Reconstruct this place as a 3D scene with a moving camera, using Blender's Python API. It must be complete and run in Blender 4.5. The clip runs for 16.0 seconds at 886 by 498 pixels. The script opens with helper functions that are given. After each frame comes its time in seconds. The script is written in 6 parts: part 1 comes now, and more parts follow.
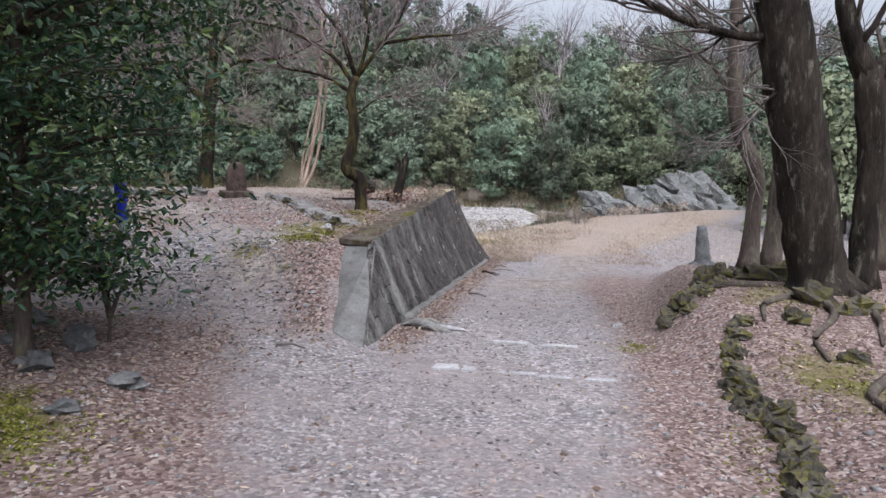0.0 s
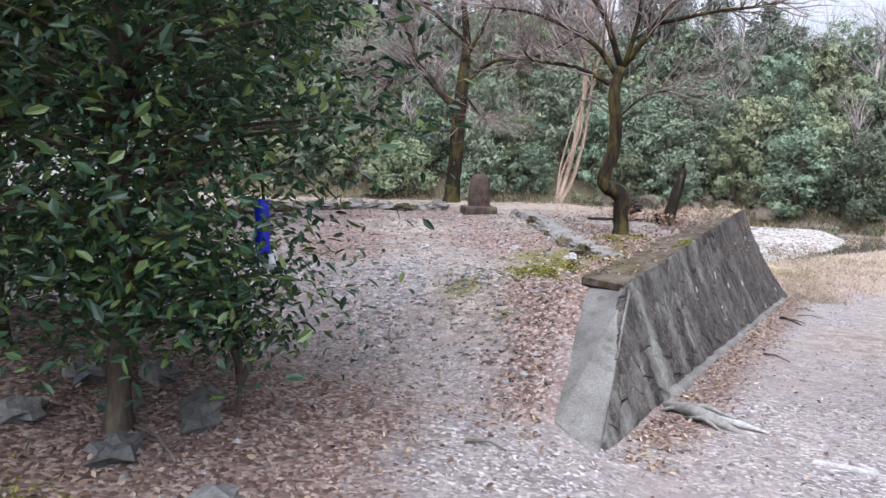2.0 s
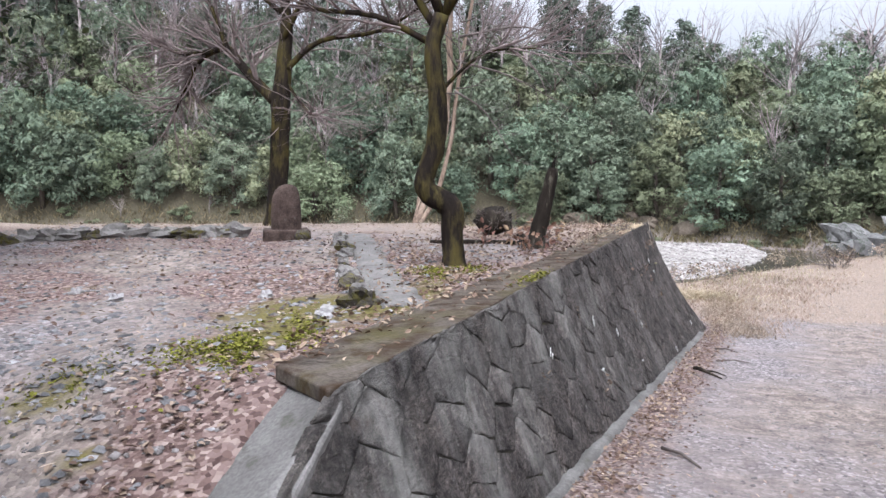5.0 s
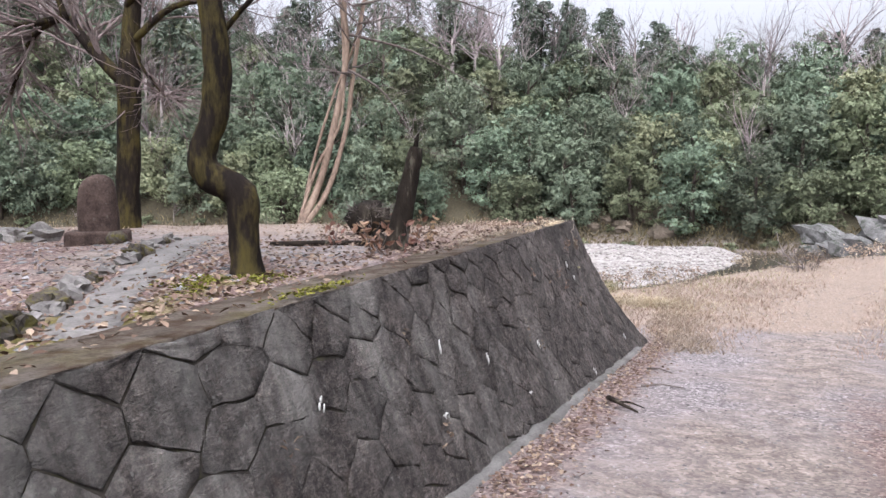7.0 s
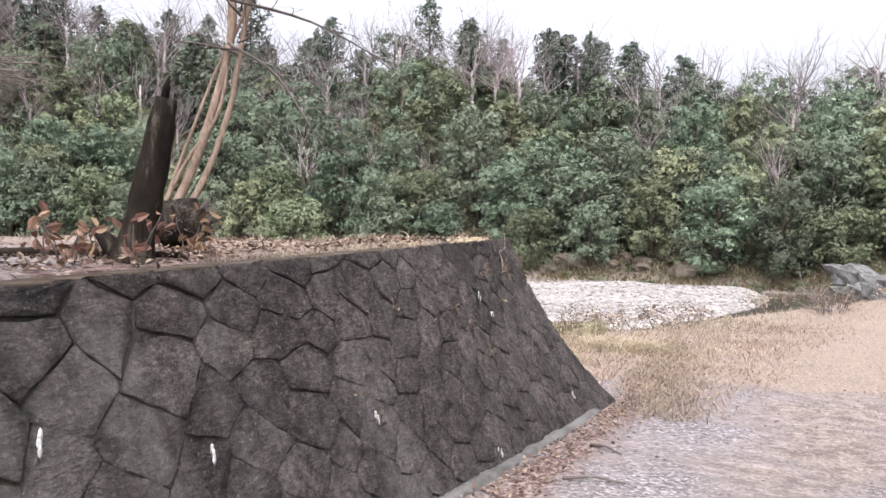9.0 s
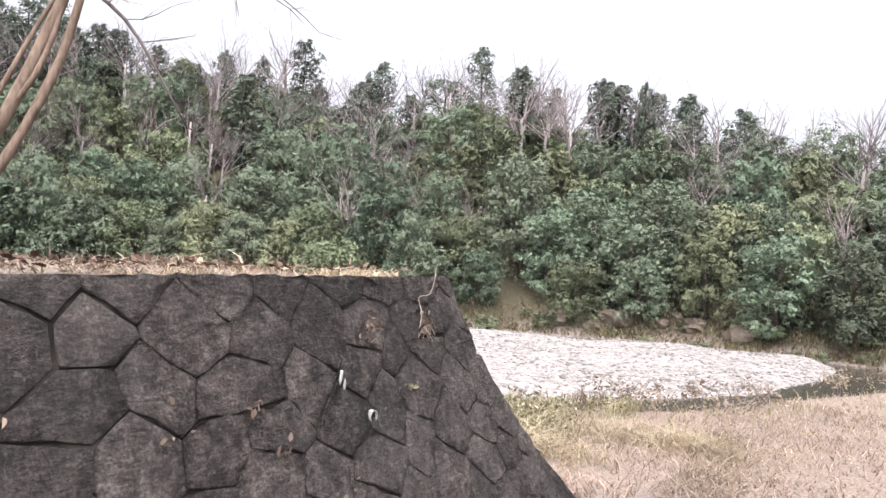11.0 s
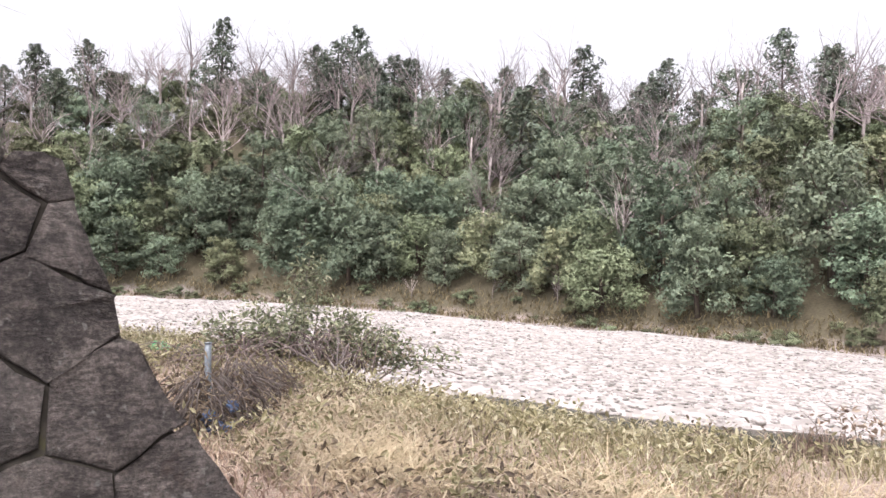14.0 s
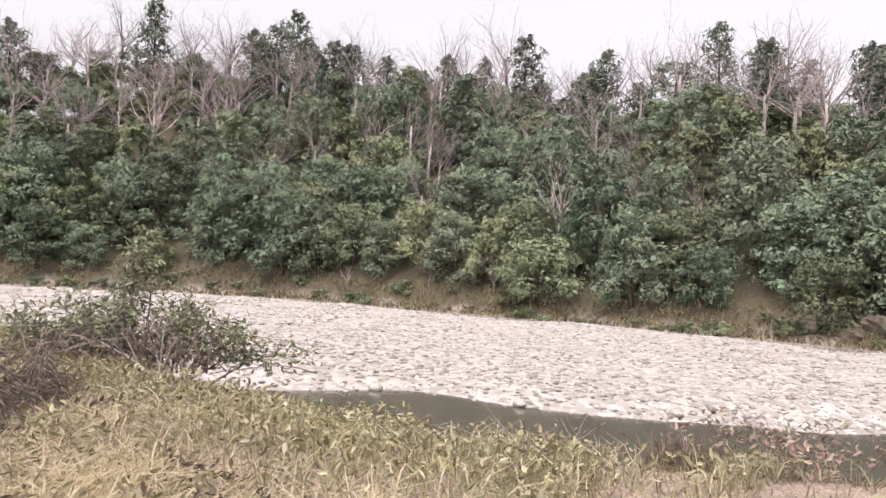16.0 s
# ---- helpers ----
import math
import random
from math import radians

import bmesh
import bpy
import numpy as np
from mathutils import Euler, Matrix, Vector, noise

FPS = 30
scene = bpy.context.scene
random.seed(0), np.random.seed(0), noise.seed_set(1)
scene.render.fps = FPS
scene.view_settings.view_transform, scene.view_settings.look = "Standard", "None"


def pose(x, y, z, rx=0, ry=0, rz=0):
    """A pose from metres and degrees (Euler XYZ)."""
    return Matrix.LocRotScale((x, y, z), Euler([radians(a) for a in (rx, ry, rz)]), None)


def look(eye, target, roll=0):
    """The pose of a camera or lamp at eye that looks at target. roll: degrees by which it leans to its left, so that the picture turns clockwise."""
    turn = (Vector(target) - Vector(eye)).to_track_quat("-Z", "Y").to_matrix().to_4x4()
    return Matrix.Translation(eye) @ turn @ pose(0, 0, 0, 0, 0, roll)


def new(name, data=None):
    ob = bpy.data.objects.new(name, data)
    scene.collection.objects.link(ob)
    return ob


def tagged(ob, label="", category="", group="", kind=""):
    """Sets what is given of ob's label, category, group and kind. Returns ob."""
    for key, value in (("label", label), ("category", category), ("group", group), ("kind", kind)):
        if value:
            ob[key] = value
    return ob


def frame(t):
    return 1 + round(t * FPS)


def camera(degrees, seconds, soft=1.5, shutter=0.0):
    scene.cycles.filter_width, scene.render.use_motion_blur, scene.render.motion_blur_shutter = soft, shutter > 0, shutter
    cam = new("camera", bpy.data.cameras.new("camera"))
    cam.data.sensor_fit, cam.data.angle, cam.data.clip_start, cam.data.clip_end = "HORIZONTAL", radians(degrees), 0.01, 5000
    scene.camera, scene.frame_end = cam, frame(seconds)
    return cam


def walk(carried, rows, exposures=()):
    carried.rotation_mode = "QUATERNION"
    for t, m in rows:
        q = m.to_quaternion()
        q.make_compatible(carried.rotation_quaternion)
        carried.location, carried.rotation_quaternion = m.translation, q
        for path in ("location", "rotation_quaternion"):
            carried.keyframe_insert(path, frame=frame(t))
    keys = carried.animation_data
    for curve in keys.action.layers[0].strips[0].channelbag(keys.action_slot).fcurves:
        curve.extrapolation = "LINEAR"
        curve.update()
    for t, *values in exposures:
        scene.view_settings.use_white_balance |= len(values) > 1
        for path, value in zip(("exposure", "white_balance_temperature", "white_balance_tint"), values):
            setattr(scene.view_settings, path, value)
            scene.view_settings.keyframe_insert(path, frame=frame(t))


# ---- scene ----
cam = camera(61.8, 16.0)
PATH = [
    (0, (1.763, 1.806, 1.942), (1.553, 3.772, 1.647), 1.7),
    (0.5, (1.66, 2.302, 1.927), (1.146, 4.211, 1.625), 2.3),
    (1, (1.598, 2.875, 1.909), (0.891, 4.723, 1.62), 1.9),
    (1.5, (1.488, 3.503, 1.888), (0.639, 5.292, 1.605), 1.4),
    (2, (1.419, 4.164, 1.847), (0.519, 5.928, 1.568), 1.4),
    (2.5, (1.334, 4.843, 1.786), (0.433, 6.608, 1.513), 0.8),
    (3, (1.361, 5.538, 1.726), (0.5, 7.322, 1.455), 0.7),
    (3.5, (1.301, 6.2, 1.685), (0.485, 8.006, 1.414), 0.4),
    (4, (1.317, 6.812, 1.671), (0.539, 8.637, 1.415), 0.3),
    (4.2, (1.34, 7.074, 1.655), (0.57, 8.904, 1.409), 0.3),
    (6.3, (1.803, 9.225, 1.386), (1.106, 11.089, 1.19), -0.2),
    (6.5, (1.886, 9.468, 1.361), (1.201, 11.335, 1.152), -0.2),
    (7, (1.984, 10.082, 1.323), (1.274, 11.942, 1.129), -0.5),
    (7.5, (2.083, 10.703, 1.292), (1.331, 12.548, 1.119), -0.7),
    (8, (2.219, 11.354, 1.227), (1.448, 13.194, 1.079), -0.8),
    (8.5, (2.363, 12.098, 1.148), (1.574, 13.932, 1.034), -0.2),
    (8.7, (2.44, 12.399, 1.072), (1.662, 14.238, 0.962), 0.3),
    (10.8, (2.136, 15.953, 0.817), (1.258, 17.75, 0.837), 2.8),
    (11, (2.107, 16.17, 0.813), (1.199, 17.952, 0.845), 3.0),
    (11.5, (2.036, 16.747, 0.766), (1.02, 18.468, 0.83), 2.6),
    (12, (1.986, 17.336, 0.732), (0.84, 18.973, 0.823), 2.8),
    (12.5, (1.925, 17.912, 0.674), (0.633, 19.431, 0.829), 3.3),
    (13, (1.92, 18.549, 0.621), (0.484, 19.936, 0.737), 3.6),
    (13.4, (1.919, 19.097, 0.57), (0.426, 20.425, 0.651), 3.7),
    (13.5, (1.959, 19.249, 0.547), (0.46, 20.571, 0.617), 2.8),
    (14, (2.226, 19.886, 0.471), (0.699, 21.178, 0.502), 2.3),
    (14.5, (2.152, 20.42, 0.417), (0.608, 21.692, 0.416), 1.6),
    (15, (2.134, 20.9, 0.417), (0.579, 22.158, 0.392), 1.3),
    (15.5, (2.183, 21.328, 0.403), (0.623, 22.578, 0.346), 1.1),
    (16, (2.14, 21.93, 0.395), (0.704, 23.322, 0.408), 2.4),
]
walk(cam, [(t, look(e, g, r)) for t, e, g, r in PATH],
     [(0, 0.5, 5700, 12), (1.5, 0.9, 5700, 12), (3, 1.12, 5700, 12), (4, 0.95, 5700, 12), (7, 0.85, 5950, 16), (11, 1.1, 6200, 16), (12.4, 1.1, 6200, 16), (13, 0.66, 6600, 17), (13.6, 1.05, 6300, 18), (14.8, 0.98, 6500, 19), (16, 0.82, 6600, 19)])


# ---- world and light ----
def make_world():
    w = bpy.data.worlds.new("overcast_sky")
    scene.world = w
    w.use_nodes = True
    nt = w.node_tree
    bg = nt.nodes["Background"]
    sky = nt.nodes.new("ShaderNodeTexSky")
    sky.sky_type = "NISHITA"
    sky.sun_disc = False
    sky.sun_elevation, sky.sun_rotation = radians(58), radians(170)
    sky.air_density, sky.dust_density, sky.ozone_density = 1.0, 8.0, 1.0
    hs = nt.nodes.new("ShaderNodeHueSaturation")
    hs.inputs["Saturation"].default_value = 0.10
    hs.inputs["Value"].default_value = 1.4
    nt.links.new(sky.outputs[0], hs.inputs["Color"])
    nt.links.new(hs.outputs[0], bg.inputs["Color"])
    bg.inputs["Strength"].default_value = 0.15
    sun = bpy.data.lights.new("sun", "SUN")
    sun.energy, sun.angle, sun.color = 1.1, radians(20), (1.0, 0.96, 0.9)
    so = new("sun", sun)
    so.matrix_world = look((18, -10, 48), (0, 0, 0))


make_world()


# ---- materials ----
def ramp(nt, fac, stops):
    r = nt.nodes.new("ShaderNodeValToRGB")
    el = r.color_ramp.elements
    el[0].position, el[0].color = stops[0][0], (*stops[0][1], 1)
    el[1].position, el[1].color = stops[-1][0], (*stops[-1][1], 1)
    for p, c in stops[1:-1]:
        e = el.new(p)
        e.color = (*c, 1)
    nt.links.new(fac, r.inputs[0])
    return r.outputs[0]


def tex(nt, co, scale, detail=6.0, rough=0.6):
    n = nt.nodes.new("ShaderNodeTexNoise")
    n.inputs["Scale"].default_value, n.inputs["Detail"].default_value = scale, detail
    n.inputs["Roughness"].default_value = rough
    nt.links.new(co, n.inputs["Vector"])
    return n.outputs[0]


def voro(nt, co, scale, what="Distance"):
    n = nt.nodes.new("ShaderNodeTexVoronoi")
    n.inputs["Scale"].default_value = scale
    nt.links.new(co, n.inputs["Vector"])
    return n.outputs[what]


def mix(nt, fac, a, b, blend="MIX"):
    m = nt.nodes.new("ShaderNodeMix")
    m.data_type, m.blend_type = "RGBA", blend
    for sock, v in ((m.inputs[0], fac), (m.inputs[6], a), (m.inputs[7], b)):
        if isinstance(v, (int, float)):
            sock.default_value = v
        elif isinstance(v, tuple):
            sock.default_value = (*v, 1)
        else:
            nt.links.new(v, sock)
    return m.outputs[2]


def calc(nt, op, a, b=0.0, c=0.0):
    m = nt.nodes.new("ShaderNodeMath")
    m.operation = op
    for i, v in enumerate((a, b, c)):
        if isinstance(v, (int, float)):
            m.inputs[i].default_value = v
        else:
            nt.links.new(v, m.inputs[i])
    return m.outputs[0]


def span(nt, v, lo, hi):
    m = nt.nodes.new("ShaderNodeMapRange")
    m.inputs["From Min"].default_value, m.inputs["From Max"].default_value = lo, hi
    nt.links.new(v, m.inputs["Value"])
    return m.outputs[0]


def fresh(name):
    m = bpy.data.materials.new(name)
    m.use_nodes = True
    nt = m.node_tree
    return m, nt, nt.nodes["Principled BSDF"]


def coords(nt, world=False):
    if world:
        return nt.nodes.new("ShaderNodeNewGeometry").outputs["Position"]
    return nt.nodes.new("ShaderNodeTexCoord").outputs["Object"]


def bumped(nt, b, h, strength, dist):
    n = nt.nodes.new("ShaderNodeBump")
    n.inputs["Strength"].default_value, n.inputs["Distance"].default_value = strength, dist
    nt.links.new(h, n.inputs["Height"])
    nt.links.new(n.outputs[0], b.inputs["Normal"])


def surf(name, c1, c2, c3=None, scale=3.0, fine=40.0, rough=0.85, bump=0.4, dist=0.01, vary=0.0, island=0.0,
         hue=0.0, metal=0.0, c3_lo=0.55, c3_hi=0.7, stretch=None, spec=0.3, stain=None):
    """A weathered surface: two tones at a large scale, a third in patches, fine grain and relief."""
    m, nt, b = fresh(name)
    co = coords(nt)
    if stretch:
        mp = nt.nodes.new("ShaderNodeMapping")
        mp.inputs["Scale"].default_value = stretch
        nt.links.new(co, mp.inputs["Vector"])
        co = mp.outputs[0]
    big, small = tex(nt, co, scale), tex(nt, co, fine, 4.0)
    col = ramp(nt, big, [(0.35, c1), (0.65, c2)])
    col = mix(nt, 0.55, col, ramp(nt, small, [(0.3, (0.25, 0.25, 0.25)), (0.7, (0.78, 0.78, 0.78))]), "OVERLAY")
    if c3:
        patch = tex(nt, co, scale * 2.3, 8.0, 0.7)
        col = mix(nt, span(nt, patch, c3_lo, c3_hi), col, c3)
    if stain:
        col = mix(nt, calc(nt, "MULTIPLY", span(nt, tex(nt, co, stain[1], 5.0, 0.65), 0.52, 0.74), 0.5), col, mix(nt, 0.6, stain[0], small, "OVERLAY"))
    rnd = None
    if vary:
        rnd = nt.nodes.new("ShaderNodeObjectInfo").outputs["Random"]
        amount = vary
    if island:
        rnd2 = nt.nodes.new("ShaderNodeNewGeometry").outputs["Random Per Island"]
        hs = nt.nodes.new("ShaderNodeHueSaturation")
        nt.links.new(span(nt, rnd2, 0, 1), hs.inputs["Value"])
        hs.inputs["Value"].links[0].from_node.inputs["To Min"].default_value = 1 - island
        hs.inputs["Value"].links[0].from_node.inputs["To Max"].default_value = 1 + island
        nt.links.new(col, hs.inputs["Color"])
        col = hs.outputs[0]
    if rnd is not None:
        hs = nt.nodes.new("ShaderNodeHueSaturation")
        v = span(nt, rnd, 0, 1)
        v.node.inputs["To Min"].default_value, v.node.inputs["To Max"].default_value = 1 - amount, 1 + amount
        nt.links.new(v, hs.inputs["Value"])
        if hue:
            r2 = calc(nt, "FRACT", calc(nt, "MULTIPLY", rnd, 7.31))
            h = span(nt, r2, 0, 1)
            h.node.inputs["To Min"].default_value, h.node.inputs["To Max"].default_value = 0.5 - hue, 0.5 + hue
            nt.links.new(h, hs.inputs["Hue"])
        nt.links.new(col, hs.inputs["Color"])
        col = hs.outputs[0]
    nt.links.new(col, b.inputs["Base Color"])
    b.inputs["Roughness"].default_value, b.inputs["Metallic"].default_value = rough, metal
    b.inputs["Specular IOR Level"].default_value = spec
    bumped(nt, b, mix(nt, 0.5, big, small), bump, dist)
    return m


def leaf_mat(name, c1, c2, c3, rough=0.45, vary=0.25, hue=0.02, trans=0.25, spec=0.35):
    """Leaves: each its own tone, each tree its own shade, a little light through the blade."""
    m, nt, b = fresh(name)
    isl = nt.nodes.new("ShaderNodeNewGeometry").outputs["Random Per Island"]
    col = ramp(nt, isl, [(0.0, c1), (0.6, c2), (1.0, c3)])
    co = coords(nt)
    col = mix(nt, 0.5, col, ramp(nt, tex(nt, co, 0.9, 3.0), [(0.3, (0.3, 0.3, 0.32)), (0.7, (0.68, 0.68, 0.6))]), "OVERLAY")
    rnd = nt.nodes.new("ShaderNodeObjectInfo").outputs["Random"]
    hs = nt.nodes.new("ShaderNodeHueSaturation")
    v = span(nt, rnd, 0, 1)
    v.node.inputs["To Min"].default_value, v.node.inputs["To Max"].default_value = 1 - vary, 1 + vary
    nt.links.new(v, hs.inputs["Value"])
    h = span(nt, calc(nt, "FRACT", calc(nt, "MULTIPLY", rnd, 7.31)), 0, 1)
    h.node.inputs["To Min"].default_value, h.node.inputs["To Max"].default_value = 0.5 - hue, 0.5 + hue
    nt.links.new(h, hs.inputs["Hue"])
    nt.links.new(col, hs.inputs["Color"])
    nt.links.new(hs.outputs[0], b.inputs["Base Color"])
    b.inputs["Roughness"].default_value = rough
    b.inputs["Specular IOR Level"].default_value = spec
    if trans:
        tr = nt.nodes.new("ShaderNodeBsdfTranslucent")
        nt.links.new(hs.outputs[0], tr.inputs["Color"])
        ms = nt.nodes.new("ShaderNodeMixShader")
        ms.inputs[0].default_value = trans
        nt.links.new(b.outputs[0], ms.inputs[1])
        nt.links.new(tr.outputs[0], ms.inputs[2])
        nt.links.new(ms.outputs[0], nt.nodes["Material Output"].inputs["Surface"])
    return m


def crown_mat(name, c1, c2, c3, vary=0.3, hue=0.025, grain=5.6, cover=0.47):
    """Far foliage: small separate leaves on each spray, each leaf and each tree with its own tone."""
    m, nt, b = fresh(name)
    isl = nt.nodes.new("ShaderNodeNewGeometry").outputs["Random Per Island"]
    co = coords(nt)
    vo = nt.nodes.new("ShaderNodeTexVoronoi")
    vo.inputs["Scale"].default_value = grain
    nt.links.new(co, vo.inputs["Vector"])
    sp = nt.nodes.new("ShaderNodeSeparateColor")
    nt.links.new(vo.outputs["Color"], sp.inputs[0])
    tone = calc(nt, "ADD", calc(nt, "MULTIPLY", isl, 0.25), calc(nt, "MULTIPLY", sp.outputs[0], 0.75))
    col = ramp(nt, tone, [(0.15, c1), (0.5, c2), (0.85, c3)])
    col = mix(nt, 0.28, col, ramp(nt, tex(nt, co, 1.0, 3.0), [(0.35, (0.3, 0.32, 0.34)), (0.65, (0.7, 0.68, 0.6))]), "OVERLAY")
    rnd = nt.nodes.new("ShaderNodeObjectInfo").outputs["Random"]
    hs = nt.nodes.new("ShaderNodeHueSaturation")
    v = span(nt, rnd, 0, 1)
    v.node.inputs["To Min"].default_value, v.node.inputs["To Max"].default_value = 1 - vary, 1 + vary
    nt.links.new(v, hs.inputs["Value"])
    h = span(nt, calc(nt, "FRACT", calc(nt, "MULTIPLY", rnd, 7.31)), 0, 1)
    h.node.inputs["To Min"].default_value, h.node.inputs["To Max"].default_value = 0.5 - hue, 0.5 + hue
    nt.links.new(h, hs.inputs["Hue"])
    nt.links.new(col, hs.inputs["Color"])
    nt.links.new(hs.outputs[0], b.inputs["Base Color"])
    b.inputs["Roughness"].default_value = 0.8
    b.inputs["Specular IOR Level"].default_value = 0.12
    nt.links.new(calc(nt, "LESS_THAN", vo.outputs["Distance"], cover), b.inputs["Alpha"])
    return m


def ground_mat():
    m, nt, b = fresh("ground_mixed")
    co = coords(nt, True)
    a1, a2 = nt.nodes.new("ShaderNodeAttribute"), nt.nodes.new("ShaderNodeAttribute")
    a1.attribute_name, a2.attribute_name = "cover", "cover_far"
    s1, s2 = nt.nodes.new("ShaderNodeSeparateColor"), nt.nodes.new("ShaderNodeSeparateColor")
    nt.links.new(a1.outputs["Color"], s1.inputs[0])
    nt.links.new(a2.outputs["Color"], s2.inputs[0])
    n_big, n_mid, n_fine = tex(nt, co, 0.7), tex(nt, co, 5.0), tex(nt, co, 45.0, 5.0)
    peb = voro(nt, co, 38.0, "Color")
    peb_d = voro(nt, co, 38.0)
    sp = nt.nodes.new("ShaderNodeSeparateColor")
    nt.links.new(peb, sp.inputs[0])
    gravel = ramp(nt, sp.outputs[0], [(0.0, (0.075, 0.066, 0.066)), (0.45, (0.15, 0.135, 0.134)), (0.8, (0.215, 0.195, 0.193)), (1.0, (0.37, 0.345, 0.34))])
    gravel = mix(nt, span(nt, n_big, 0.35, 0.7), gravel, (0.175, 0.148, 0.141))
    gravel = mix(nt, 0.45, gravel, ramp(nt, n_mid, [(0.3, (0.3, 0.28, 0.28)), (0.7, (0.72, 0.7, 0.68))]), "OVERLAY")

    def masked(base, col, attr, lo=0.35, hi=0.65, grain=n_mid, k=0.7):
        f = calc(nt, "ADD", attr, calc(nt, "MULTIPLY", calc(nt, "SUBTRACT", grain, 0.5), k))
        return mix(nt, span(nt, f, lo, hi), base, col)

    litter = ramp(nt, sp.outputs[1], [(0.0, (0.05, 0.03, 0.026)), (0.4, (0.11, 0.072, 0.062)), (0.75, (0.17, 0.122, 0.107)), (1.0, (0.26, 0.206, 0.18))])
    moss = ramp(nt, n_fine, [(0.3, (0.055, 0.048, 0.015)), (0.7, (0.14, 0.118, 0.036))])
    dry = ramp(nt, n_fine, [(0.3, (0.15, 0.116, 0.092)), (0.7, (0.28, 0.226, 0.184))])
    dry = mix(nt, 0.55, dry, ramp(nt, sp.outputs[2], [(0.0, (0.2, 0.19, 0.18)), (0.6, (0.5, 0.49, 0.48)), (1.0, (0.8, 0.79, 0.77))]), "OVERLAY")
    cob = voro(nt, co, 3.2, "Color")
    sc = nt.nodes.new("ShaderNodeSeparateColor")
    nt.links.new(cob, sc.inputs[0])
    river = ramp(nt, sc.outputs[0], [(0.0, (0.18, 0.162, 0.147)), (0.5, (0.25, 0.23, 0.212)), (1.0, (0.33, 0.308, 0.288))])
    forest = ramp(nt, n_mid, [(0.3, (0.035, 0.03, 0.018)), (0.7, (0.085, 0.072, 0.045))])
    sand = ramp(nt, n_mid, [(0.3, (0.13, 0.108, 0.092)), (0.7, (0.225, 0.193, 0.17))])
    sand = mix(nt, 0.6, sand, ramp(nt, sp.outputs[2], [(0.0, (0.2, 0.19, 0.19)), (0.6, (0.5, 0.49, 0.49)), (1.0, (0.82, 0.81, 0.8))]), "OVERLAY")
    sand = mix(nt, 0.4, sand, ramp(nt, n_mid, [(0.35, (0.25, 0.23, 0.23)), (0.65, (0.7, 0.69, 0.68))]), "OVERLAY")
    col = masked(gravel, sand, s2.outputs[2], 0.3, 0.72, n_big, 1.5)
    col = masked(col, litter, s1.outputs[0])
    col = masked(col, dry, s1.outputs[2])
    col = masked(col, moss, s1.outputs[1])
    col = masked(col, river, s2.outputs[0], 0.4, 0.6, n_big, 0.3)
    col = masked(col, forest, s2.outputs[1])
    nt.links.new(col, b.inputs["Base Color"])
    b.inputs["Roughness"].default_value = 0.9
    b.inputs["Specular IOR Level"].default_value = 0.2
    bumped(nt, b, calc(nt, "ADD", calc(nt, "MULTIPLY", peb_d, -0.8), calc(nt, "MULTIPLY", n_fine, 0.8)), 0.7, 0.012)
    return m


M_GROUND = ground_mat()


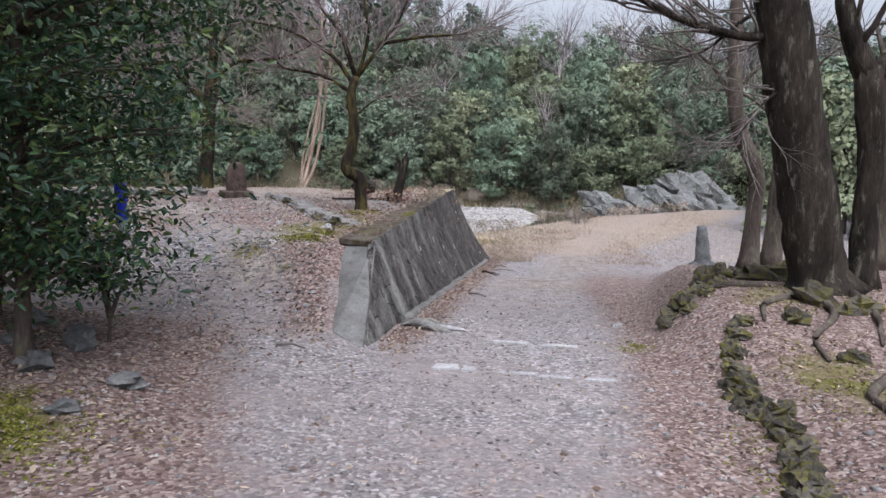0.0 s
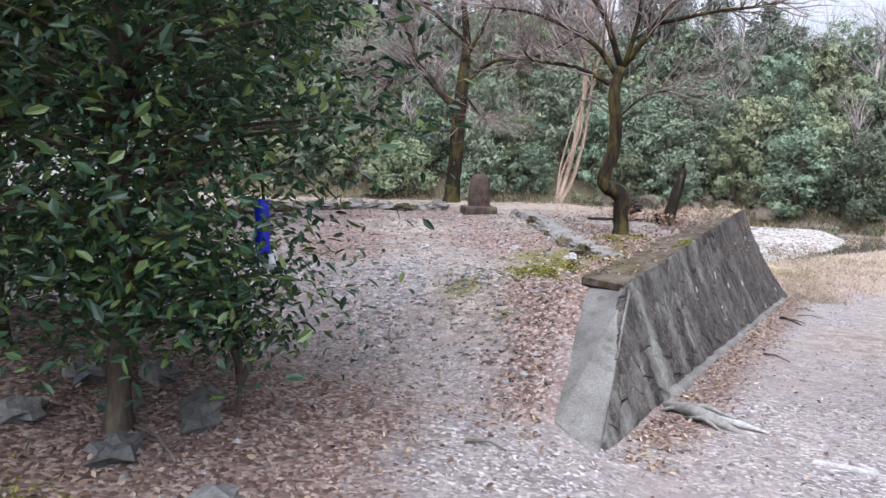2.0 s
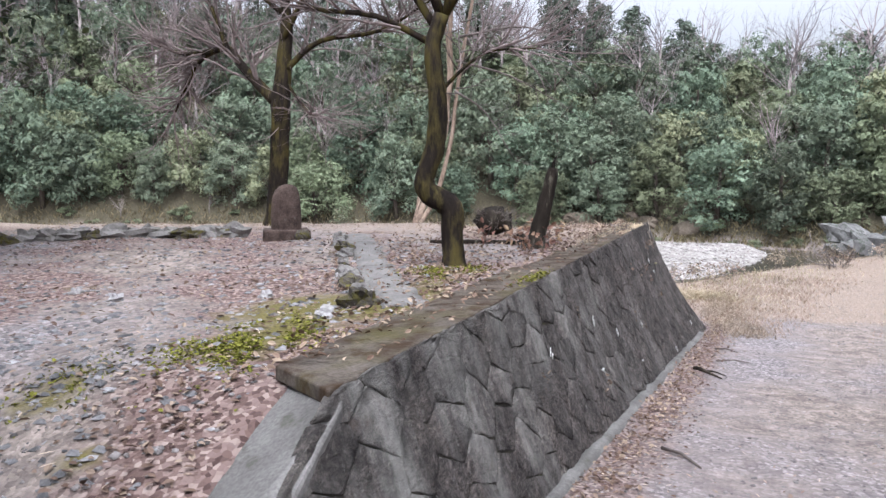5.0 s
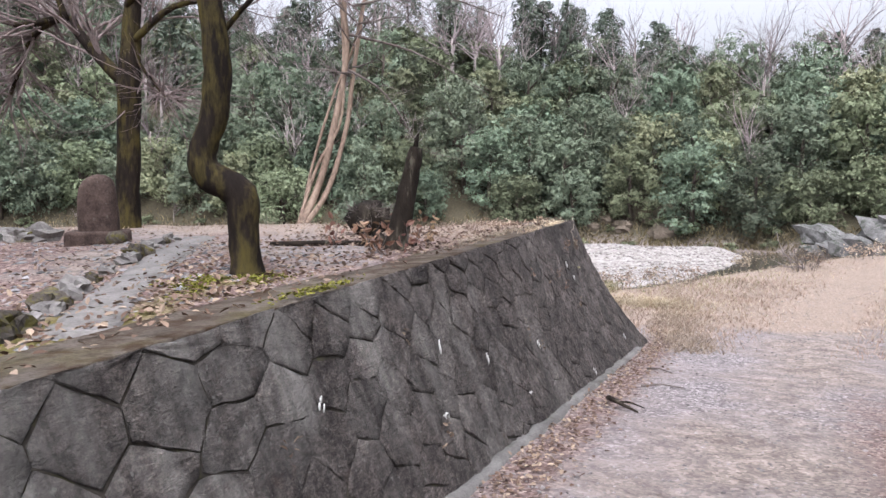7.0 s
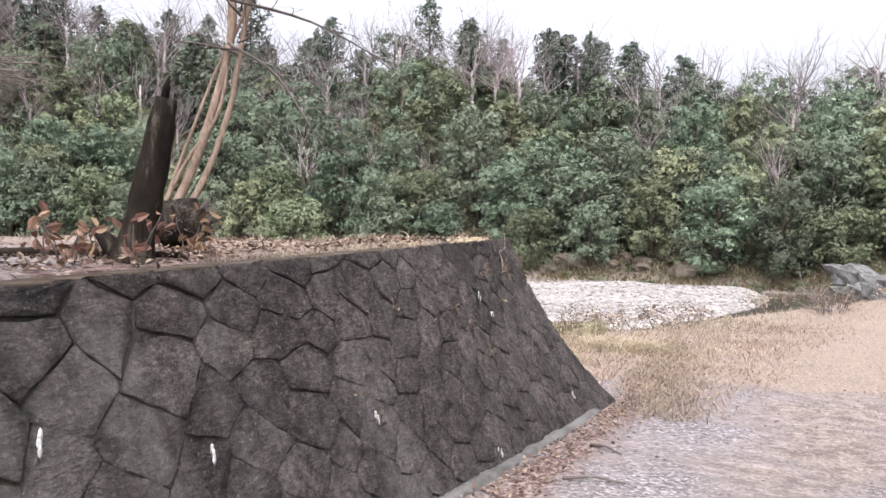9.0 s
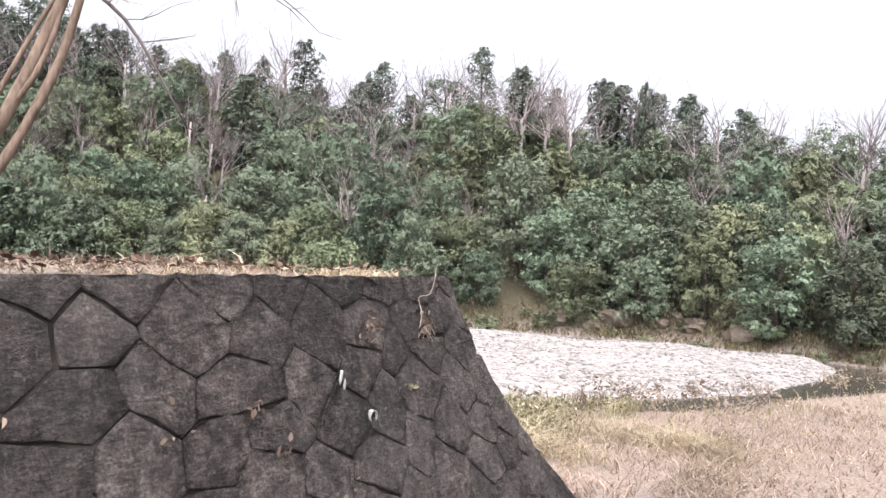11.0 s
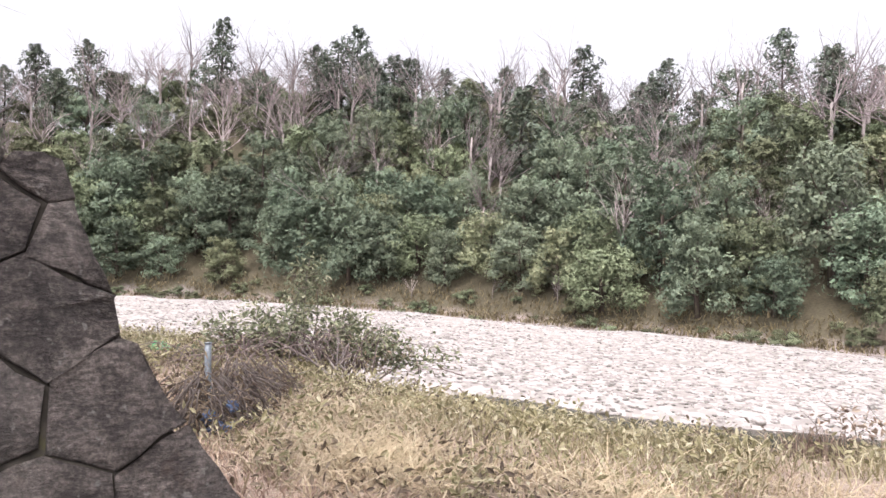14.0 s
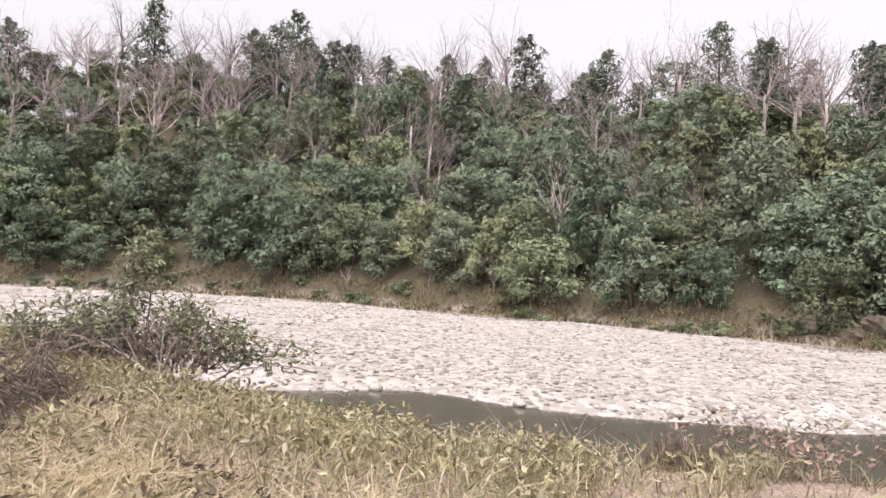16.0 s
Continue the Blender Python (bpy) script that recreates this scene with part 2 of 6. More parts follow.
def stone_mat():
    """Dark weathered stone: mottled and pitted, specks of lichen, pale runs of lime down the face, strongest at the low end."""
    m, nt, b = fresh("masonry_stone")
    co = coords(nt, True)
    big, mid, fine = tex(nt, co, 2.6, 6.0), tex(nt, co, 14.0, 8.0, 0.7), tex(nt, co, 85.0, 5.0, 0.7)
    col = ramp(nt, big, [(0.32, (0.037, 0.032, 0.030)), (0.52, (0.068, 0.059, 0.055)), (0.7, (0.104, 0.091, 0.083))])
    col = mix(nt, 0.75, col, ramp(nt, mid, [(0.38, (0.2, 0.19, 0.19)), (0.62, (0.78, 0.77, 0.75))]), "OVERLAY")
    col = mix(nt, 0.6, col, ramp(nt, fine, [(0.4, (0.2, 0.2, 0.2)), (0.62, (0.84, 0.83, 0.82))]), "OVERLAY")
    gp = nt.nodes.new("ShaderNodeMapping")
    gp.inputs["Scale"].default_value = (1.0, 0.55, 1.5)
    gp.inputs["Rotation"].default_value = (0.25, 0, 0)
    nt.links.new(co, gp.inputs["Vector"])
    grain = tex(nt, gp.outputs[0], 38.0, 6.0, 0.75)
    col = mix(nt, 0.55, col, ramp(nt, grain, [(0.42, (0.16, 0.155, 0.15)), (0.6, (0.85, 0.84, 0.82))]), "OVERLAY")
    mp = nt.nodes.new("ShaderNodeMapping")
    mp.inputs["Scale"].default_value = (0.5, 2.3, 0.5)
    nt.links.new(co, mp.inputs["Vector"])
    run = span(nt, tex(nt, mp.outputs[0], 1.0, 5.0, 0.65), 0.42, 0.64)
    sx = nt.nodes.new("ShaderNodeSeparateXYZ")
    nt.links.new(co, sx.inputs[0])
    low_end = calc(nt, "ADD", calc(nt, "MULTIPLY", span(nt, sx.outputs[1], 17.5, 10.5), 0.72), 0.1)
    run = calc(nt, "MULTIPLY", calc(nt, "MULTIPLY", run, low_end), span(nt, tex(nt, co, 0.9, 4.0), 0.38, 0.52))
    col = mix(nt, run, col, mix(nt, 0.6, (0.27, 0.257, 0.235), mid, "OVERLAY"))
    speck = calc(nt, "MULTIPLY", span(nt, tex(nt, co, 34.0, 3.0, 0.5), 0.64, 0.72), 0.55)
    col = mix(nt, speck, col, (0.2, 0.193, 0.175))
    col = mix(nt, calc(nt, "MULTIPLY", span(nt, tex(nt, co, 6.0, 5.0, 0.7), 0.6, 0.72), 0.45), col, (0.07, 0.045, 0.033))
    hs = nt.nodes.new("ShaderNodeHueSaturation")
    v = span(nt, nt.nodes.new("ShaderNodeObjectInfo").outputs["Random"], 0, 1)
    v.node.inputs["To Min"].default_value, v.node.inputs["To Max"].default_value = 0.8, 1.22
    nt.links.new(v, hs.inputs["Value"])
    nt.links.new(col, hs.inputs["Color"])
    nt.links.new(hs.outputs[0], b.inputs["Base Color"])
    b.inputs["Roughness"].default_value = 0.88
    b.inputs["Specular IOR Level"].default_value = 0.2
    bumped(nt, b, mix(nt, 0.55, mid, grain), 1.0, 0.08)
    return m


M_STONE = stone_mat()
M_JOINT = surf("mortar_joint", (0.016, 0.014, 0.012), (0.05, 0.044, 0.036), (0.05, 0.048, 0.022), 5, 30, 0.95, 0.6, spec=0.1)
M_CONCRETE = surf("old_concrete", (0.055, 0.044, 0.035), (0.105, 0.09, 0.075), (0.04, 0.026, 0.016), 2.6, 50, 0.92, 0.8, 0.015, c3_lo=0.44, c3_hi=0.6, spec=0.1, stain=((0.085, 0.078, 0.02), 1.7))
M_RAMP = surf("grey_worn_concrete", (0.075, 0.07, 0.065), (0.135, 0.127, 0.119), (0.05, 0.05, 0.036), 2.6, 60, 0.9, 0.5, 0.008, c3_lo=0.54, c3_hi=0.7)
M_BARK = surf("dark_bark", (0.010, 0.008, 0.0065), (0.032, 0.025, 0.019), (0.085, 0.078, 0.058), 5.0, 24, 0.9, 1.0, 0.06, stretch=(1, 1, 0.3), c3_lo=0.55, c3_hi=0.66, spec=0.08)
M_BARK_MOSS = surf("mossy_bark", (0.008, 0.006, 0.005), (0.023, 0.017, 0.0135), (0.055, 0.044, 0.014), 3.0, 28, 0.9, 0.9, 0.02, stretch=(1, 1, 0.3), c3_lo=0.46, c3_hi=0.62, spec=0.08)
M_BARK_GREY = surf("grey_bark", (0.035, 0.027, 0.022), (0.085, 0.068, 0.056), (0.11, 0.11, 0.06), 3.0, 30, 0.9, 0.7, 0.015, stretch=(1, 1, 0.3), spec=0.08)
M_BARK_TAN = surf("peeling_tan_bark", (0.12, 0.085, 0.062), (0.225, 0.168, 0.128), (0.075, 0.052, 0.04), 4.0, 30, 0.85, 0.9, 0.02, stretch=(1, 1, 0.2), spec=0.1)
M_TWIG_BROWN = surf("brown_mauve_twigs", (0.12, 0.094, 0.087), (0.21, 0.168, 0.157), None, 2.0, 20, 0.9, 0.2, spec=0.1)
M_TWIG = surf("dull_twigs", (0.07, 0.055, 0.048), (0.13, 0.11, 0.098), None, 2.0, 20, 0.9, 0.2)
M_TWIG_PALE = surf("pale_grey_twigs", (0.17, 0.145, 0.135), (0.27, 0.235, 0.22), None, 2.0, 20, 0.9, 0.2, vary=0.3)
M_LEAF = leaf_mat("glossy_evergreen_leaf", (0.008, 0.023, 0.010), (0.018, 0.044, 0.017), (0.075, 0.095, 0.022), 0.42)
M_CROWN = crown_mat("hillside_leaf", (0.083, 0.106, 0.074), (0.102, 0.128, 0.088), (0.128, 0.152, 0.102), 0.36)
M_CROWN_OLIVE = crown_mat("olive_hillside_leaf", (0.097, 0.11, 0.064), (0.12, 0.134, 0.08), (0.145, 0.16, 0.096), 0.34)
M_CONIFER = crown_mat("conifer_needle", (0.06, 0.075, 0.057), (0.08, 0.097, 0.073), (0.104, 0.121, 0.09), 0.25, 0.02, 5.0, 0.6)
M_RUSSET = leaf_mat("withered_leaf", (0.09, 0.045, 0.03), (0.19, 0.105, 0.07), (0.32, 0.21, 0.14), 0.7)
M_LITTER = leaf_mat("fallen_leaf", (0.075, 0.043, 0.034), (0.155, 0.10, 0.082), (0.30, 0.225, 0.18), 0.8, trans=0.0, spec=0.15)
M_DRY = leaf_mat("dry_grass_blade", (0.17, 0.118, 0.086), (0.31, 0.238, 0.182), (0.48, 0.40, 0.315), 0.8)
M_WEED = leaf_mat("green_weed_blade", (0.14, 0.125, 0.065), (0.25, 0.225, 0.13), (0.40, 0.365, 0.26), 0.8)
M_MOSS = leaf_mat("moss_tuft", (0.056, 0.052, 0.011), (0.112, 0.1, 0.02), (0.18, 0.158, 0.036), 0.9, trans=0.0, spec=0.1)
M_PEBBLE = surf("path_pebble", (0.11, 0.098, 0.094), (0.22, 0.2, 0.192), None, 6.0, 60, 0.85, 0.2, island=0.5, spec=0.15)
M_CHIP = surf("dark_stone_chip", (0.07, 0.068, 0.07), (0.19, 0.184, 0.184), None, 6.0, 60, 0.8, 0.3, island=0.6)
M_TWIG_MAUVE = surf("mauve_grey_twigs", (0.17, 0.138, 0.136), (0.27, 0.225, 0.22), None, 2.0, 20, 0.9, 0.2, vary=0.3)
M_COBBLE = surf("river_cobble", (0.19, 0.173, 0.158), (0.29, 0.267, 0.247), None, 1.5, 12, 0.85, 0.3, island=0.4)
M_ROCK = surf("mossy_rock", (0.03, 0.026, 0.022), (0.088, 0.076, 0.064), (0.075, 0.066, 0.02), 6.0, 32, 0.9, 1.0, 0.05, vary=0.3, c3_lo=0.47, c3_hi=0.57, spec=0.1)
M_SLATE = surf("grey_fieldstone", (0.06, 0.06, 0.06), (0.13, 0.126, 0.122), (0.05, 0.04, 0.03), 4.0, 35, 0.85, 0.8, 0.015, vary=0.25)
M_PAVE = surf("worn_paving_stone", (0.095, 0.088, 0.082), (0.175, 0.163, 0.152), (0.09, 0.085, 0.06), 3.0, 35, 0.9, 0.6, 0.01, vary=0.15)
M_PALE_ROCK = surf("pale_outcrop_rock", (0.08, 0.077, 0.073), (0.17, 0.164, 0.158), (0.04, 0.045, 0.033), 0.8, 6, 0.9, 1.0, 0.1, c3_lo=0.5, c3_hi=0.62)
M_MONUMENT = surf("weathered_granite", (0.03, 0.021, 0.018), (0.075, 0.053, 0.044), (0.13, 0.12, 0.10), 7, 45, 0.9, 1.0, 0.02, c3_lo=0.6, c3_hi=0.74, spec=0.1)
M_BLUE = surf("blue_plastic_film", (0.01, 0.02, 0.42), (0.015, 0.035, 0.62), None, 6, 50, 0.4, 0.3, 0.004, spec=0.5)
M_WHITE = surf("white_plastic", (0.55, 0.58, 0.62), (0.78, 0.8, 0.82), None, 8, 50, 0.4, 0.3, 0.004, spec=0.5)
M_GREEN = surf("green_net", (0.01, 0.20, 0.07), (0.02, 0.32, 0.12), None, 8, 60, 0.6, 0.5, 0.01)
M_STEEL = surf("galvanised_steel", (0.10, 0.115, 0.125), (0.17, 0.19, 0.205), (0.10, 0.07, 0.05), 4, 60, 0.6, 0.2, 0.003, metal=0.2)
M_SLAB = surf("pale_stone_slab", (0.19, 0.182, 0.178), (0.30, 0.288, 0.28), None, 3, 40, 0.85, 0.4)
M_PIPE = surf("grey_white_plastic", (0.22, 0.22, 0.205), (0.40, 0.40, 0.375), (0.1, 0.095, 0.08), 22, 80, 0.6, 0.2, 0.002)
M_DROP = surf("white_stain", (0.36, 0.36, 0.34), (0.52, 0.51, 0.48), None, 12, 60, 0.9, 0.2)


def water_mat():
    m, nt, b = fresh("shallow_river_water")
    co = coords(nt, True)
    b.inputs["Base Color"].default_value = (0.06, 0.054, 0.043, 1)
    b.inputs["Roughness"].default_value = 0.12
    bumped(nt, b, tex(nt, co, 2.5, 3.0), 0.25, 0.05)
    return m


M_BANK_GRASS = leaf_mat("olive_bank_grass", (0.07, 0.06, 0.03), (0.12, 0.105, 0.055), (0.19, 0.165, 0.10), 0.85)
M_WATER = water_mat()
M_HILL = surf("brown_bank_rock", (0.06, 0.048, 0.034), (0.13, 0.105, 0.08), None, 0.5, 6, 0.95, 0.6, 0.1)
M_WEED_DARK = leaf_mat("dull_shrub_leaf", (0.09, 0.10, 0.058), (0.18, 0.19, 0.115), (0.33, 0.32, 0.22), 0.7)
M_STRAW = leaf_mat("pale_straw", (0.30, 0.23, 0.15), (0.44, 0.36, 0.25), (0.58, 0.50, 0.37), 0.85)
M_RUSSET_DULL = leaf_mat("dull_brown_dead_leaf", (0.08, 0.055, 0.04), (0.16, 0.12, 0.09), (0.27, 0.21, 0.16), 0.8)
M_BLUE_DULL = surf("dull_blue_sheet", (0.05, 0.08, 0.16), (0.10, 0.15, 0.27), None, 8, 40, 0.5, 0.4)
M_DRY_STEM = surf("pale_dry_stem", (0.22, 0.185, 0.14), (0.33, 0.28, 0.22), None, 10, 80, 0.8, 0.3)


# ---- mesh helpers ----
class Geo:
    """Vertices and faces gathered for one mesh."""

    def __init__(self):
        self.v, self.f = [], []

    def add(self, vs, fs):
        n = len(self.v)
        self.v.extend(vs)
        self.f.extend([tuple(i + n for i in f) for f in fs])
        return self

    def tube(self, pts, radii, sides=8, rng=None, rough=0.0):
        """A tapered, slightly knotty limb along pts, closed at both ends."""
        pts = [Vector(p) for p in pts]
        ref = Vector((0.31, 0.87, 0.13))
        vs, fs, k = [], [], len(pts)
        for i, p in enumerate(pts):
            d = (pts[min(i + 1, k - 1)] - pts[max(i - 1, 0)]).normalized()
            u = d.cross(ref)
            if u.length < 0.05:
                u = d.cross(Vector((1, 0, 0)))
            u.normalize()
            w = d.cross(u)
            for j in range(sides):
                a = 2 * math.pi * j / sides
                r = radii[i] * (1 + (rng.uniform(-rough, rough) if rng else 0))
                vs.append(tuple(p + (u * math.cos(a) + w * math.sin(a)) * r))
        for i in range(k - 1):
            for j in range(sides):
                q = (j + 1) % sides
                fs.append((i * sides + j, i * sides + q, (i + 1) * sides + q, (i + 1) * sides + j))
        fs.append(tuple(reversed(range(sides))))
        fs.append(tuple((k - 1) * sides + j for j in range(sides)))
        return self.add(vs, fs)

    def blob(self, c, size, rng, rough=0.15, rings=5, seg=8, turn=0.0):
        """A lumpy stone: a rounded body with uneven skin."""
        vs, fs = [], []
        ct, st = math.cos(turn), math.sin(turn)
        for i in range(rings + 1):
            ph = math.pi * i / rings
            for j in range(seg if 0 < i < rings else 1):
                th = 2 * math.pi * j / seg
                k = 1 + rng.uniform(-rough, rough)
                x, y, z = size[0] * math.sin(ph) * math.cos(th) * k, size[1] * math.sin(ph) * math.sin(th) * k, size[2] * math.cos(ph) * k
                vs.append((c[0] + x * ct - y * st, c[1] + x * st + y * ct, c[2] + z))
        def at(i, j):
            return 0 if i == 0 else (len(vs) - 1 if i == rings else 1 + (i - 1) * seg + j % seg)
        for i in range(rings):
            for j in range(seg):
                f = (at(i, j), at(i + 1, j), at(i + 1, j + 1), at(i, j + 1))
                f = tuple(dict.fromkeys(f))
                fs.append(f)
        return self.add(vs, fs)


def mesh_of(name, geo, material, smooth=True):
    me = bpy.data.meshes.new(name)
    me.from_pydata(geo.v, [], geo.f)
    me.polygons.foreach_set("use_smooth", [smooth] * len(me.polygons))
    me.materials.append(material)
    me.update()
    return me


def part(name, geo, material, parent=None, label="", smooth=True):
    ob = new(name, geo if isinstance(geo, bpy.types.Mesh) else mesh_of(name, geo, material, smooth))
    if parent is not None:
        ob.parent = parent
    return tagged(ob, label)


def thing(name, label, category, at=(0, 0, 0), group="", kind=""):
    ob = new(name)
    ob.empty_display_size = 0.2
    ob.location = at
    return tagged(ob, label, category, group, kind)


def leaf_geo(P, N, size, rng, aspect=0.45, fold=0.0):
    """Many leaf blades: pointed ovals lying across their normals N at the points P."""
    n = len(P)
    T = rng.normal(size=(n, 3))
    T -= N * np.sum(T * N, 1, keepdims=True)
    T /= np.linalg.norm(T, axis=1, keepdims=True) + 1e-9
    B = np.cross(N, T)
    s = (size * rng.uniform(0.65, 1.35, n))[:, None]
    w = s * aspect
    if fold:
        V = np.stack([P, P + T * s * 0.35 + B * w * 0.5 + N * w * fold, P + T * s * 0.75 + B * w * 0.36 + N * w * fold, P + T * s,
                      P + T * s * 0.75 - B * w * 0.36 + N * w * fold, P + T * s * 0.35 - B * w * 0.5 + N * w * fold], 1).reshape(-1, 3)
        k = np.arange(n)[:, None] * 6
        F = np.concatenate([k + np.array([0, 1, 2, 3]), k + np.array([0, 3, 4, 5])])
    else:
        V = np.stack([P - T * s * 0.5, P + B * w * 0.5, P + T * s * 0.5, P - B * w * 0.5], 1).reshape(-1, 3)
        F = np.arange(n)[:, None] * 4 + np.array([0, 1, 2, 3])
    g = Geo()
    g.v, g.f = V.tolist(), F.tolist()
    return g


def unit(a):
    return a / (np.linalg.norm(a, axis=1, keepdims=True) + 1e-9)


# ---- lie of the land ----
def sm(a, b, x):
    t = np.clip((x - a) / (b - a), 0, 1)
    return t * t * (3 - 2 * t)


def side(poly, X, Y):
    """Signed distance to a polyline; positive on its left."""
    best, sign = np.full(X.shape, 1e9), np.ones(X.shape)
    for (ax, ay), (bx, by) in zip(poly, poly[1:]):
        dx, dy = bx - ax, by - ay
        t = np.clip(((X - ax) * dx + (Y - ay) * dy) / (dx * dx + dy * dy), 0, 1)
        d = np.hypot(X - ax - t * dx, Y - ay - t * dy)
        s = np.where(dx * (Y - ay) - dy * (X - ax) >= 0, 1.0, -1.0)
        near = d < best
        best, sign = np.where(near, d, best), np.where(near, s, sign)
    return best * sign


FAR_BANK = [(-170, -60), (-120, 5), (-100, 35), (-84, 56), (-64, 69), (-45, 74), (-25, 80), (-8, 83), (6, 80), (22, 74), (48, 66), (100, 62), (200, 50)]
NEAR_BANK = [(-170, -90), (-90, -8), (-50, 18), (-30, 24), (-14, 26), (-5, 26.6), (-2.7, 27.6), (0, 30), (2.5, 34.5), (6, 40), (11, 44), (20, 46), (48, 46), (100, 44), (200, 35)]
BAR_EDGE = [(-150, -60), (-90, 5), (-50, 28), (-32, 33), (-23.4, 36.2), (-20.7, 41.2), (-17, 42.6), (-13.2, 44), (-9.1, 46.6), (-5.8, 49.8), (0, 57), (4, 68), (5, 80)]
TERRACE = [(6, 20.2), (-0.5, 20.2), (-1.4, 21.0), (-4, 20.9), (-8, 18.8), (-14, 17.0), (-40, 12), (-70, -8), (-150, -98)]
RIVER = -5.2


def low(y):
    return np.interp(y, [-60, 0, 6.2, 9, 21.8, 24, 29, 36, 60], [1.2, 0.40, 0.03, -0.13, -1.26, -1.38, -1.56, -1.6, -1.7])


def up(y):
    return np.interp(y, [-60, 0, 6.8, 8.7, 9.7, 10.6, 11.2, 13, 15, 40], [1.4, 0.42, 0.10, 0.03, 0.31, 0.61, 0.63, 0.66, 0.70, 0.70])


def lumps(X, Y, s, seed):
    return (np.sin(X * s + seed) * np.cos(Y * s * 1.13 + seed * 2.1) + 0.6 * np.sin((X + Y * 0.7) * s * 2.3 + seed * 3.7)
            + 0.35 * np.cos((Y - X * 0.5) * s * 5.1 + seed * 1.3))


def land(X, Y):
    X, Y = np.asarray(X, float), np.asarray(Y, float)
    lo, hi = low(Y), up(Y)
    # bank on the river side of the path under the big trees
    lo = lo + sm(3.1, 4.3, X) * sm(3, 5, Y) * (1 - sm(10.5, 15, Y)) * 0.22 + np.clip(X - 4, 0, 20) * 0.045 * (1 - sm(10, 24, Y))
    lo = lo + np.clip(X - 8, 0, 30) * 0.03
    rise = np.interp(Y, [8.3, 10, 12, 14, 16.5, 20], [0, 0.3, 0.42, 0.5, 0.4, 0])
    lo = lo + rise * sm(0, 0.8, X - np.interp(Y, [10, 14, 20], [3.1, 3.7, 4.8]))
    # mound under the evergreen trees
    hi = hi + np.clip(-X - 0.7, 0, 3) * 0.13 * (1 - sm(7.5, 9.5, Y)) 
    hi = hi - 0.07 * sm(-0.9, -2.2, X) * sm(9.5, 10.5, Y) * (1 - sm(12.5, 14.5, Y))
    wall_x = np.interp(Y, [8.7, 10.4], [0.16, -0.24])
    width = np.interp(Y, [6.5, 8.4, 9.3], [3.0, 1.2, 0.3])
    a = sm(-0.5, 0.5, (wall_x - X) / width)
    e = -side(TERRACE[::-1], X, Y)
    b = sm(0, 1, e / np.interp(X, [-1.6, -0.6], [2.1, 0.3]))
    z = lo + (hi - lo) * np.minimum(a, b)
    z = z + 0.012 * lumps(X, Y, 2.1, 1.0) + 0.006 * lumps(X, Y, 7.0, 3.0)
    # river bed, shingle bar and wooded hillside
    nb, fb = side(NEAR_BANK, X, Y), side(FAR_BANK, X, Y)
    bed = RIVER - 0.45 + 0.05 * lumps(X, Y, 0.4, 2.0)
    bar = side(BAR_EDGE, X, Y)
    bed = bed + sm(-0.5, 4, bar) * sm(2.0, 5.0, -fb) * (0.75 + 0.1 * lumps(X, Y, 0.21, 5.0))
    z = z + (bed - z) * sm(-0.6, 5.4, nb)
    # the ridge stands highest up the valley, with a saddle where two spurs meet
    turn = np.degrees(np.arctan2(2 - X, Y - 18))
    k = np.interp(turn, [-40, 0, 8, 15, 20, 28, 32, 35, 39, 51, 65, 82, 100], [0.34, 0.39, 0.47, 0.48, 0.60, 0.60, 0.55, 0.49, 0.64, 0.72, 0.78, 0.68, 0.62])
    hill = RIVER + 1.1 * sm(-1.5, 1.5, fb) + np.clip(fb, 0, 41) * k - np.clip(fb - 41, 0, 60) * 0.3 + 0.5 * lumps(X, Y, 0.17, 4.0) * sm(2, 10, fb)
    return np.where(fb > -1.5, np.maximum(hill, np.where(fb < 0, z, -99)), z)


def height(x, y):
    return float(land(np.array([x]), np.array([y]))[0])


def lines(stops):
    out = []
    for (a, b, step) in stops:
        out.extend(np.arange(a, b - 1e-6, step))
    return np.array(out + [stops[-1][1]])


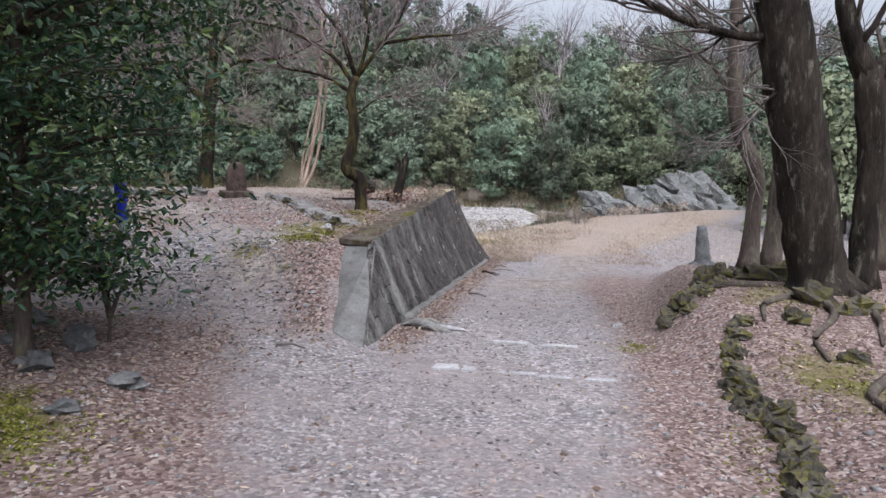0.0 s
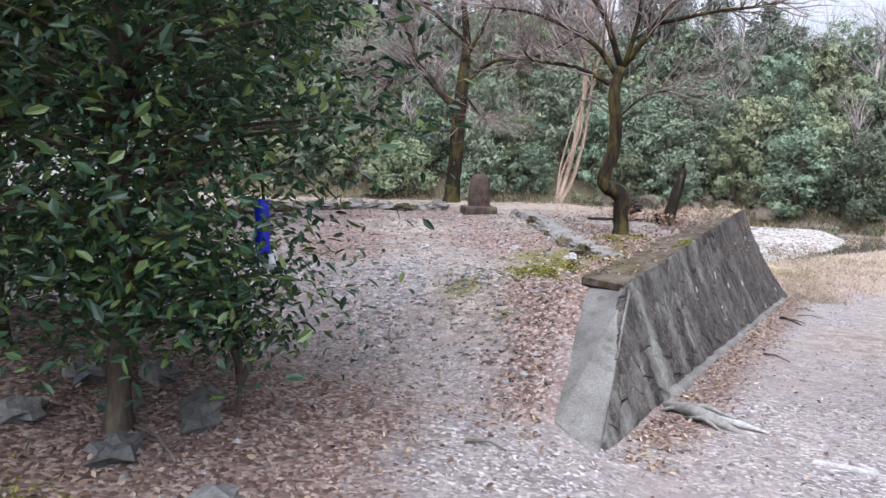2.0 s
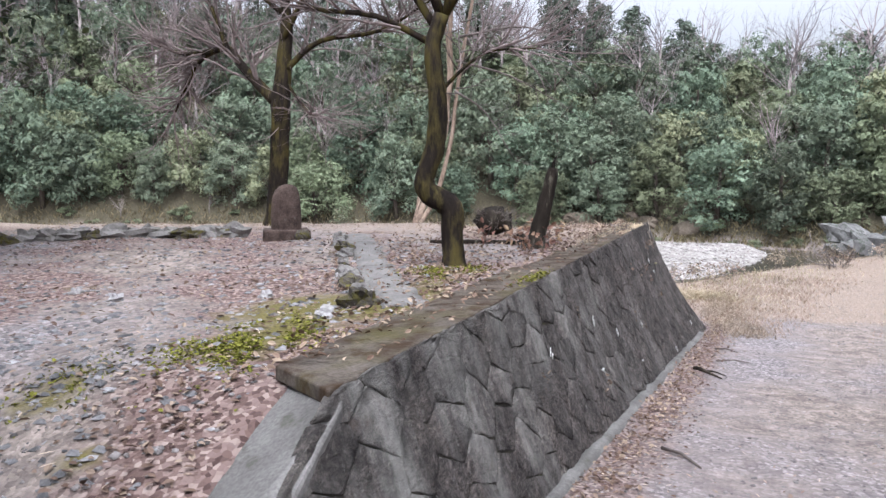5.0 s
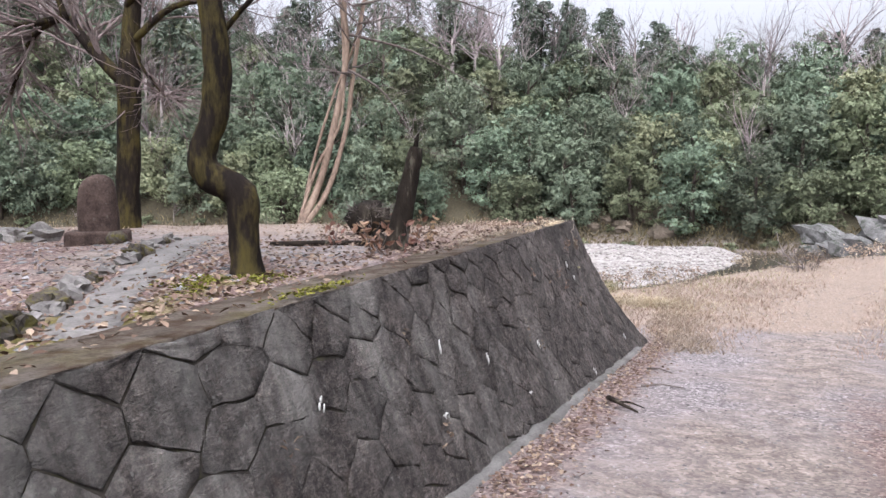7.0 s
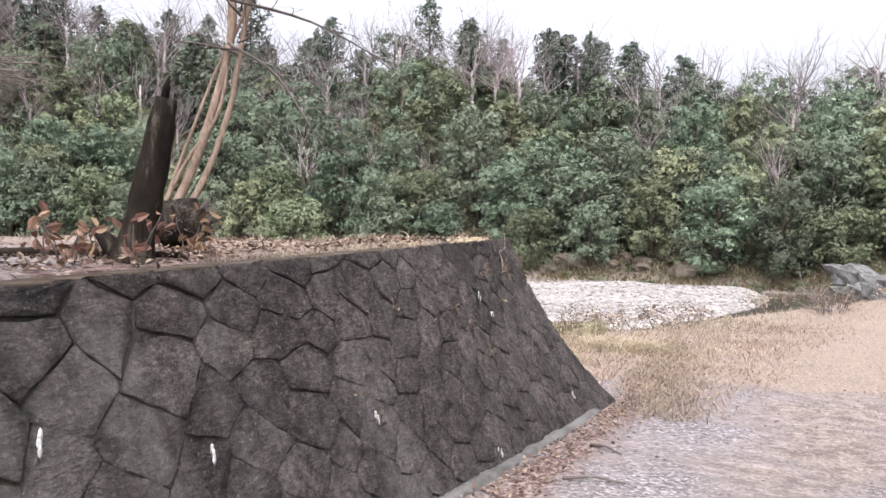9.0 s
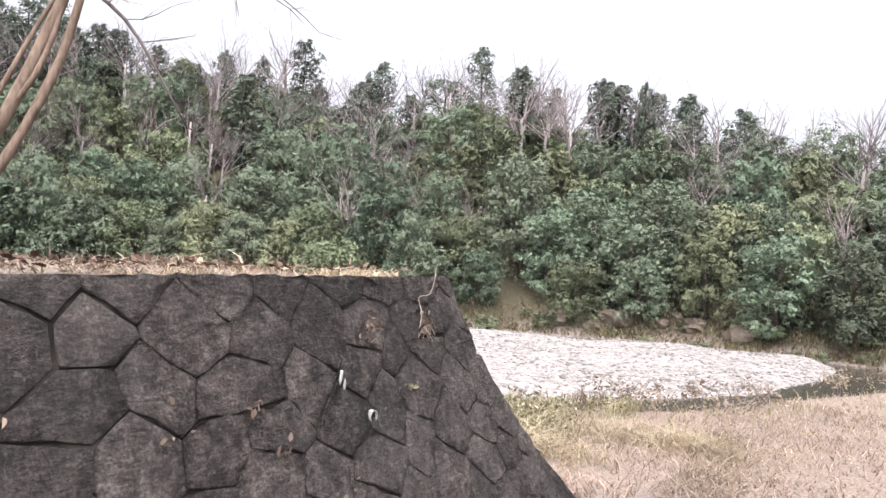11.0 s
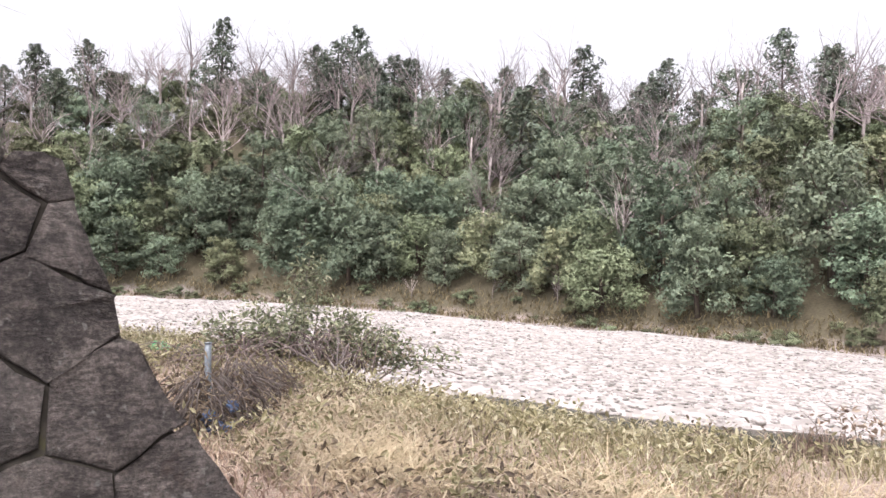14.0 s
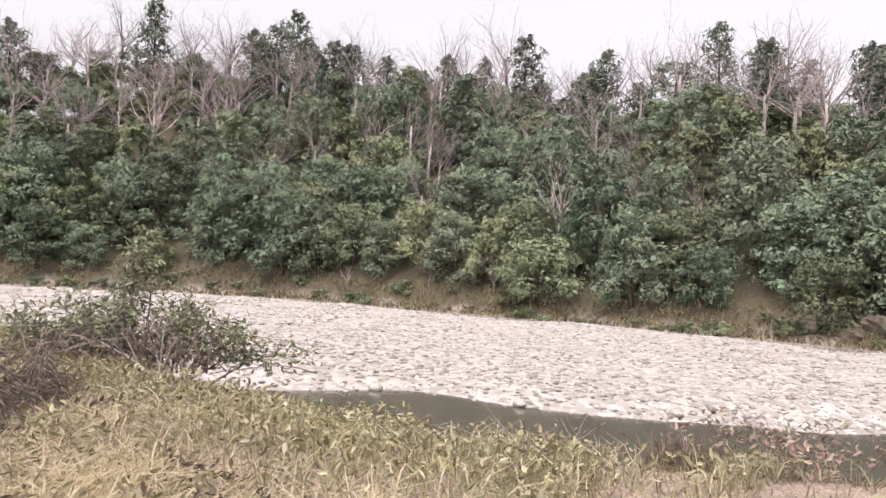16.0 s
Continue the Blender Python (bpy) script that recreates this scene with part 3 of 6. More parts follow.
def ground_sheet():
    xs = lines([(-420, -120, 30), (-120, -40, 4), (-40, -12, 1.0), (-12, -5, 0.25), (-5, -0.8, 0.14), (-0.8, 0.8, 0.07), (0.8, 6, 0.14), (6, 14, 0.4), (14, 40, 2), (40, 120, 6), (120, 420, 30)])
    ys = lines([(-200, -20, 12), (-20, 0, 1), (0, 4, 0.25), (4, 24, 0.14), (24, 34, 0.3), (34, 60, 0.9), (60, 125, 2), (125, 500, 25)])
    X, Y = np.meshgrid(xs, ys)
    Z = land(X, Y)
    ny, nx = X.shape
    idx = np.arange(ny * nx).reshape(ny, nx)
    F = np.stack([idx[:-1, :-1], idx[:-1, 1:], idx[1:, 1:], idx[1:, :-1]], -1).reshape(-1, 4)
    g = Geo()
    g.v, g.f = np.stack([X, Y, Z], -1).reshape(-1, 3).tolist(), F.tolist()
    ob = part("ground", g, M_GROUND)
    x, y = X.ravel(), Y.ravel()
    nb, fb, bar = side(NEAR_BANK, x, y), side(FAR_BANK, x, y), side(BAR_EDGE, x, y)
    upper = np.minimum(sm(-0.3, 0.3, np.interp(y, [8.7, 10.4], [0.2, -0.2]) - x), sm(0, 1, -side(TERRACE[::-1], x, y)))
    lum = lumps(x, y, 1.3, 7.0)
    litter = 0.85 * sm(np.interp(y, [4, 7.5], [1.1, -0.1]), np.interp(y, [4, 7.5], [-0.8, -1.5]), x) * (1 - sm(7.2, 9.6, y)) + 0.8 * sm(2.2, 3.4, x) * (1 - sm(14, 24, y))
    litter += 0.42 * np.exp(-((x - np.interp(y, [9, 21.8], [0.55, 1.15])) / 0.42) ** 2) * sm(8.6, 9.4, y) * (1 - sm(23, 26, y)) * 1.5
    litter += 0.5 * np.exp(-((x - np.interp(y, [8.6, 10.6], [-0.25, -0.65])) / 0.45) ** 2) * sm(8, 9, y) * (1 - sm(12, 14, y)) + 0.2 * np.exp(-((x + 1.9) / 1.2) ** 2 - ((y - 9.2) / 0.8) ** 2) + 0.46 * (1 - sm(4, 11, y)) + 0.35 * upper * sm(9, 13, y) * sm(-2.6, -1.6, x)
    moss = 0.9 * np.exp(-((x + 1.5) / 0.7) ** 2 - ((y - 5.5) / 0.55) ** 2) * 1.3 + 0.72 * np.exp(-((x + 1.45) / 0.55) ** 2 - ((y - 12.2) / 0.7) ** 2)
    moss += 0.75 * np.exp(-((x + 0.75) / 0.35) ** 2 - ((y - 12.6) / 0.8) ** 2) + 0.6 * np.exp(-((x - 4.3) / 0.55) ** 2 - ((y - 7.6) / 1.3) ** 2)
    moss += 0.5 * np.exp(-((x - 4.6) / 0.8) ** 2 - ((y - 10.3) / 0.9) ** 2) + 0.55 * np.exp(-((x - 2.95) / 0.3) ** 2 - ((y - 9.6) / 0.3) ** 2)
    dry = sm(np.interp(x, [-2, 1], [20.6, 22.3]), np.interp(x, [-2, 1], [21.4, 25]), y) * (1 - sm(1.0, 5, nb)) * sm(5.5, 3.0, x - np.clip((y - 24) * 0.5, 0, 20)) * 0.9 + upper * sm(15, 18, y) * 0.6 + 0.5 * upper * sm(-5, -9, x)
    dry += 0.5 * sm(-4.0, -2.0, fb) * (1 - sm(1.0, 3.0, fb))
    moss += 0.3 * sm(-4.0, -2.0, fb) * (1 - sm(1.0, 3.0, fb))
    river = sm(1.5, 5, nb) * (1 - sm(-5.0, -3.5, fb))
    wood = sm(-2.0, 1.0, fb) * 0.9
    sand = np.exp(-((x - np.interp(y, [8, 14, 22, 30, 45], [2.0, 2.4, 3.2, 5.0, 10])) / 1.5) ** 2) * sm(9, 16, y) * 0.64 * (1 - sm(0, 3, nb)) + upper * (0.62 + 0.25 * lumps(x, y, 0.9, 11.0)) * sm(8.5, 11, y)
    # terrace: a scour of dark gravel, brown bare earth and ochre moss
    scour = np.exp(-((x + 2.7) / 0.95) ** 2 - ((y - 10.5) / 0.75) ** 2)
    sand = sand * (1 - 0.9 * scour)
    litter += 0.55 * np.exp(-((x + 4.0) / 1.2) ** 2 - ((y - 12.5) / 0.9) ** 2) + 0.4 * np.exp(-((x + 4.2) / 1.5) ** 2 - ((y - 14.8) / 1.0) ** 2) + upper * sm(9.0, 11.5, y) * (0.34 + 0.34 * lum)
    moss += 0.4 * np.exp(-((x + 3.6) / 0.9) ** 2 - ((y - 12.4) / 0.5) ** 2)
    for cx, cy, rx, ry, k in ((-1.0, 11.2, 0.32, 0.5, 0.8), (-1.55, 10.4, 0.25, 0.3, 0.7), (-0.95, 10.0, 0.15, 0.16, 0.7), (-0.95, 13.9, 0.3, 0.5, 0.7)):
        moss += k * np.exp(-((x - cx) / rx) ** 2 - ((y - cy) / ry) ** 2)
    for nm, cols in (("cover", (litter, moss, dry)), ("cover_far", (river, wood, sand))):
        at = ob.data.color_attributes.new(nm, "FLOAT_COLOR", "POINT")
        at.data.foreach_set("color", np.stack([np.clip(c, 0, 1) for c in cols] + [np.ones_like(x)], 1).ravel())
    return tagged(ob, "gravel path, leaf litter, dry grass and river bed", "ground", kind="structure")


ground_sheet()


def river_water():
    g = Geo()
    xs, ys = np.linspace(-170, 200, 75), np.linspace(-90, 90, 37)
    X, Y = np.meshgrid(xs, ys)
    idx = np.arange(X.size).reshape(X.shape)
    F = np.stack([idx[:-1, :-1], idx[:-1, 1:], idx[1:, 1:], idx[1:, :-1]], -1).reshape(-1, 4)
    mid = np.stack([X[:-1, :-1] + 2.5, Y[:-1, :-1] + 2.5], -1).reshape(-1, 2)
    keep = (side(NEAR_BANK, mid[:, 0], mid[:, 1]) > -1.5) & (side(FAR_BANK, mid[:, 0], mid[:, 1]) < 4)
    g.v = np.stack([X.ravel(), Y.ravel(), np.full(X.size, RIVER - 0.18)], 1).tolist()
    g.f = F[keep].tolist()
    tagged(part("water", g, M_WATER), "shallow dark river water beside the shingle bar", "water", kind="structure")


river_water()


# ---- retaining wall ----
TOP = 0.70


def foot_x(u):
    """How far the face stands out u metres below the crest: it flares toward its foot."""
    return 0.335 * u + 0.066 * u * u


def face(y, z, out=0.0):
    """A point of the battered wall face; out: metres proud of it. The far corner sweeps outward toward its foot."""
    u = TOP - z
    far = 20.36 + 0.725 * u
    w = min(1.0, max(0.0, (y - 16.5) / (far - 16.5)))
    y = y + w * (0.21 * u + 0.26 * u * u - 0.725 * u)
    n = Vector((1, 0, 0.335 + 0.132 * max(u, 0))).normalized()
    return Vector((foot_x(u), y, z)) + n * out


def clip_poly(poly, a, b):
    """Keep the part of a polygon on the left of the line a to b."""
    out = []
    for p, q in zip(poly, poly[1:] + poly[:1]):
        dp = (b[0] - a[0]) * (p[1] - a[1]) - (b[1] - a[1]) * (p[0] - a[0])
        dq = (b[0] - a[0]) * (q[1] - a[1]) - (b[1] - a[1]) * (q[0] - a[0])
        if dp >= 0:
            out.append(p)
        if dp * dq < 0:
            t = dp / (dp - dq)
            out.append((p[0] + (q[0] - p[0]) * t, p[1] + (q[1] - p[1]) * t))
    return out


def inset(poly, d):
    out = poly
    n = len(poly)
    for i in range(n):
        a, b = poly[i], poly[(i + 1) % n]
        l = math.hypot(b[0] - a[0], b[1] - a[1])
        if l < 1e-6:
            continue
        nx, ny = -(b[1] - a[1]) / l * d, (b[0] - a[0]) / l * d
        out = clip_poly(out, (a[0] + nx, a[1] + ny), (b[0] + nx, b[1] + ny))
        if len(out) < 3:
            return []
    return out


def cushion(poly, place, rng, depth):
    """A roughly dressed stone with rounded edges; place maps (u, v, out) to the world."""
    g = Geo()
    cu, cv = sum(p[0] for p in poly) / len(poly), sum(p[1] for p in poly) / len(poly)
    fine = []
    for p, q in zip(poly, poly[1:] + poly[:1]):
        l = math.hypot(q[0] - p[0], q[1] - p[1])
        k = max(1, min(6, int(l / 0.06)))
        for i in range(k):
            fine.append((p[0] + (q[0] - p[0]) * i / k + rng.uniform(-0.007, 0.007), p[1] + (q[1] - p[1]) * i / k + rng.uniform(-0.007, 0.007)))
    n = len(fine)
    tilt_u, tilt_v = rng.uniform(-0.025, 0.025), rng.uniform(-0.025, 0.025)
    for s, d in ((1.0, -0.06), (1.0, depth * 0.75), (0.98, depth * 0.95), (0.55, depth * 1.15)):
        for u, v in fine:
            du, dv = (u - cu) * s, (v - cv) * s
            g.v.append(tuple(place(cu + du, cv + dv, d + (du * tilt_u + dv * tilt_v if d > 0 else 0) + (rng.uniform(-0.007, 0.007) if d > depth * 0.5 else 0))))
    g.v.append(tuple(place(cu, cv, depth * 1.08)))
    for r in range(3):
        for j in range(n):
            q = (j + 1) % n
            g.f.append((r * n + j, r * n + q, (r + 1) * n + q, (r + 1) * n + j))
    for j in range(n):
        g.f.append((3 * n + j, 3 * n + (j + 1) % n, 4 * n))
    return g


def stone_field(outline, place, cell, rng, parent, material, joint=0.005, depth=0.009, skew=0.0):
    """Stones laid on their corners in a loose diamond lattice, cut to the convex outline (anticlockwise)."""
    us, vs = [p[0] for p in outline], [p[1] for p in outline]
    nu, nv = int((max(us) - min(us)) / cell[0]) + 3, int((max(vs) - min(vs)) / cell[1]) * 2 + 6
    node = {}

    def at(i, j, end):
        """A node of the lattice: two corners with a short upright joint between them."""
        if (i, j) not in node:
            x = min(us) - cell[0] + (i + 0.5 * (j % 2)) * cell[0] + rng.uniform(-0.15, 0.15) * cell[0] + skew * j
            y = min(vs) - cell[1] + j * cell[1] * 0.5 + rng.uniform(-0.12, 0.12) * cell[1]
            h, lean = rng.uniform(0.04, 0.2) * cell[1], rng.uniform(-0.05, 0.05) * cell[0]
            node[i, j] = ((x - lean, y - h), (x + lean, y + h))
        return node[i, j][end]

    for j in range(nv):
        for i in range(-6, nu + 8):
            o = j % 2
            quad = [at(i, j, 1), at(i + o, j + 1, 0), at(i + o, j + 1, 1), at(i, j + 2, 0), at(i + o - 1, j + 1, 1), at(i + o - 1, j + 1, 0)]
            for a, b in zip(outline, outline[1:] + outline[:1]):
                quad = clip_poly(quad, a, b)
                if len(quad) < 3:
                    break
            if len(quad) < 3:
                continue
            quad = inset(quad, joint * rng.choice((0.3, 0.6, 1.0, 1.7)))
            if len(quad) < 3:
                continue
            area = 0.5 * abs(sum(p[0] * q[1] - q[0] * p[1] for p, q in zip(quad, quad[1:] + quad[:1])))
            if area < 0.0015:
                continue
            part("stone", cushion(quad, place, rng, depth * rng.uniform(0.7, 1.3)), material, parent)


def prism(poly_a, poly_b):
    """A closed body between two polygons with as many corners."""
    g, n = Geo(), len(poly_a)
    g.v = [tuple(p) for p in poly_a] + [tuple(p) for p in poly_b]
    g.f = [tuple(range(n - 1, -1, -1)), tuple(range(n, 2 * n))] + [(i, (i + 1) % n, n + (i + 1) % n, n + i) for i in range(n)]
    return g


def soft(ob, w=0.012, seg=2):
    b = ob.modifiers.new("worn_edges", "BEVEL")
    b.width, b.segments, b.limit_method = w, seg, "ANGLE"
    return ob


Y0, Y1, Y2, Y3 = 8.62, 10.42, 20.36, 21.9     # foot of the ramp, head of the ramp, far top, far foot
END = Vector((-1.0, -0.5, 0)).normalized()    # run of the end face


def retaining_wall():
    rng = random.Random(11)
    w = thing("wall_embankment", "battered retaining wall of dark rough stones laid diagonally", "retaining wall", kind="structure")
    # core behind the stones
    g, rows, cols = Geo(), 9, 10
    for back in (0, 1):
        for i in range(rows):
            z = TOP - 0.012 - (TOP + 1.6) * i / (rows - 1)
            near, far = float(np.interp(z, [-0.12, 0.69], [Y0, Y1])) + 0.04 + 0.45 * back, 20.33 + 0.725 * (TOP - z)
            for j in range(cols):
                p = face(near + (far - near) * j / (cols - 1), z, -0.003)
                g.v.append((p.x - 0.4 * back, p.y - (0.3 * back if j == cols - 1 else 0), p.z))
    k = rows * cols
    for i in range(rows - 1):
        for j in range(cols - 1):
            q = (i * cols + j, i * cols + j + 1, (i + 1) * cols + j + 1, (i + 1) * cols + j)
            g.f += [q, tuple(k + n for n in reversed(q))]
    rim = [j for j in range(cols)] + [i * cols + cols - 1 for i in range(1, rows)] + [(rows - 1) * cols + j for j in range(cols - 2, -1, -1)] + [i * cols for i in range(rows - 2, 0, -1)]
    g.f += [(m, rim[(i + 1) % len(rim)], k + rim[(i + 1) % len(rim)], k + m) for i, m in enumerate(rim)]
    part("core", g, M_JOINT, w, smooth=False)
    stone_field([(Y0, -0.5), (Y3 + 0.25, -1.75), (Y2 + 0.03, TOP + 0.012), (Y1, TOP + 0.012), (Y0, -0.12)], face, (0.40, 0.41), rng, w, M_STONE, skew=-0.03)
    # short return at the far corner
    def end_place(u, v, out=0.0):
        return face(20.36 + 0.725 * (TOP - v), v) + END * u + Vector((-0.35, 0.85, 0.4)).normalized() * out

    g, rows = Geo(), 10
    for back in (0, 1):
        for i in range(rows):
            z = TOP - 0.04 - (TOP + 1.6) * i / (rows - 1)
            for u in (0.0, 1.3):
                p = end_place(u + (0.12 if u == 0 else 0), z, -0.02)
                g.v.append((p.x, p.y - 0.3 * back, p.z))
    k = rows * 2
    for i in range(rows - 1):
        a = i * 2
        g.f += [(a, a + 2, a + 3, a + 1), (k + a, k + a + 1, k + a + 3, k + a + 2), (a, k + a, k + a + 2, a + 2), (a + 1, a + 3, k + a + 3, k + a + 1)]
    g.f += [(0, 1, k + 1, k), (k - 2, 2 * k - 2, 2 * k - 1, k - 1)]
    part("return_core", g, M_JOINT, w, smooth=False)
    stone_field([(0.02, TOP), (0.02, -1.6), (1.3, -1.6), (1.3, TOP)], end_place, (0.46, 0.44), rng, w, M_STONE)
    # concrete coping: sloped ramp end, then the level run along the crest
    ramp_a = [Vector((-0.05, 8.74, 0.04)), Vector((0.30, 8.58, -0.10)), Vector((0.035, 10.40, 0.675)), Vector((-0.44, 10.72, 0.61))]
    r = part("ramp_coping", prism([p - Vector((0, 0, 0.3)) for p in ramp_a][::1], [p + Vector((0, 0, 0.0)) for p in ramp_a]), M_RAMP, w, "sloping concrete coping, cracked near its foot", smooth=False)
    soft(r, 0.02)
    y = Y1 - 0.04
    while y < Y2 - 0.05:
        e = min(y + 2.0, Y2 + 0.01)
        zt = TOP + 0.006
        sk = 0.3 if y < Y1 else 0.0
        p = [Vector((-0.48, y + sk, zt - 0.02)), Vector((-0.02, y, zt)), Vector((-0.02, e - 0.008, zt)), Vector((-0.48, e - 0.008, zt - 0.02))]
        soft(part("coping", prism([q - Vector((0, 0, 0.07)) for q in p], p), M_CONCRETE, w, smooth=False), 0.009)
        y = e
    # strip of pale footing concrete along the foot
    g, ys = Geo(), np.linspace(10.6, 20.9, 45)
    for i, y in enumerate(ys):
        zf = float(low(y))
        p = face(y, zf)
        wob = rng.uniform(-0.012, 0.012)
        g.v += [(p.x - 0.03, p.y, zf - 0.12), (p.x - 0.03, p.y, zf + 0.05 + wob), (p.x + 0.05, p.y, zf + 0.035 + wob), (p.x + 0.085 + wob, p.y, zf - 0.12)]
    for i in range(len(ys) - 1):
        a = i * 4
        g.f += [(a + k, a + 4 + k, a + 4 + (k + 1) % 4, a + (k + 1) % 4) for k in range(4)]
    e = (len(ys) - 1) * 4
    g.f += [(0, 1, 2, 3), (e + 3, e + 2, e + 1, e)]
    part("footing", g, M_RAMP, w, "pale concrete footing strip")
    # plastic weep pipes that end in the face
    for y, z in ((14.37, -0.20), (19.32, 0.06), (16.0, -0.5)):
        out = Vector((1, 0, 0.0))
        c = face(y, z, 0.0)
        g, n = Geo(), 16
        for d, rr in ((-0.05, 0.031), (0.016, 0.031), (0.016, 0.026), (-0.05, 0.026)):
            for j in range(n):
                t = 2 * math.pi * j / n
                g.v.append(tuple(c + out * d + Vector((0, math.cos(t) * rr, math.sin(t) * rr))))
        g.f = [(q * n + j, q * n + (j + 1) % n, (q + 1) % 4 * n + (j + 1) % n, (q + 1) % 4 * n + j) for q in range(4) for j in range(n)]
        pipe = part("weep_pipe", g, M_PIPE, w, "white plastic drain pipe end")
        # dark plug stands in for the shade inside the open bore
        part("bore_shade_plug", Geo().tube([c + out * -0.05, c + out * 0.004], [0.0255, 0.0255], 12), M_JOINT, pipe)
    # pale streaks of bird lime on the face
    for y, z in ((14.64, 0.20), (15.37, -0.045), (16.72, -0.22), (13.1, 0.25), (19.10, 0.26), (18.19, -0.81), (20.5, -0.88)):
        g = Geo()
        for k in range(3):
            c = face(y + rng.uniform(-0.02, 0.02), z - 0.022 * k, 0.028)
            g.blob(c, (0.005, 0.013 - 0.002 * k, 0.024), rng, 0.35, 4, 6)
        part("white_stain", g, M_DROP, w, "chalky white stain")
    return w


retaining_wall()


# ---- woody plants ----
def limb(start, way, length, r0, r1, rng, bend=0.25, steps=6, lift=0.0):
    pts, p, d = [Vector(start)], Vector(start), Vector(way).normalized()
    for i in range(steps):
        d = (d + Vector((rng.uniform(-bend, bend), rng.uniform(-bend, bend), rng.uniform(-bend, bend) + lift))).normalized()
        p = p + d * (length / steps)
        pts.append(p.copy())
    return pts, [r0 + (r1 - r0) * i / steps for i in range(steps + 1)]


def spray(g, start, way, length, r, rng, depth, lift=0.02, sides=4, fork=3):
    """A branch that forks again and again into twigs, gathered in g."""
    pts, rad = limb(start, way, length, r, r * 0.45, rng, 0.22, 5 if depth > 1 else 3, lift)
    g.tube(pts, rad, sides)
    if depth == 0:
        return
    for k in range(fork):
        i = rng.randint(1, len(pts) - 1)
        d = (pts[i] - pts[i - 1]).normalized()
        d = (d + Vector((rng.uniform(-0.9, 0.9), rng.uniform(-0.9, 0.9), rng.uniform(-0.5, 0.7)))).normalized()
        spray(g, pts[i], d, length * rng.uniform(0.45, 0.75), rad[i] * 0.6, rng, depth - 1, lift, max(3, sides - 1), fork)


def spline(pts, k=4):
    """Points of a smooth line through pts."""
    P = [Vector(p) for p in pts]
    P = [P[0] * 2 - P[1]] + P + [P[-1] * 2 - P[-2]]
    out = []
    for i in range(1, len(P) - 2):
        for j in range(k):
            t = j / k
            a, b, c, d = P[i - 1], P[i], P[i + 1], P[i + 2]
            out.append(0.5 * ((2 * b) + (c - a) * t + (2 * a - 5 * b + 4 * c - d) * t * t + (3 * b - a - 3 * c + d) * t ** 3))
    return out + [P[-2]]


def trunk_geo(pts, radii, rng, sides=12, flare=1.5):
    line = spline(pts, 4)
    rad = list(np.interp(np.linspace(0, 1, len(line)), np.linspace(0, 1, len(radii)), radii))
    rad[0] *= flare
    rad[1] *= 1 + (flare - 1) * 0.35
    return Geo().tube(line, rad, sides, rng, 0.07), line, rad


def bare_tree(name, label, at, trunk, radii, limbs, rng, bark, twig=M_TWIG, depth=3, group="", fork=3, flare=1.4, dense=1):
    """A leafless tree. trunk and limbs are lines in metres from its foot; limbs: (points, thickness)."""
    t = thing(name, label, "tree", at, group)
    g, line, rad = trunk_geo(trunk, radii, rng, 12, flare)
    part("trunk", g, bark, t)
    for pts, r in limbs:
        line = spline(pts, 4)
        k = len(line)
        lg = Geo().tube(line, [r * (1 - 0.72 * i / (k - 1)) for i in range(k)], 8, rng, 0.06)
        lo = part("limb", lg, bark, t)
        tw = Geo()
        for i in range(2, k):
            for rep in range((2 if i > k // 2 else 1) * dense):
                d = (line[i] - line[i - 1]).normalized()
                d = (d + Vector((rng.uniform(-1, 1), rng.uniform(-1, 1), rng.uniform(-0.5, 0.9)))).normalized()
                spray(tw, line[i], d, rng.uniform(0.45, 1.0), r * 0.3 * (1 - 0.6 * i / k) + 0.004, rng, depth - 1, 0.02, 4, fork)
        part("spray", tw, twig, lo)
    return t


# ---- wooded hillside across the river ----
def lobed_crown(seed, lobes, rad, tall, leaf, per, tufts=8):
    """A broadleaf crown: lobes made of tufts, each tuft a dome of small leafy sprays, hollow beneath."""
    r = np.random.default_rng(seed)
    P, N = [], []
    for i in range(lobes):
        h = (i + 0.5) / lobes
        ring = rad * (0.5 + 0.5 * math.sin(math.pi * min(1, 0.2 + 0.8 * h) ** 0.9))
        a = i * 2.399 + r.uniform(-0.4, 0.4)
        far = r.uniform(0.45, 0.85)
        c = np.array([math.cos(a) * ring * far, math.sin(a) * ring * far, tall * (0.05 + 0.83 * h) + r.uniform(-0.3, 0.3)])
        s = rad * r.uniform(0.34, 0.52)
        u = unit(r.normal(size=(tufts, 3)) + np.array([0, 0, 0.6]))
        size = r.uniform(0.3, 0.55, (tufts, 1))
        w = r.integers(0, tufts, per)
        d = unit(r.normal(size=(per, 3)) + np.array([0, 0, 0.4]))
        deep = np.where(r.random((per, 1)) < 0.2, r.uniform(0.2, 0.8, (per, 1)), r.uniform(0.85, 1.15, (per, 1)))
        P.append(c + (u[w] * 0.62 + d * size[w]) * s * deep * np.array([1.12, 1.12, 0.85]))
        N.append(unit(d * 0.75 + u[w] * 0.5 + r.normal(size=(per, 3)) * 0.3))
    return leaf_geo(np.concatenate(P), np.concatenate(N), leaf, r, 0.75)


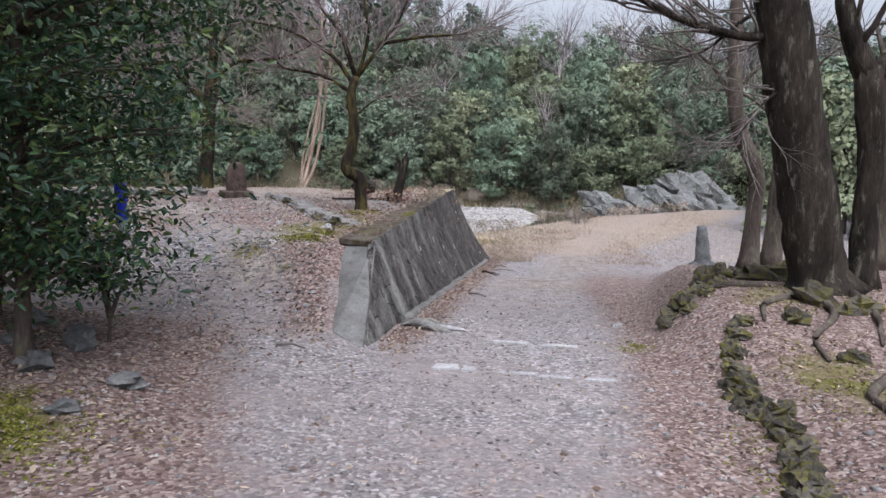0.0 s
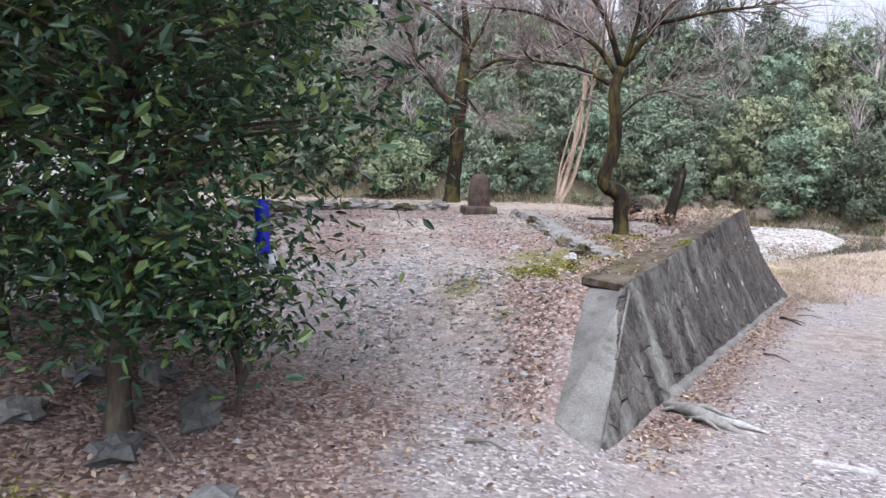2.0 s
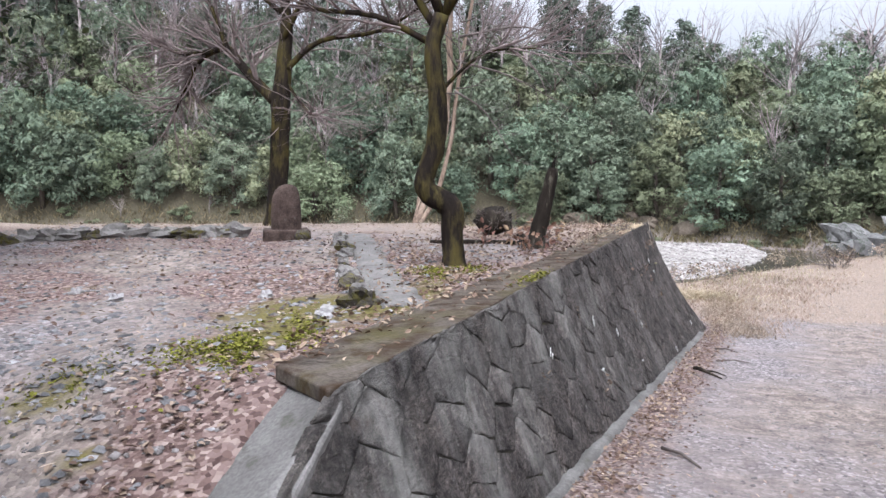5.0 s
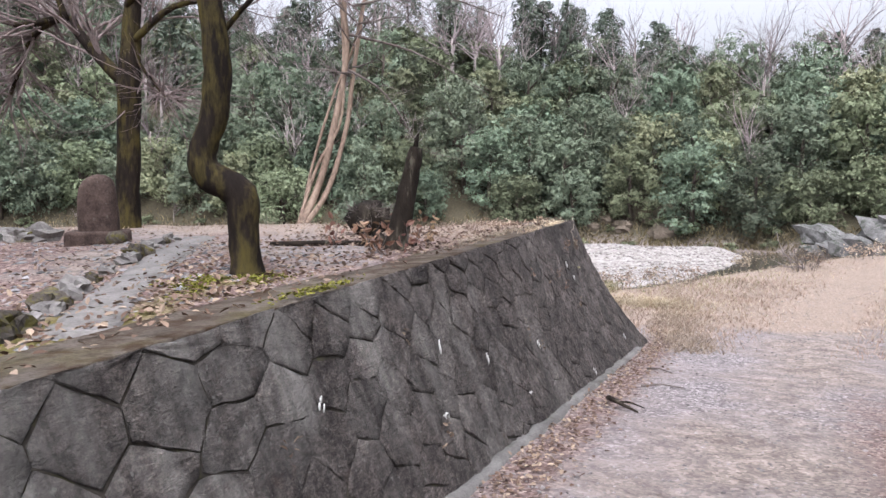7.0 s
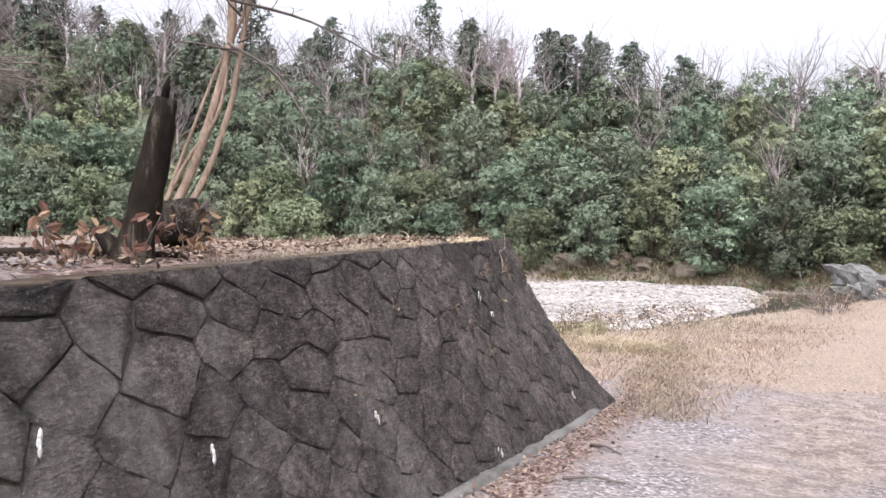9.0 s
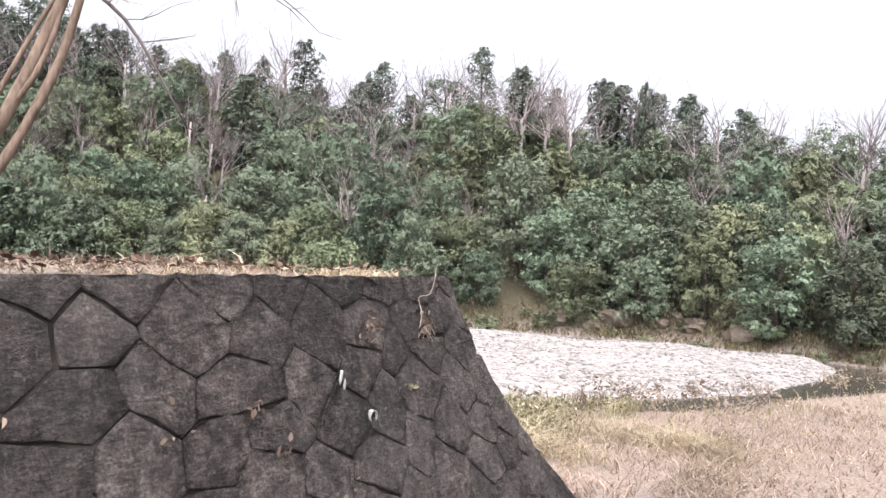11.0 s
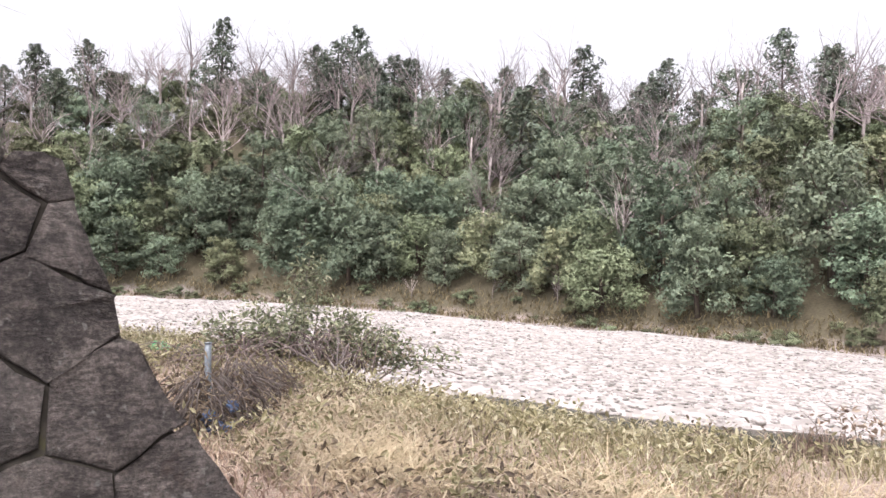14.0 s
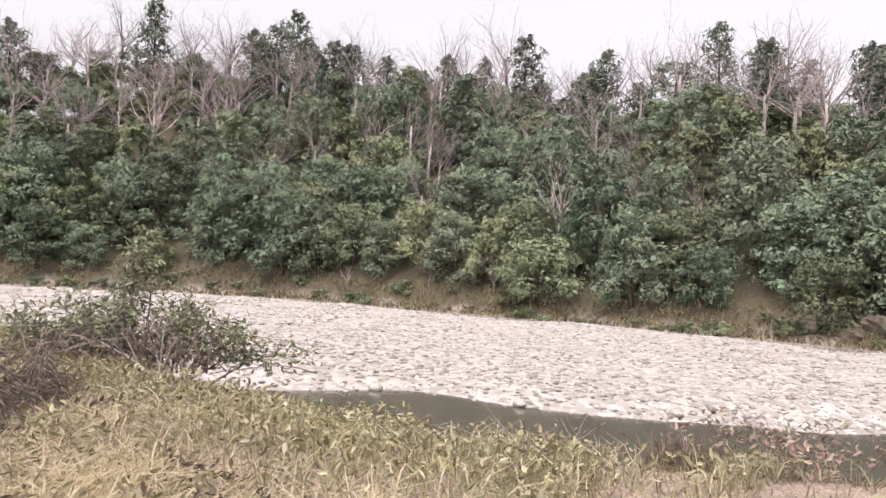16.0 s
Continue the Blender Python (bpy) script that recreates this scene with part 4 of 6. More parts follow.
def conifer_crown(seed, tall, rad, leaf, n, clumps=26, low=0.12):
    """Flat irregular needle clumps at the ends of the boughs, with sky between them."""
    r = np.random.default_rng(seed)
    P, N = [], []
    for i in range(clumps):
        h = low + (1 - low) * (i / (clumps - 1)) ** 0.85
        w = rad * math.sqrt(max(0.06, 1 - ((h - 0.55) / 0.47) ** 2)) * r.uniform(0.6, 1.15)
        a = i * 2.4 + r.uniform(-0.5, 0.5)
        c = np.array([math.cos(a) * w * 0.62, math.sin(a) * w * 0.62, tall * h])
        d = unit(r.normal(size=(n, 3)) + np.array([0, 0, 0.3]))
        P.append(c + d * np.array([w * 0.6, w * 0.6, tall * 0.035 + w * 0.24]) * r.uniform(0.5, 1.08, (n, 1)))
        N.append(unit(d + np.array([0, 0, 0.4]) + r.normal(size=(n, 3)) * 0.22))
    return leaf_geo(np.concatenate(P), np.concatenate(N), leaf, r, 0.5)


BARE_SPOTS = ((-63.6, 84.7, 1.45), (-84.4, 88.3, 1.4), (-46.1, 99.9, 1.1), (-32.4, 90.8, 0.95), (-100.7, 70.5, 1.3), (-88.7, 78.9, 1.2), (-45.6, 75.2, 0.42), (-62.2, 70.2, 0.4), (-52.8, 73.4, 0.3))


def forest():
    rng = random.Random(5)
    leafy = [(6.0, 2.9), (6.8, 2.6), (5.2, 3.2), (7.4, 3.0), (6.2, 2.4)]
    meshes = []
    for i, (tall, rad) in enumerate(leafy):
        tg = Geo().tube([(0, 0, -0.6), (0.1, 0.05, tall * 0.3), (-0.1, 0.1, tall * 0.75)], [0.22, 0.17, 0.07], 7)
        for k in range(5):
            pts, rd = limb((0, 0, tall * (0.2 + 0.1 * k)), (math.cos(k * 2.4), math.sin(k * 2.4), 0.7), rad * 0.8, 0.08, 0.02, rng)
            tg.tube(pts, rd, 5)
        green = M_CROWN if i not in (2, 4) else M_CROWN_OLIVE
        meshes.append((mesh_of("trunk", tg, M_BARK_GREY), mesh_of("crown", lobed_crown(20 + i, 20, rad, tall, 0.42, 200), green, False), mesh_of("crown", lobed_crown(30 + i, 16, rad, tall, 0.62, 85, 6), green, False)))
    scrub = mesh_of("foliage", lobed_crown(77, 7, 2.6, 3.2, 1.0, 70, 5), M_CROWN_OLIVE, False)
    pines = []
    for i, (tall, rad) in enumerate([(11.5, 2.7), (10.0, 2.4), (12.5, 2.8)]):
        tg = Geo().tube([(0, 0, -0.8), (0.08, 0, tall * 0.5), (0, 0.05, tall * 0.97)], [0.2, 0.14, 0.03], 7)
        for k in range(9):
            z = tall * (0.25 + 0.07 * k)
            pts, rd = limb((0, 0, z), (math.cos(k * 2.4), math.sin(k * 2.4), 0.15), rad * (1.1 - 0.09 * k), 0.05, 0.012, rng)
            tg.tube(pts, rd, 4)
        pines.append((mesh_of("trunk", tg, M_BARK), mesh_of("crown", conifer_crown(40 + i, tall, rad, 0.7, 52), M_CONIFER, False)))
    bares = []
    for i in range(4):
        tg, tw = Geo(), Geo()
        tall = 6.0 + i * 0.7
        tg.tube([(0, 0, -0.6), (0.1, 0, tall * 0.3), (0.05, 0.1, tall * 0.6)], [0.15, 0.12, 0.08], 6)
        for k in range(9):
            spray(tw, (0.06, 0.05, tall * rng.uniform(0.25, 0.6)), (rng.uniform(-0.8, 0.8), rng.uniform(-0.8, 0.8), 0.8), tall * rng.uniform(0.35, 0.55), 0.055, rng, 2, 0.03, 3, 3 if k % 2 else 4)
        bares.append((mesh_of("trunk", tg, M_TWIG_PALE), mesh_of("spray", tw, M_TWIG_PALE if i == 0 else M_TWIG_MAUVE)))

    def plant(kind, x, y, s, sz=None):
        if kind == "leafy":
            tm, near_crown, far_crown = rng.choice(meshes)
            cm = near_crown if side(FAR_BANK, np.array([x]), np.array([y]))[0] < 11 else far_crown
            lab, nm, second, grp = "dense dark green evergreen broadleaf tree on the wooded hillside", "broadleaf_tree", "crown", "hillside evergreen trees"
        elif kind == "pine":
            tm, cm = rng.choice(pines)
            lab, nm, second, grp = "tall dark conifer standing on the hill ridge", "conifer_tree", "crown", "ridge conifers"
        else:
            tm, cm = rng.choice(bares)
            lab, nm, second, grp = "leafless pale grey deciduous tree among the evergreens", "bare_tree", "spray", "leafless hillside trees"
        t = thing(nm, lab, "tree", (x, y, height(x, y) - 0.15), grp)
        t.rotation_euler = (rng.uniform(-0.06, 0.06), rng.uniform(-0.06, 0.06), rng.uniform(0, 6.28))
        t.scale = (s, s, sz or s)
        part("trunk", tm, None, t)
        part(second, cm, None, t)
        if kind == "bare" and s > 0.6:
            u = thing("understory_shrub", "low olive-green shrub under leafless hillside trees", "shrub", (x + 0.8, y - 1.4, height(x + 0.8, y - 1.4) - 0.2), "hillside understory")
            k = rng.uniform(0.8, 1.15)
            u.scale, u.rotation_euler = (k * 1.15, k * 1.15, k), (0, 0, rng.uniform(0, 6.28))
            part("stem", tm, None, u).scale = (0.4, 0.4, 0.4)
            part("foliage", scrub, None, u)

    # rows that follow the far bank, rising to the ridge
    line = []
    for (ax, ay), (bx, by) in zip(FAR_BANK, FAR_BANK[1:]):
        l = math.hypot(bx - ax, by - ay)
        line += [(ax + (bx - ax) * s / l, ay + (by - ay) * s / l, -(by - ay) / l, (bx - ax) / l) for s in np.arange(0, l, 1.0)]
    line = [p for p in line if -112 < p[0] < 62]
    spot, tries = [(x, y) for x, y, k in BARE_SPOTS if k > 0.6], 0
    while tries < 15000:
        tries += 1
        x, y = rng.uniform(-145, 45), rng.uniform(0, 132)
        d = float(side(FAR_BANK, np.array([x]), np.array([y]))[0])
        if not 0.7 < d < 46 or (x < -130 and d > 30):
            continue
        gap = 3.4 if d < 8 else 4.0
        if any((x - a) ** 2 + (y - b) ** 2 < gap * gap for a, b in spot):
            continue
        spot.append((x, y))
        mixw = [np.interp(d, [0, 15, 25, 33, 40, 47], w) for w in ((1, 1, 1, 0.7, 0.4, 0.3), (0, 0.0, 0.05, 0.4, 0.9, 1), (0.04, 0.22, 0.5, 0.85, 0.85, 0.6))]
        mixw[2] *= 1.7 if x < -22 and d > 12 else 1.0
        mixw[2] *= 0.0 if d < 6 else 1.0
        if math.degrees(math.atan2(2 - x, y - 18)) > 60 and d > 20:
            mixw[1], mixw[2] = mixw[1] * 0.35, mixw[2] * 2.5
        kind = rng.choices(("leafy", "pine", "bare"), mixw)[0]
        sc = rng.uniform(1.15, 1.65) * (0.8 if d < 3 else (1.0 if d < 27 else 0.92)) * ((0.78 if d > 27 else 0.9) if kind == "pine" else (1.2 if kind == "bare" and d > 22 else 1.0))
        plant(kind, x, y, sc, sc * rng.uniform(0.85, 1.15))
    # closing belt along the ridge
    tries = 0
    while tries < 3600:
        tries += 1
        x, y = rng.uniform(-140, 10), rng.uniform(10, 135)
        d = float(side(FAR_BANK, np.array([x]), np.array([y]))[0])
        if not 32 < d < 44 or any((x - a) ** 2 + (y - b) ** 2 < 6.5 for a, b in spot):
            continue
        spot.append((x, y))
        k = rng.uniform(0.8, 1.15)
        plant(rng.choices(("pine", "bare", "leafy"), (0.28, 0.42, 0.3))[0], x, y, k * 1.15, k)
    # one thin tall conifer that overtops the ridge, and pale bare trees that stand out on the slope
    plant("pine", -19.5, 116, 0.75, 1.25)
    for x, y, k in BARE_SPOTS:
        plant("bare", x, y, k, k)
    # evergreens on the near bank downstream
    for x, y, k in ((14.5, 33, 0.9), (18, 40, 1.1), (23, 37, 1.0), (28, 44, 1.1)):
        plant("leafy", x, y, 1.35 * k, 1.35 * k)
    # low olive scrub along the water's edge
    s = 0.0
    while s < len(line) - 1:
        x, y, nx, ny = line[int(s)]
        d = rng.uniform(-2.0, 1.2)
        x, y = x + nx * d, y + ny * d
        t = thing("bank_scrub", "low olive-brown scrub on the far river bank", "shrub", (x, y, height(x, y) - 0.1), "far bank scrub")
        k = rng.uniform(0.14, 0.36)
        t.scale, t.rotation_euler = (k * 1.5, k * 1.5, k), (0, 0, rng.uniform(0, 6.28))
        part("stem", meshes[2][0], None, t)
        part("foliage", scrub, None, t)
        s += rng.uniform(1.6, 4.0)


forest()


# ---- trees and stones on the terrace ----
def turned(pts, yaw, r=None, depth=0.25):
    """Lines given as (sideways, up) in a view turned yaw degrees to the left become lines in space."""
    c, s = math.cos(radians(yaw)), math.sin(radians(yaw))
    out, d = [], 0.0
    for i, (a, z) in enumerate(pts):
        if r and i:
            d += r.uniform(-depth, depth)
        out.append((a * c - d * s, a * s + d * c, z))
    return out


def terrace_trees():
    r = random.Random(3)
    t = lambda p: turned(p, 21)
    lm = lambda p, th: (turned(p, 6, r), th)
    bare_tree("cherry_tree", "leafless crooked tree with dark mossy bark beside the wall", (-0.98, 14.19, 0.62),
              t([(0, 0), (-0.015, 0.33), (-0.03, 0.6), (-0.22, 0.72), (-0.27, 0.86), (-0.18, 1.12), (-0.15, 1.4), (-0.16, 1.66), (-0.2, 2.0), (-0.12, 2.3)]),
              [0.1, 0.1, 0.112, 0.105, 0.09, 0.09, 0.09, 0.082, 0.075, 0.065],
              [lm([(-0.2, 2.05), (-0.7, 2.3), (-1.3, 2.4), (-1.45, 2.6)], 0.035), lm([(-0.18, 2.2), (-0.55, 2.65), (-1.35, 3.05), (-2.1, 3.15)], 0.04),
               lm([(-0.12, 2.28), (-0.35, 2.95), (-0.75, 3.45), (-1.0, 3.9)], 0.045), lm([(-0.1, 2.3), (0.33, 2.85), (0.62, 3.35), (0.8, 3.9)], 0.045),
               lm([(0.33, 2.85), (1.0, 3.0), (1.6, 3.05), (2.1, 3.2)], 0.03), lm([(-0.1, 2.25), (0.1, 3.0), (0.0, 3.7), (0.15, 4.4)], 0.035),
               lm([(-0.18, 1.6), (0.25, 1.95), (0.7, 2.0)], 0.02)], r, M_BARK_MOSS, M_TWIG_BROWN, dense=2)
    bare_tree("forked_tree", "leafless forked tree with moss-covered trunk behind the stone marker", (-5.28, 17.58, 0.58),
              t([(0, 0), (0.05, 0.6), (0.1, 1.3), (0.13, 1.95), (0.2, 2.7), (0.24, 3.3), (0.15, 4.1)]), [0.17, 0.145, 0.14, 0.15, 0.11, 0.085, 0.05],
              [lm([(0.1, 1.95), (-0.5, 2.55), (-0.85, 2.85), (-1.3, 2.65), (-1.8, 1.9)], 0.085), lm([(-0.8, 2.83), (-1.4, 2.75), (-2.2, 3.0)], 0.05), lm([(-0.75, 2.8), (-0.95, 3.3), (-1.3, 4.0)], 0.05),
               lm([(0.2, 2.45), (0.75, 2.9), (1.7, 3.0), (2.6, 3.4)], 0.05), lm([(0.22, 2.3), (0.5, 1.9), (0.75, 1.75)], 0.03), lm([(0.2, 2.9), (0.6, 3.5), (0.9, 4.3)], 0.05),
               lm([(0.2, 3.3), (-0.5, 3.9), (-1.2, 4.3)], 0.045)], r, M_BARK_MOSS, M_TWIG_BROWN, dense=3)
    v = thing("vine_clad_tree", "leaning pair of pale tan peeling stems", "tree", (-3.5, 18.85, 0.58))
    for pts, rd in (([(0, 0), (0.25, 0.7), (0.46, 1.7), (0.59, 2.6), (0.57, 3.3), (0.65, 4.6)], 0.075), ([(0.04, 0), (0.37, 0.6), (0.6, 1.5), (0.68, 2.2), (0.82, 3.1), (1.05, 4.4)], 0.055),
                    ([(-0.03, 0), (0.2, 0.9), (0.5, 1.5), (0.55, 2.3), (0.5, 3.4), (0.3, 4.2)], 0.035), ([(0.02, 0), (0.12, 0.9), (0.42, 2.0), (0.7, 2.7), (0.9, 3.6)], 0.03)):
        line = spline([Vector(p) + Vector((-0.36, 0.93, 0)) * 0.95 * min(1.3, max(0, p[2]) / 2.1) ** 0.6 for p in turned(pts, 21, r, 0.05)])
        part("stem", Geo().tube(line, [0.78 * rd * (1 - 0.45 * i / len(line)) for i in range(len(line))], 8, r, 0.1), M_BARK_TAN, v)
    for pts in (((0.35, 0.9, 2.3), (0.8, 1.2, 1.95), (1.25, 1.45, 1.15)), ((0.35, 0.95, 2.8), (1.2, 1.3, 2.55), (2.0, 1.6, 2.1)), ((0.4, 1.0, 3.2), (1.5, 1.1, 3.3), (2.6, 1.2, 2.9))):
        line = spline(pts, 4)
        g = Geo().tube(line, list(np.linspace(0.022, 0.006, len(line))), 6)
        for q in line[2:]:
            spray(g, q, (r.uniform(0, 1), r.uniform(-0.5, 0.5), r.uniform(-0.6, 0.3)), 0.45, 0.006, r, 1, -0.02, 3, 3)
        part("limb", g, M_TWIG, v)
    tw = Geo()
    for k in range(14):
        z = r.uniform(2.0, 4.4)
        spray(tw, Vector(turned([(0.5 + 0.08 * z, z)], 21)[0]) + Vector((-0.36, 0.93, 0)), (r.uniform(-1, 1), r.uniform(-1, 1), r.uniform(-0.2, 0.8)), r.uniform(0.6, 1.2), 0.014, r, 2)
    part("spray", tw, M_TWIG, v)
    # charred-looking snag and what lies round it
    s = thing("broken_snag", "dark rotten leaning snag with a jagged top", "dead tree", (-0.72, 15.93, 0.66))
    g, _, _ = trunk_geo(turned([(0, -0.05), (0.07, 0.25), (0.13, 0.5), (0.19, 0.78), (0.22, 0.92)], 21), [0.115, 0.09, 0.085, 0.07, 0.055], r, 10, 1.45)
    part("trunk", g, M_BARK, s)
    part("splinter", Geo().tube(turned([(0.2, 0.85), (0.22, 0.98), (0.24, 1.04)], 21), [0.03, 0.02, 0.004], 5), M_BARK, s)
    part("side_stub", Geo().tube(turned([(-0.02, 0.02), (-0.11, 0.14), (-0.16, 0.2)], 21), [0.06, 0.05, 0.03], 7, r, 0.1), M_BARK, s)
    lg = Geo().tube([(-1.95, 15.9, 0.715), (-1.5, 16.0, 0.725), (-1.05, 16.06, 0.73), (-0.6, 16.2, 0.725)], [0.024, 0.03, 0.028, 0.018], 8, r, 0.1)
    tagged(part("fallen_log", lg, M_BARK), "thin dark fallen log lying in leaves", "log")
    rc = thing("root_clump", "upturned brown clump of matted roots", "root clump", (-1.62, 17.3, 0.80))
    part("earth", Geo().blob((0, 0, 0.08), (0.24, 0.2, 0.19), r, 0.25, 6, 9), M_BARK, rc)
    g = Geo()
    for k in range(60):
        a = r.uniform(0, 6.28)
        spray(g, (math.cos(a) * 0.16, math.sin(a) * 0.14, r.uniform(0, 0.2)), (math.cos(a), math.sin(a), r.uniform(-0.2, 0.9)), 0.13, 0.007, r, 1)
    part("rootlets", g, M_TWIG, rc)
    # withered seedlings at the foot of the snag
    for k in range(9):
        x, y = -0.9 + r.uniform(-0.55, 0.5), 15.9 + r.uniform(-0.5, 0.5)
        sd = thing("withered_sapling", "small withered sapling with curled russet leaves", "plant", (x, y, height(x, y)), "withered saplings by the snag")
        g, P = Geo(), []
        for q in range(3):
            pts, rd = limb((0, 0, -0.02), (r.uniform(-0.4, 0.4), r.uniform(-0.4, 0.4), 1), r.uniform(0.18, 0.34), 0.005, 0.002, r)
            g.tube(pts, rd, 4)
            P += [tuple(p) for p in pts[2:]]
        part("stem", g, M_TWIG, sd)
        nr = np.random.default_rng(k)
        P = np.array(P) + nr.normal(size=(len(P), 3)) * 0.02
        part("foliage", leaf_geo(P, unit(nr.normal(size=P.shape)), 0.07, nr, 0.5, 0.3), M_RUSSET, sd, smooth=False)


terrace_trees()


def marker_stone():
    """A round-headed marker stone on a rough plinth."""
    r = random.Random(8)
    m = thing("stone_marker", "reddish-brown round-topped stone marker on a rough plinth", "monument", (-3.8, 15.7, height(-3.8, 15.7) - 0.01))
    m.scale = (0.78, 0.85, 0.96)
    m.rotation_euler = (0, 0, radians(35))
    g = Geo()
    n = 22
    for z, w, d in ((0.10, 0.24, 0.15), (0.3, 0.235, 0.15), (0.48, 0.225, 0.145), (0.58, 0.205, 0.135), (0.645, 0.168, 0.11), (0.69, 0.1, 0.065), (0.705, 0.01, 0.01)):
        for j in range(n):
            a = 2 * math.pi * j / n
            e = 0.55
            cx, sy = math.copysign(abs(math.cos(a)) ** e, math.cos(a)), math.copysign(abs(math.sin(a)) ** e, math.sin(a))
            g.v.append((cx * w + r.uniform(-0.006, 0.006), sy * d + r.uniform(-0.006, 0.006), z + r.uniform(-0.004, 0.004) + (0.02 * cx * w / 0.2 if z > 0.55 else 0)))
    for i in range(6):
        for j in range(n):
            g.f.append((i * n + j, i * n + (j + 1) % n, (i + 1) * n + (j + 1) % n, (i + 1) * n + j))
    part("tablet", g, M_MONUMENT, m)
    foot = [Vector((sx * 0.37 + r.uniform(-0.02, 0.02), sy * 0.24 + r.uniform(-0.02, 0.02), -0.08)) for sx, sy in ((-1, -1), (1, -1), (1, 1), (-1, 1))]
    soft(part("plinth", prism(foot, [Vector((p.x * 0.97, p.y * 0.95, 0.13 + r.uniform(-0.01, 0.01))) for p in foot]), M_MONUMENT, m, "low rough stone plinth", smooth=False), 0.03, 3)
    part("chock_stone", Geo().blob((0.24, -0.22, 0.05), (0.13, 0.1, 0.09), r, 0.15, 5, 8), M_ROCK, m)


marker_stone()


def rock(x, y, sx, sy, sz, r, material=None, label="mossy rough fieldstone edging the path", group="edging stones", turn=None, sink=0.35, lift=0.0):
    ob = part("edging_rock" if group == "edging stones" else "fieldstone", Geo().blob((0, 0, 0), (sx, sy, sz), r, 0.4, 7, 10), material or M_ROCK, smooth=False)
    ob.location = (x, y, height(x, y) + sz * (1 - 2 * sink) + lift)
    ob.rotation_euler = (r.uniform(-0.2, 0.2), r.uniform(-0.2, 0.2), r.uniform(0, 6.28) if turn is None else turn)
    return tagged(ob, label, "rock", group)


def edging():
    r = random.Random(21)
    row = spline([(3.9, 9.2, 0), (3.62, 8.3, 0), (3.45, 7.4, 0), (3.5, 6.75, 0), (3.4, 6.0, 0), (3.27, 5.4, 0), (3.2, 4.6, 0)], 5)
    for i, p in enumerate(row[:-1]):
        rock(p.x + r.uniform(-0.03, 0.03), p.y, r.uniform(0.07, 0.13), r.uniform(0.06, 0.1), r.uniform(0.06, 0.1), r, lift=-0.05)
        if i % 2 == 0:
            rock(p.x + 0.1 + r.uniform(-0.03, 0.03), p.y + 0.08, r.uniform(0.08, 0.13), r.uniform(0.06, 0.1), r.uniform(0.05, 0.08), r, lift=0.02)
    ring = spline([(3.45, 10.2, 0), (3.65, 10.5, 0), (3.9, 10.9, 0), (4.25, 11.5, 0), (4.75, 12.4, 0), (5.4, 12.3, 0)], 3)
    for i, p in enumerate(ring):
        s = 0.75 + 0.6 * i / len(ring)
        rock(p.x + r.uniform(-0.07, 0.07), p.y + r.uniform(-0.07, 0.07), 0.16 * s * r.uniform(0.7, 1.3), 0.13 * s * r.uniform(0.7, 1.2), 0.12 * s * r.uniform(0.6, 1.2), r)
        if i % 3:
            rock(p.x + 0.15 + r.uniform(-0.05, 0.05), p.y - 0.13, 0.1 * s, 0.09 * s, 0.07 * s, r)
    for x, y, sx, sy, sz in ((4.9, 10.0, 0.28, 0.2, 0.13), (4.5, 9.3, 0.16, 0.12, 0.09), (5.2, 9.6, 0.22, 0.16, 0.12), (4.6, 8.2, 0.12, 0.1, 0.07), (4.9, 11.5, 0.33, 0.2, 0.16)):
        rock(x, y, sx, sy, sz, r, M_ROCK, "grey boulder half sunk in leaf litter", "boulders under the trees")
    for x, y, sx, sy, sz in ((-1.75, 7.25, 0.2, 0.12, 0.07), (-1.68, 6.62, 0.19, 0.12, 0.07), (-1.0, 6.6, 0.17, 0.11, 0.06), (-1.05, 5.95, 0.12, 0.09, 0.06), (-2.1, 7.0, 0.11, 0.09, 0.06),
                             (-2.35, 6.55, 0.16, 0.12, 0.08), (-2.6, 7.15, 0.13, 0.12, 0.09), (-1.75, 5.5, 0.1, 0.08, 0.05), (-2.3, 7.45, 0.15, 0.1, 0.1)):
        rock(x, y, sx, sy, sz, r, M_SLATE, "flat grey fieldstone lying in leaf litter under evergreens", "stones under the evergreens")
    for x, y, s in ((-2.88, 12.08, 0.055), (-1.9, 12.6, 0.05), (-3.4, 12.2, 0.045), (3.0, 11.0, 0.05), (-0.95, 11.9, 0.06), (-1.7, 13.4, 0.05)):
        rock(x, y, s * 1.2, s, s * 0.8, r, M_SLAB, "small pale stone lying on bare ground", "loose pale stones")
    # flat stones let into the path
    for x0, x1, y, w in ((1.02, 1.27, 8.16, 0.075), (1.28, 1.42, 8.12, 0.06), (1.6, 1.95, 8.07, 0.035), (1.97, 2.25, 8.05, 0.03), (2.35, 2.64, 8.07, 0.04), (2.0, 2.4, 9.35, 0.04), (1.5, 1.9, 9.45, 0.03)):
        zs = height((x0 + x1) / 2, y)
        b = [Vector((x0, y - w, zs - 0.05)), Vector((x1, y - w * 0.8, zs - 0.05)), Vector((x1 - 0.02, y + w, zs - 0.05)), Vector((x0 + 0.03, y + w * 0.9, zs - 0.05))]
        tagged(soft(part("sunken_slab", prism(b, [p + Vector((0, 0, 0.068)) for p in b]), M_SLAB, smooth=False), 0.01), "pale flat stone strip sunk across the gravel path", "paving stone", "slabs across the path")
    # stepping line of flat stones across the terrace
    line = spline([(-0.62, 12.42, 0), (-1.05, 13.02, 0), (-1.5, 13.68, 0), (-2.15, 14.72, 0), (-2.81, 15.79, 0), (-3.3, 16.6, 0)], 9)
    g, n = Geo(), len(line)
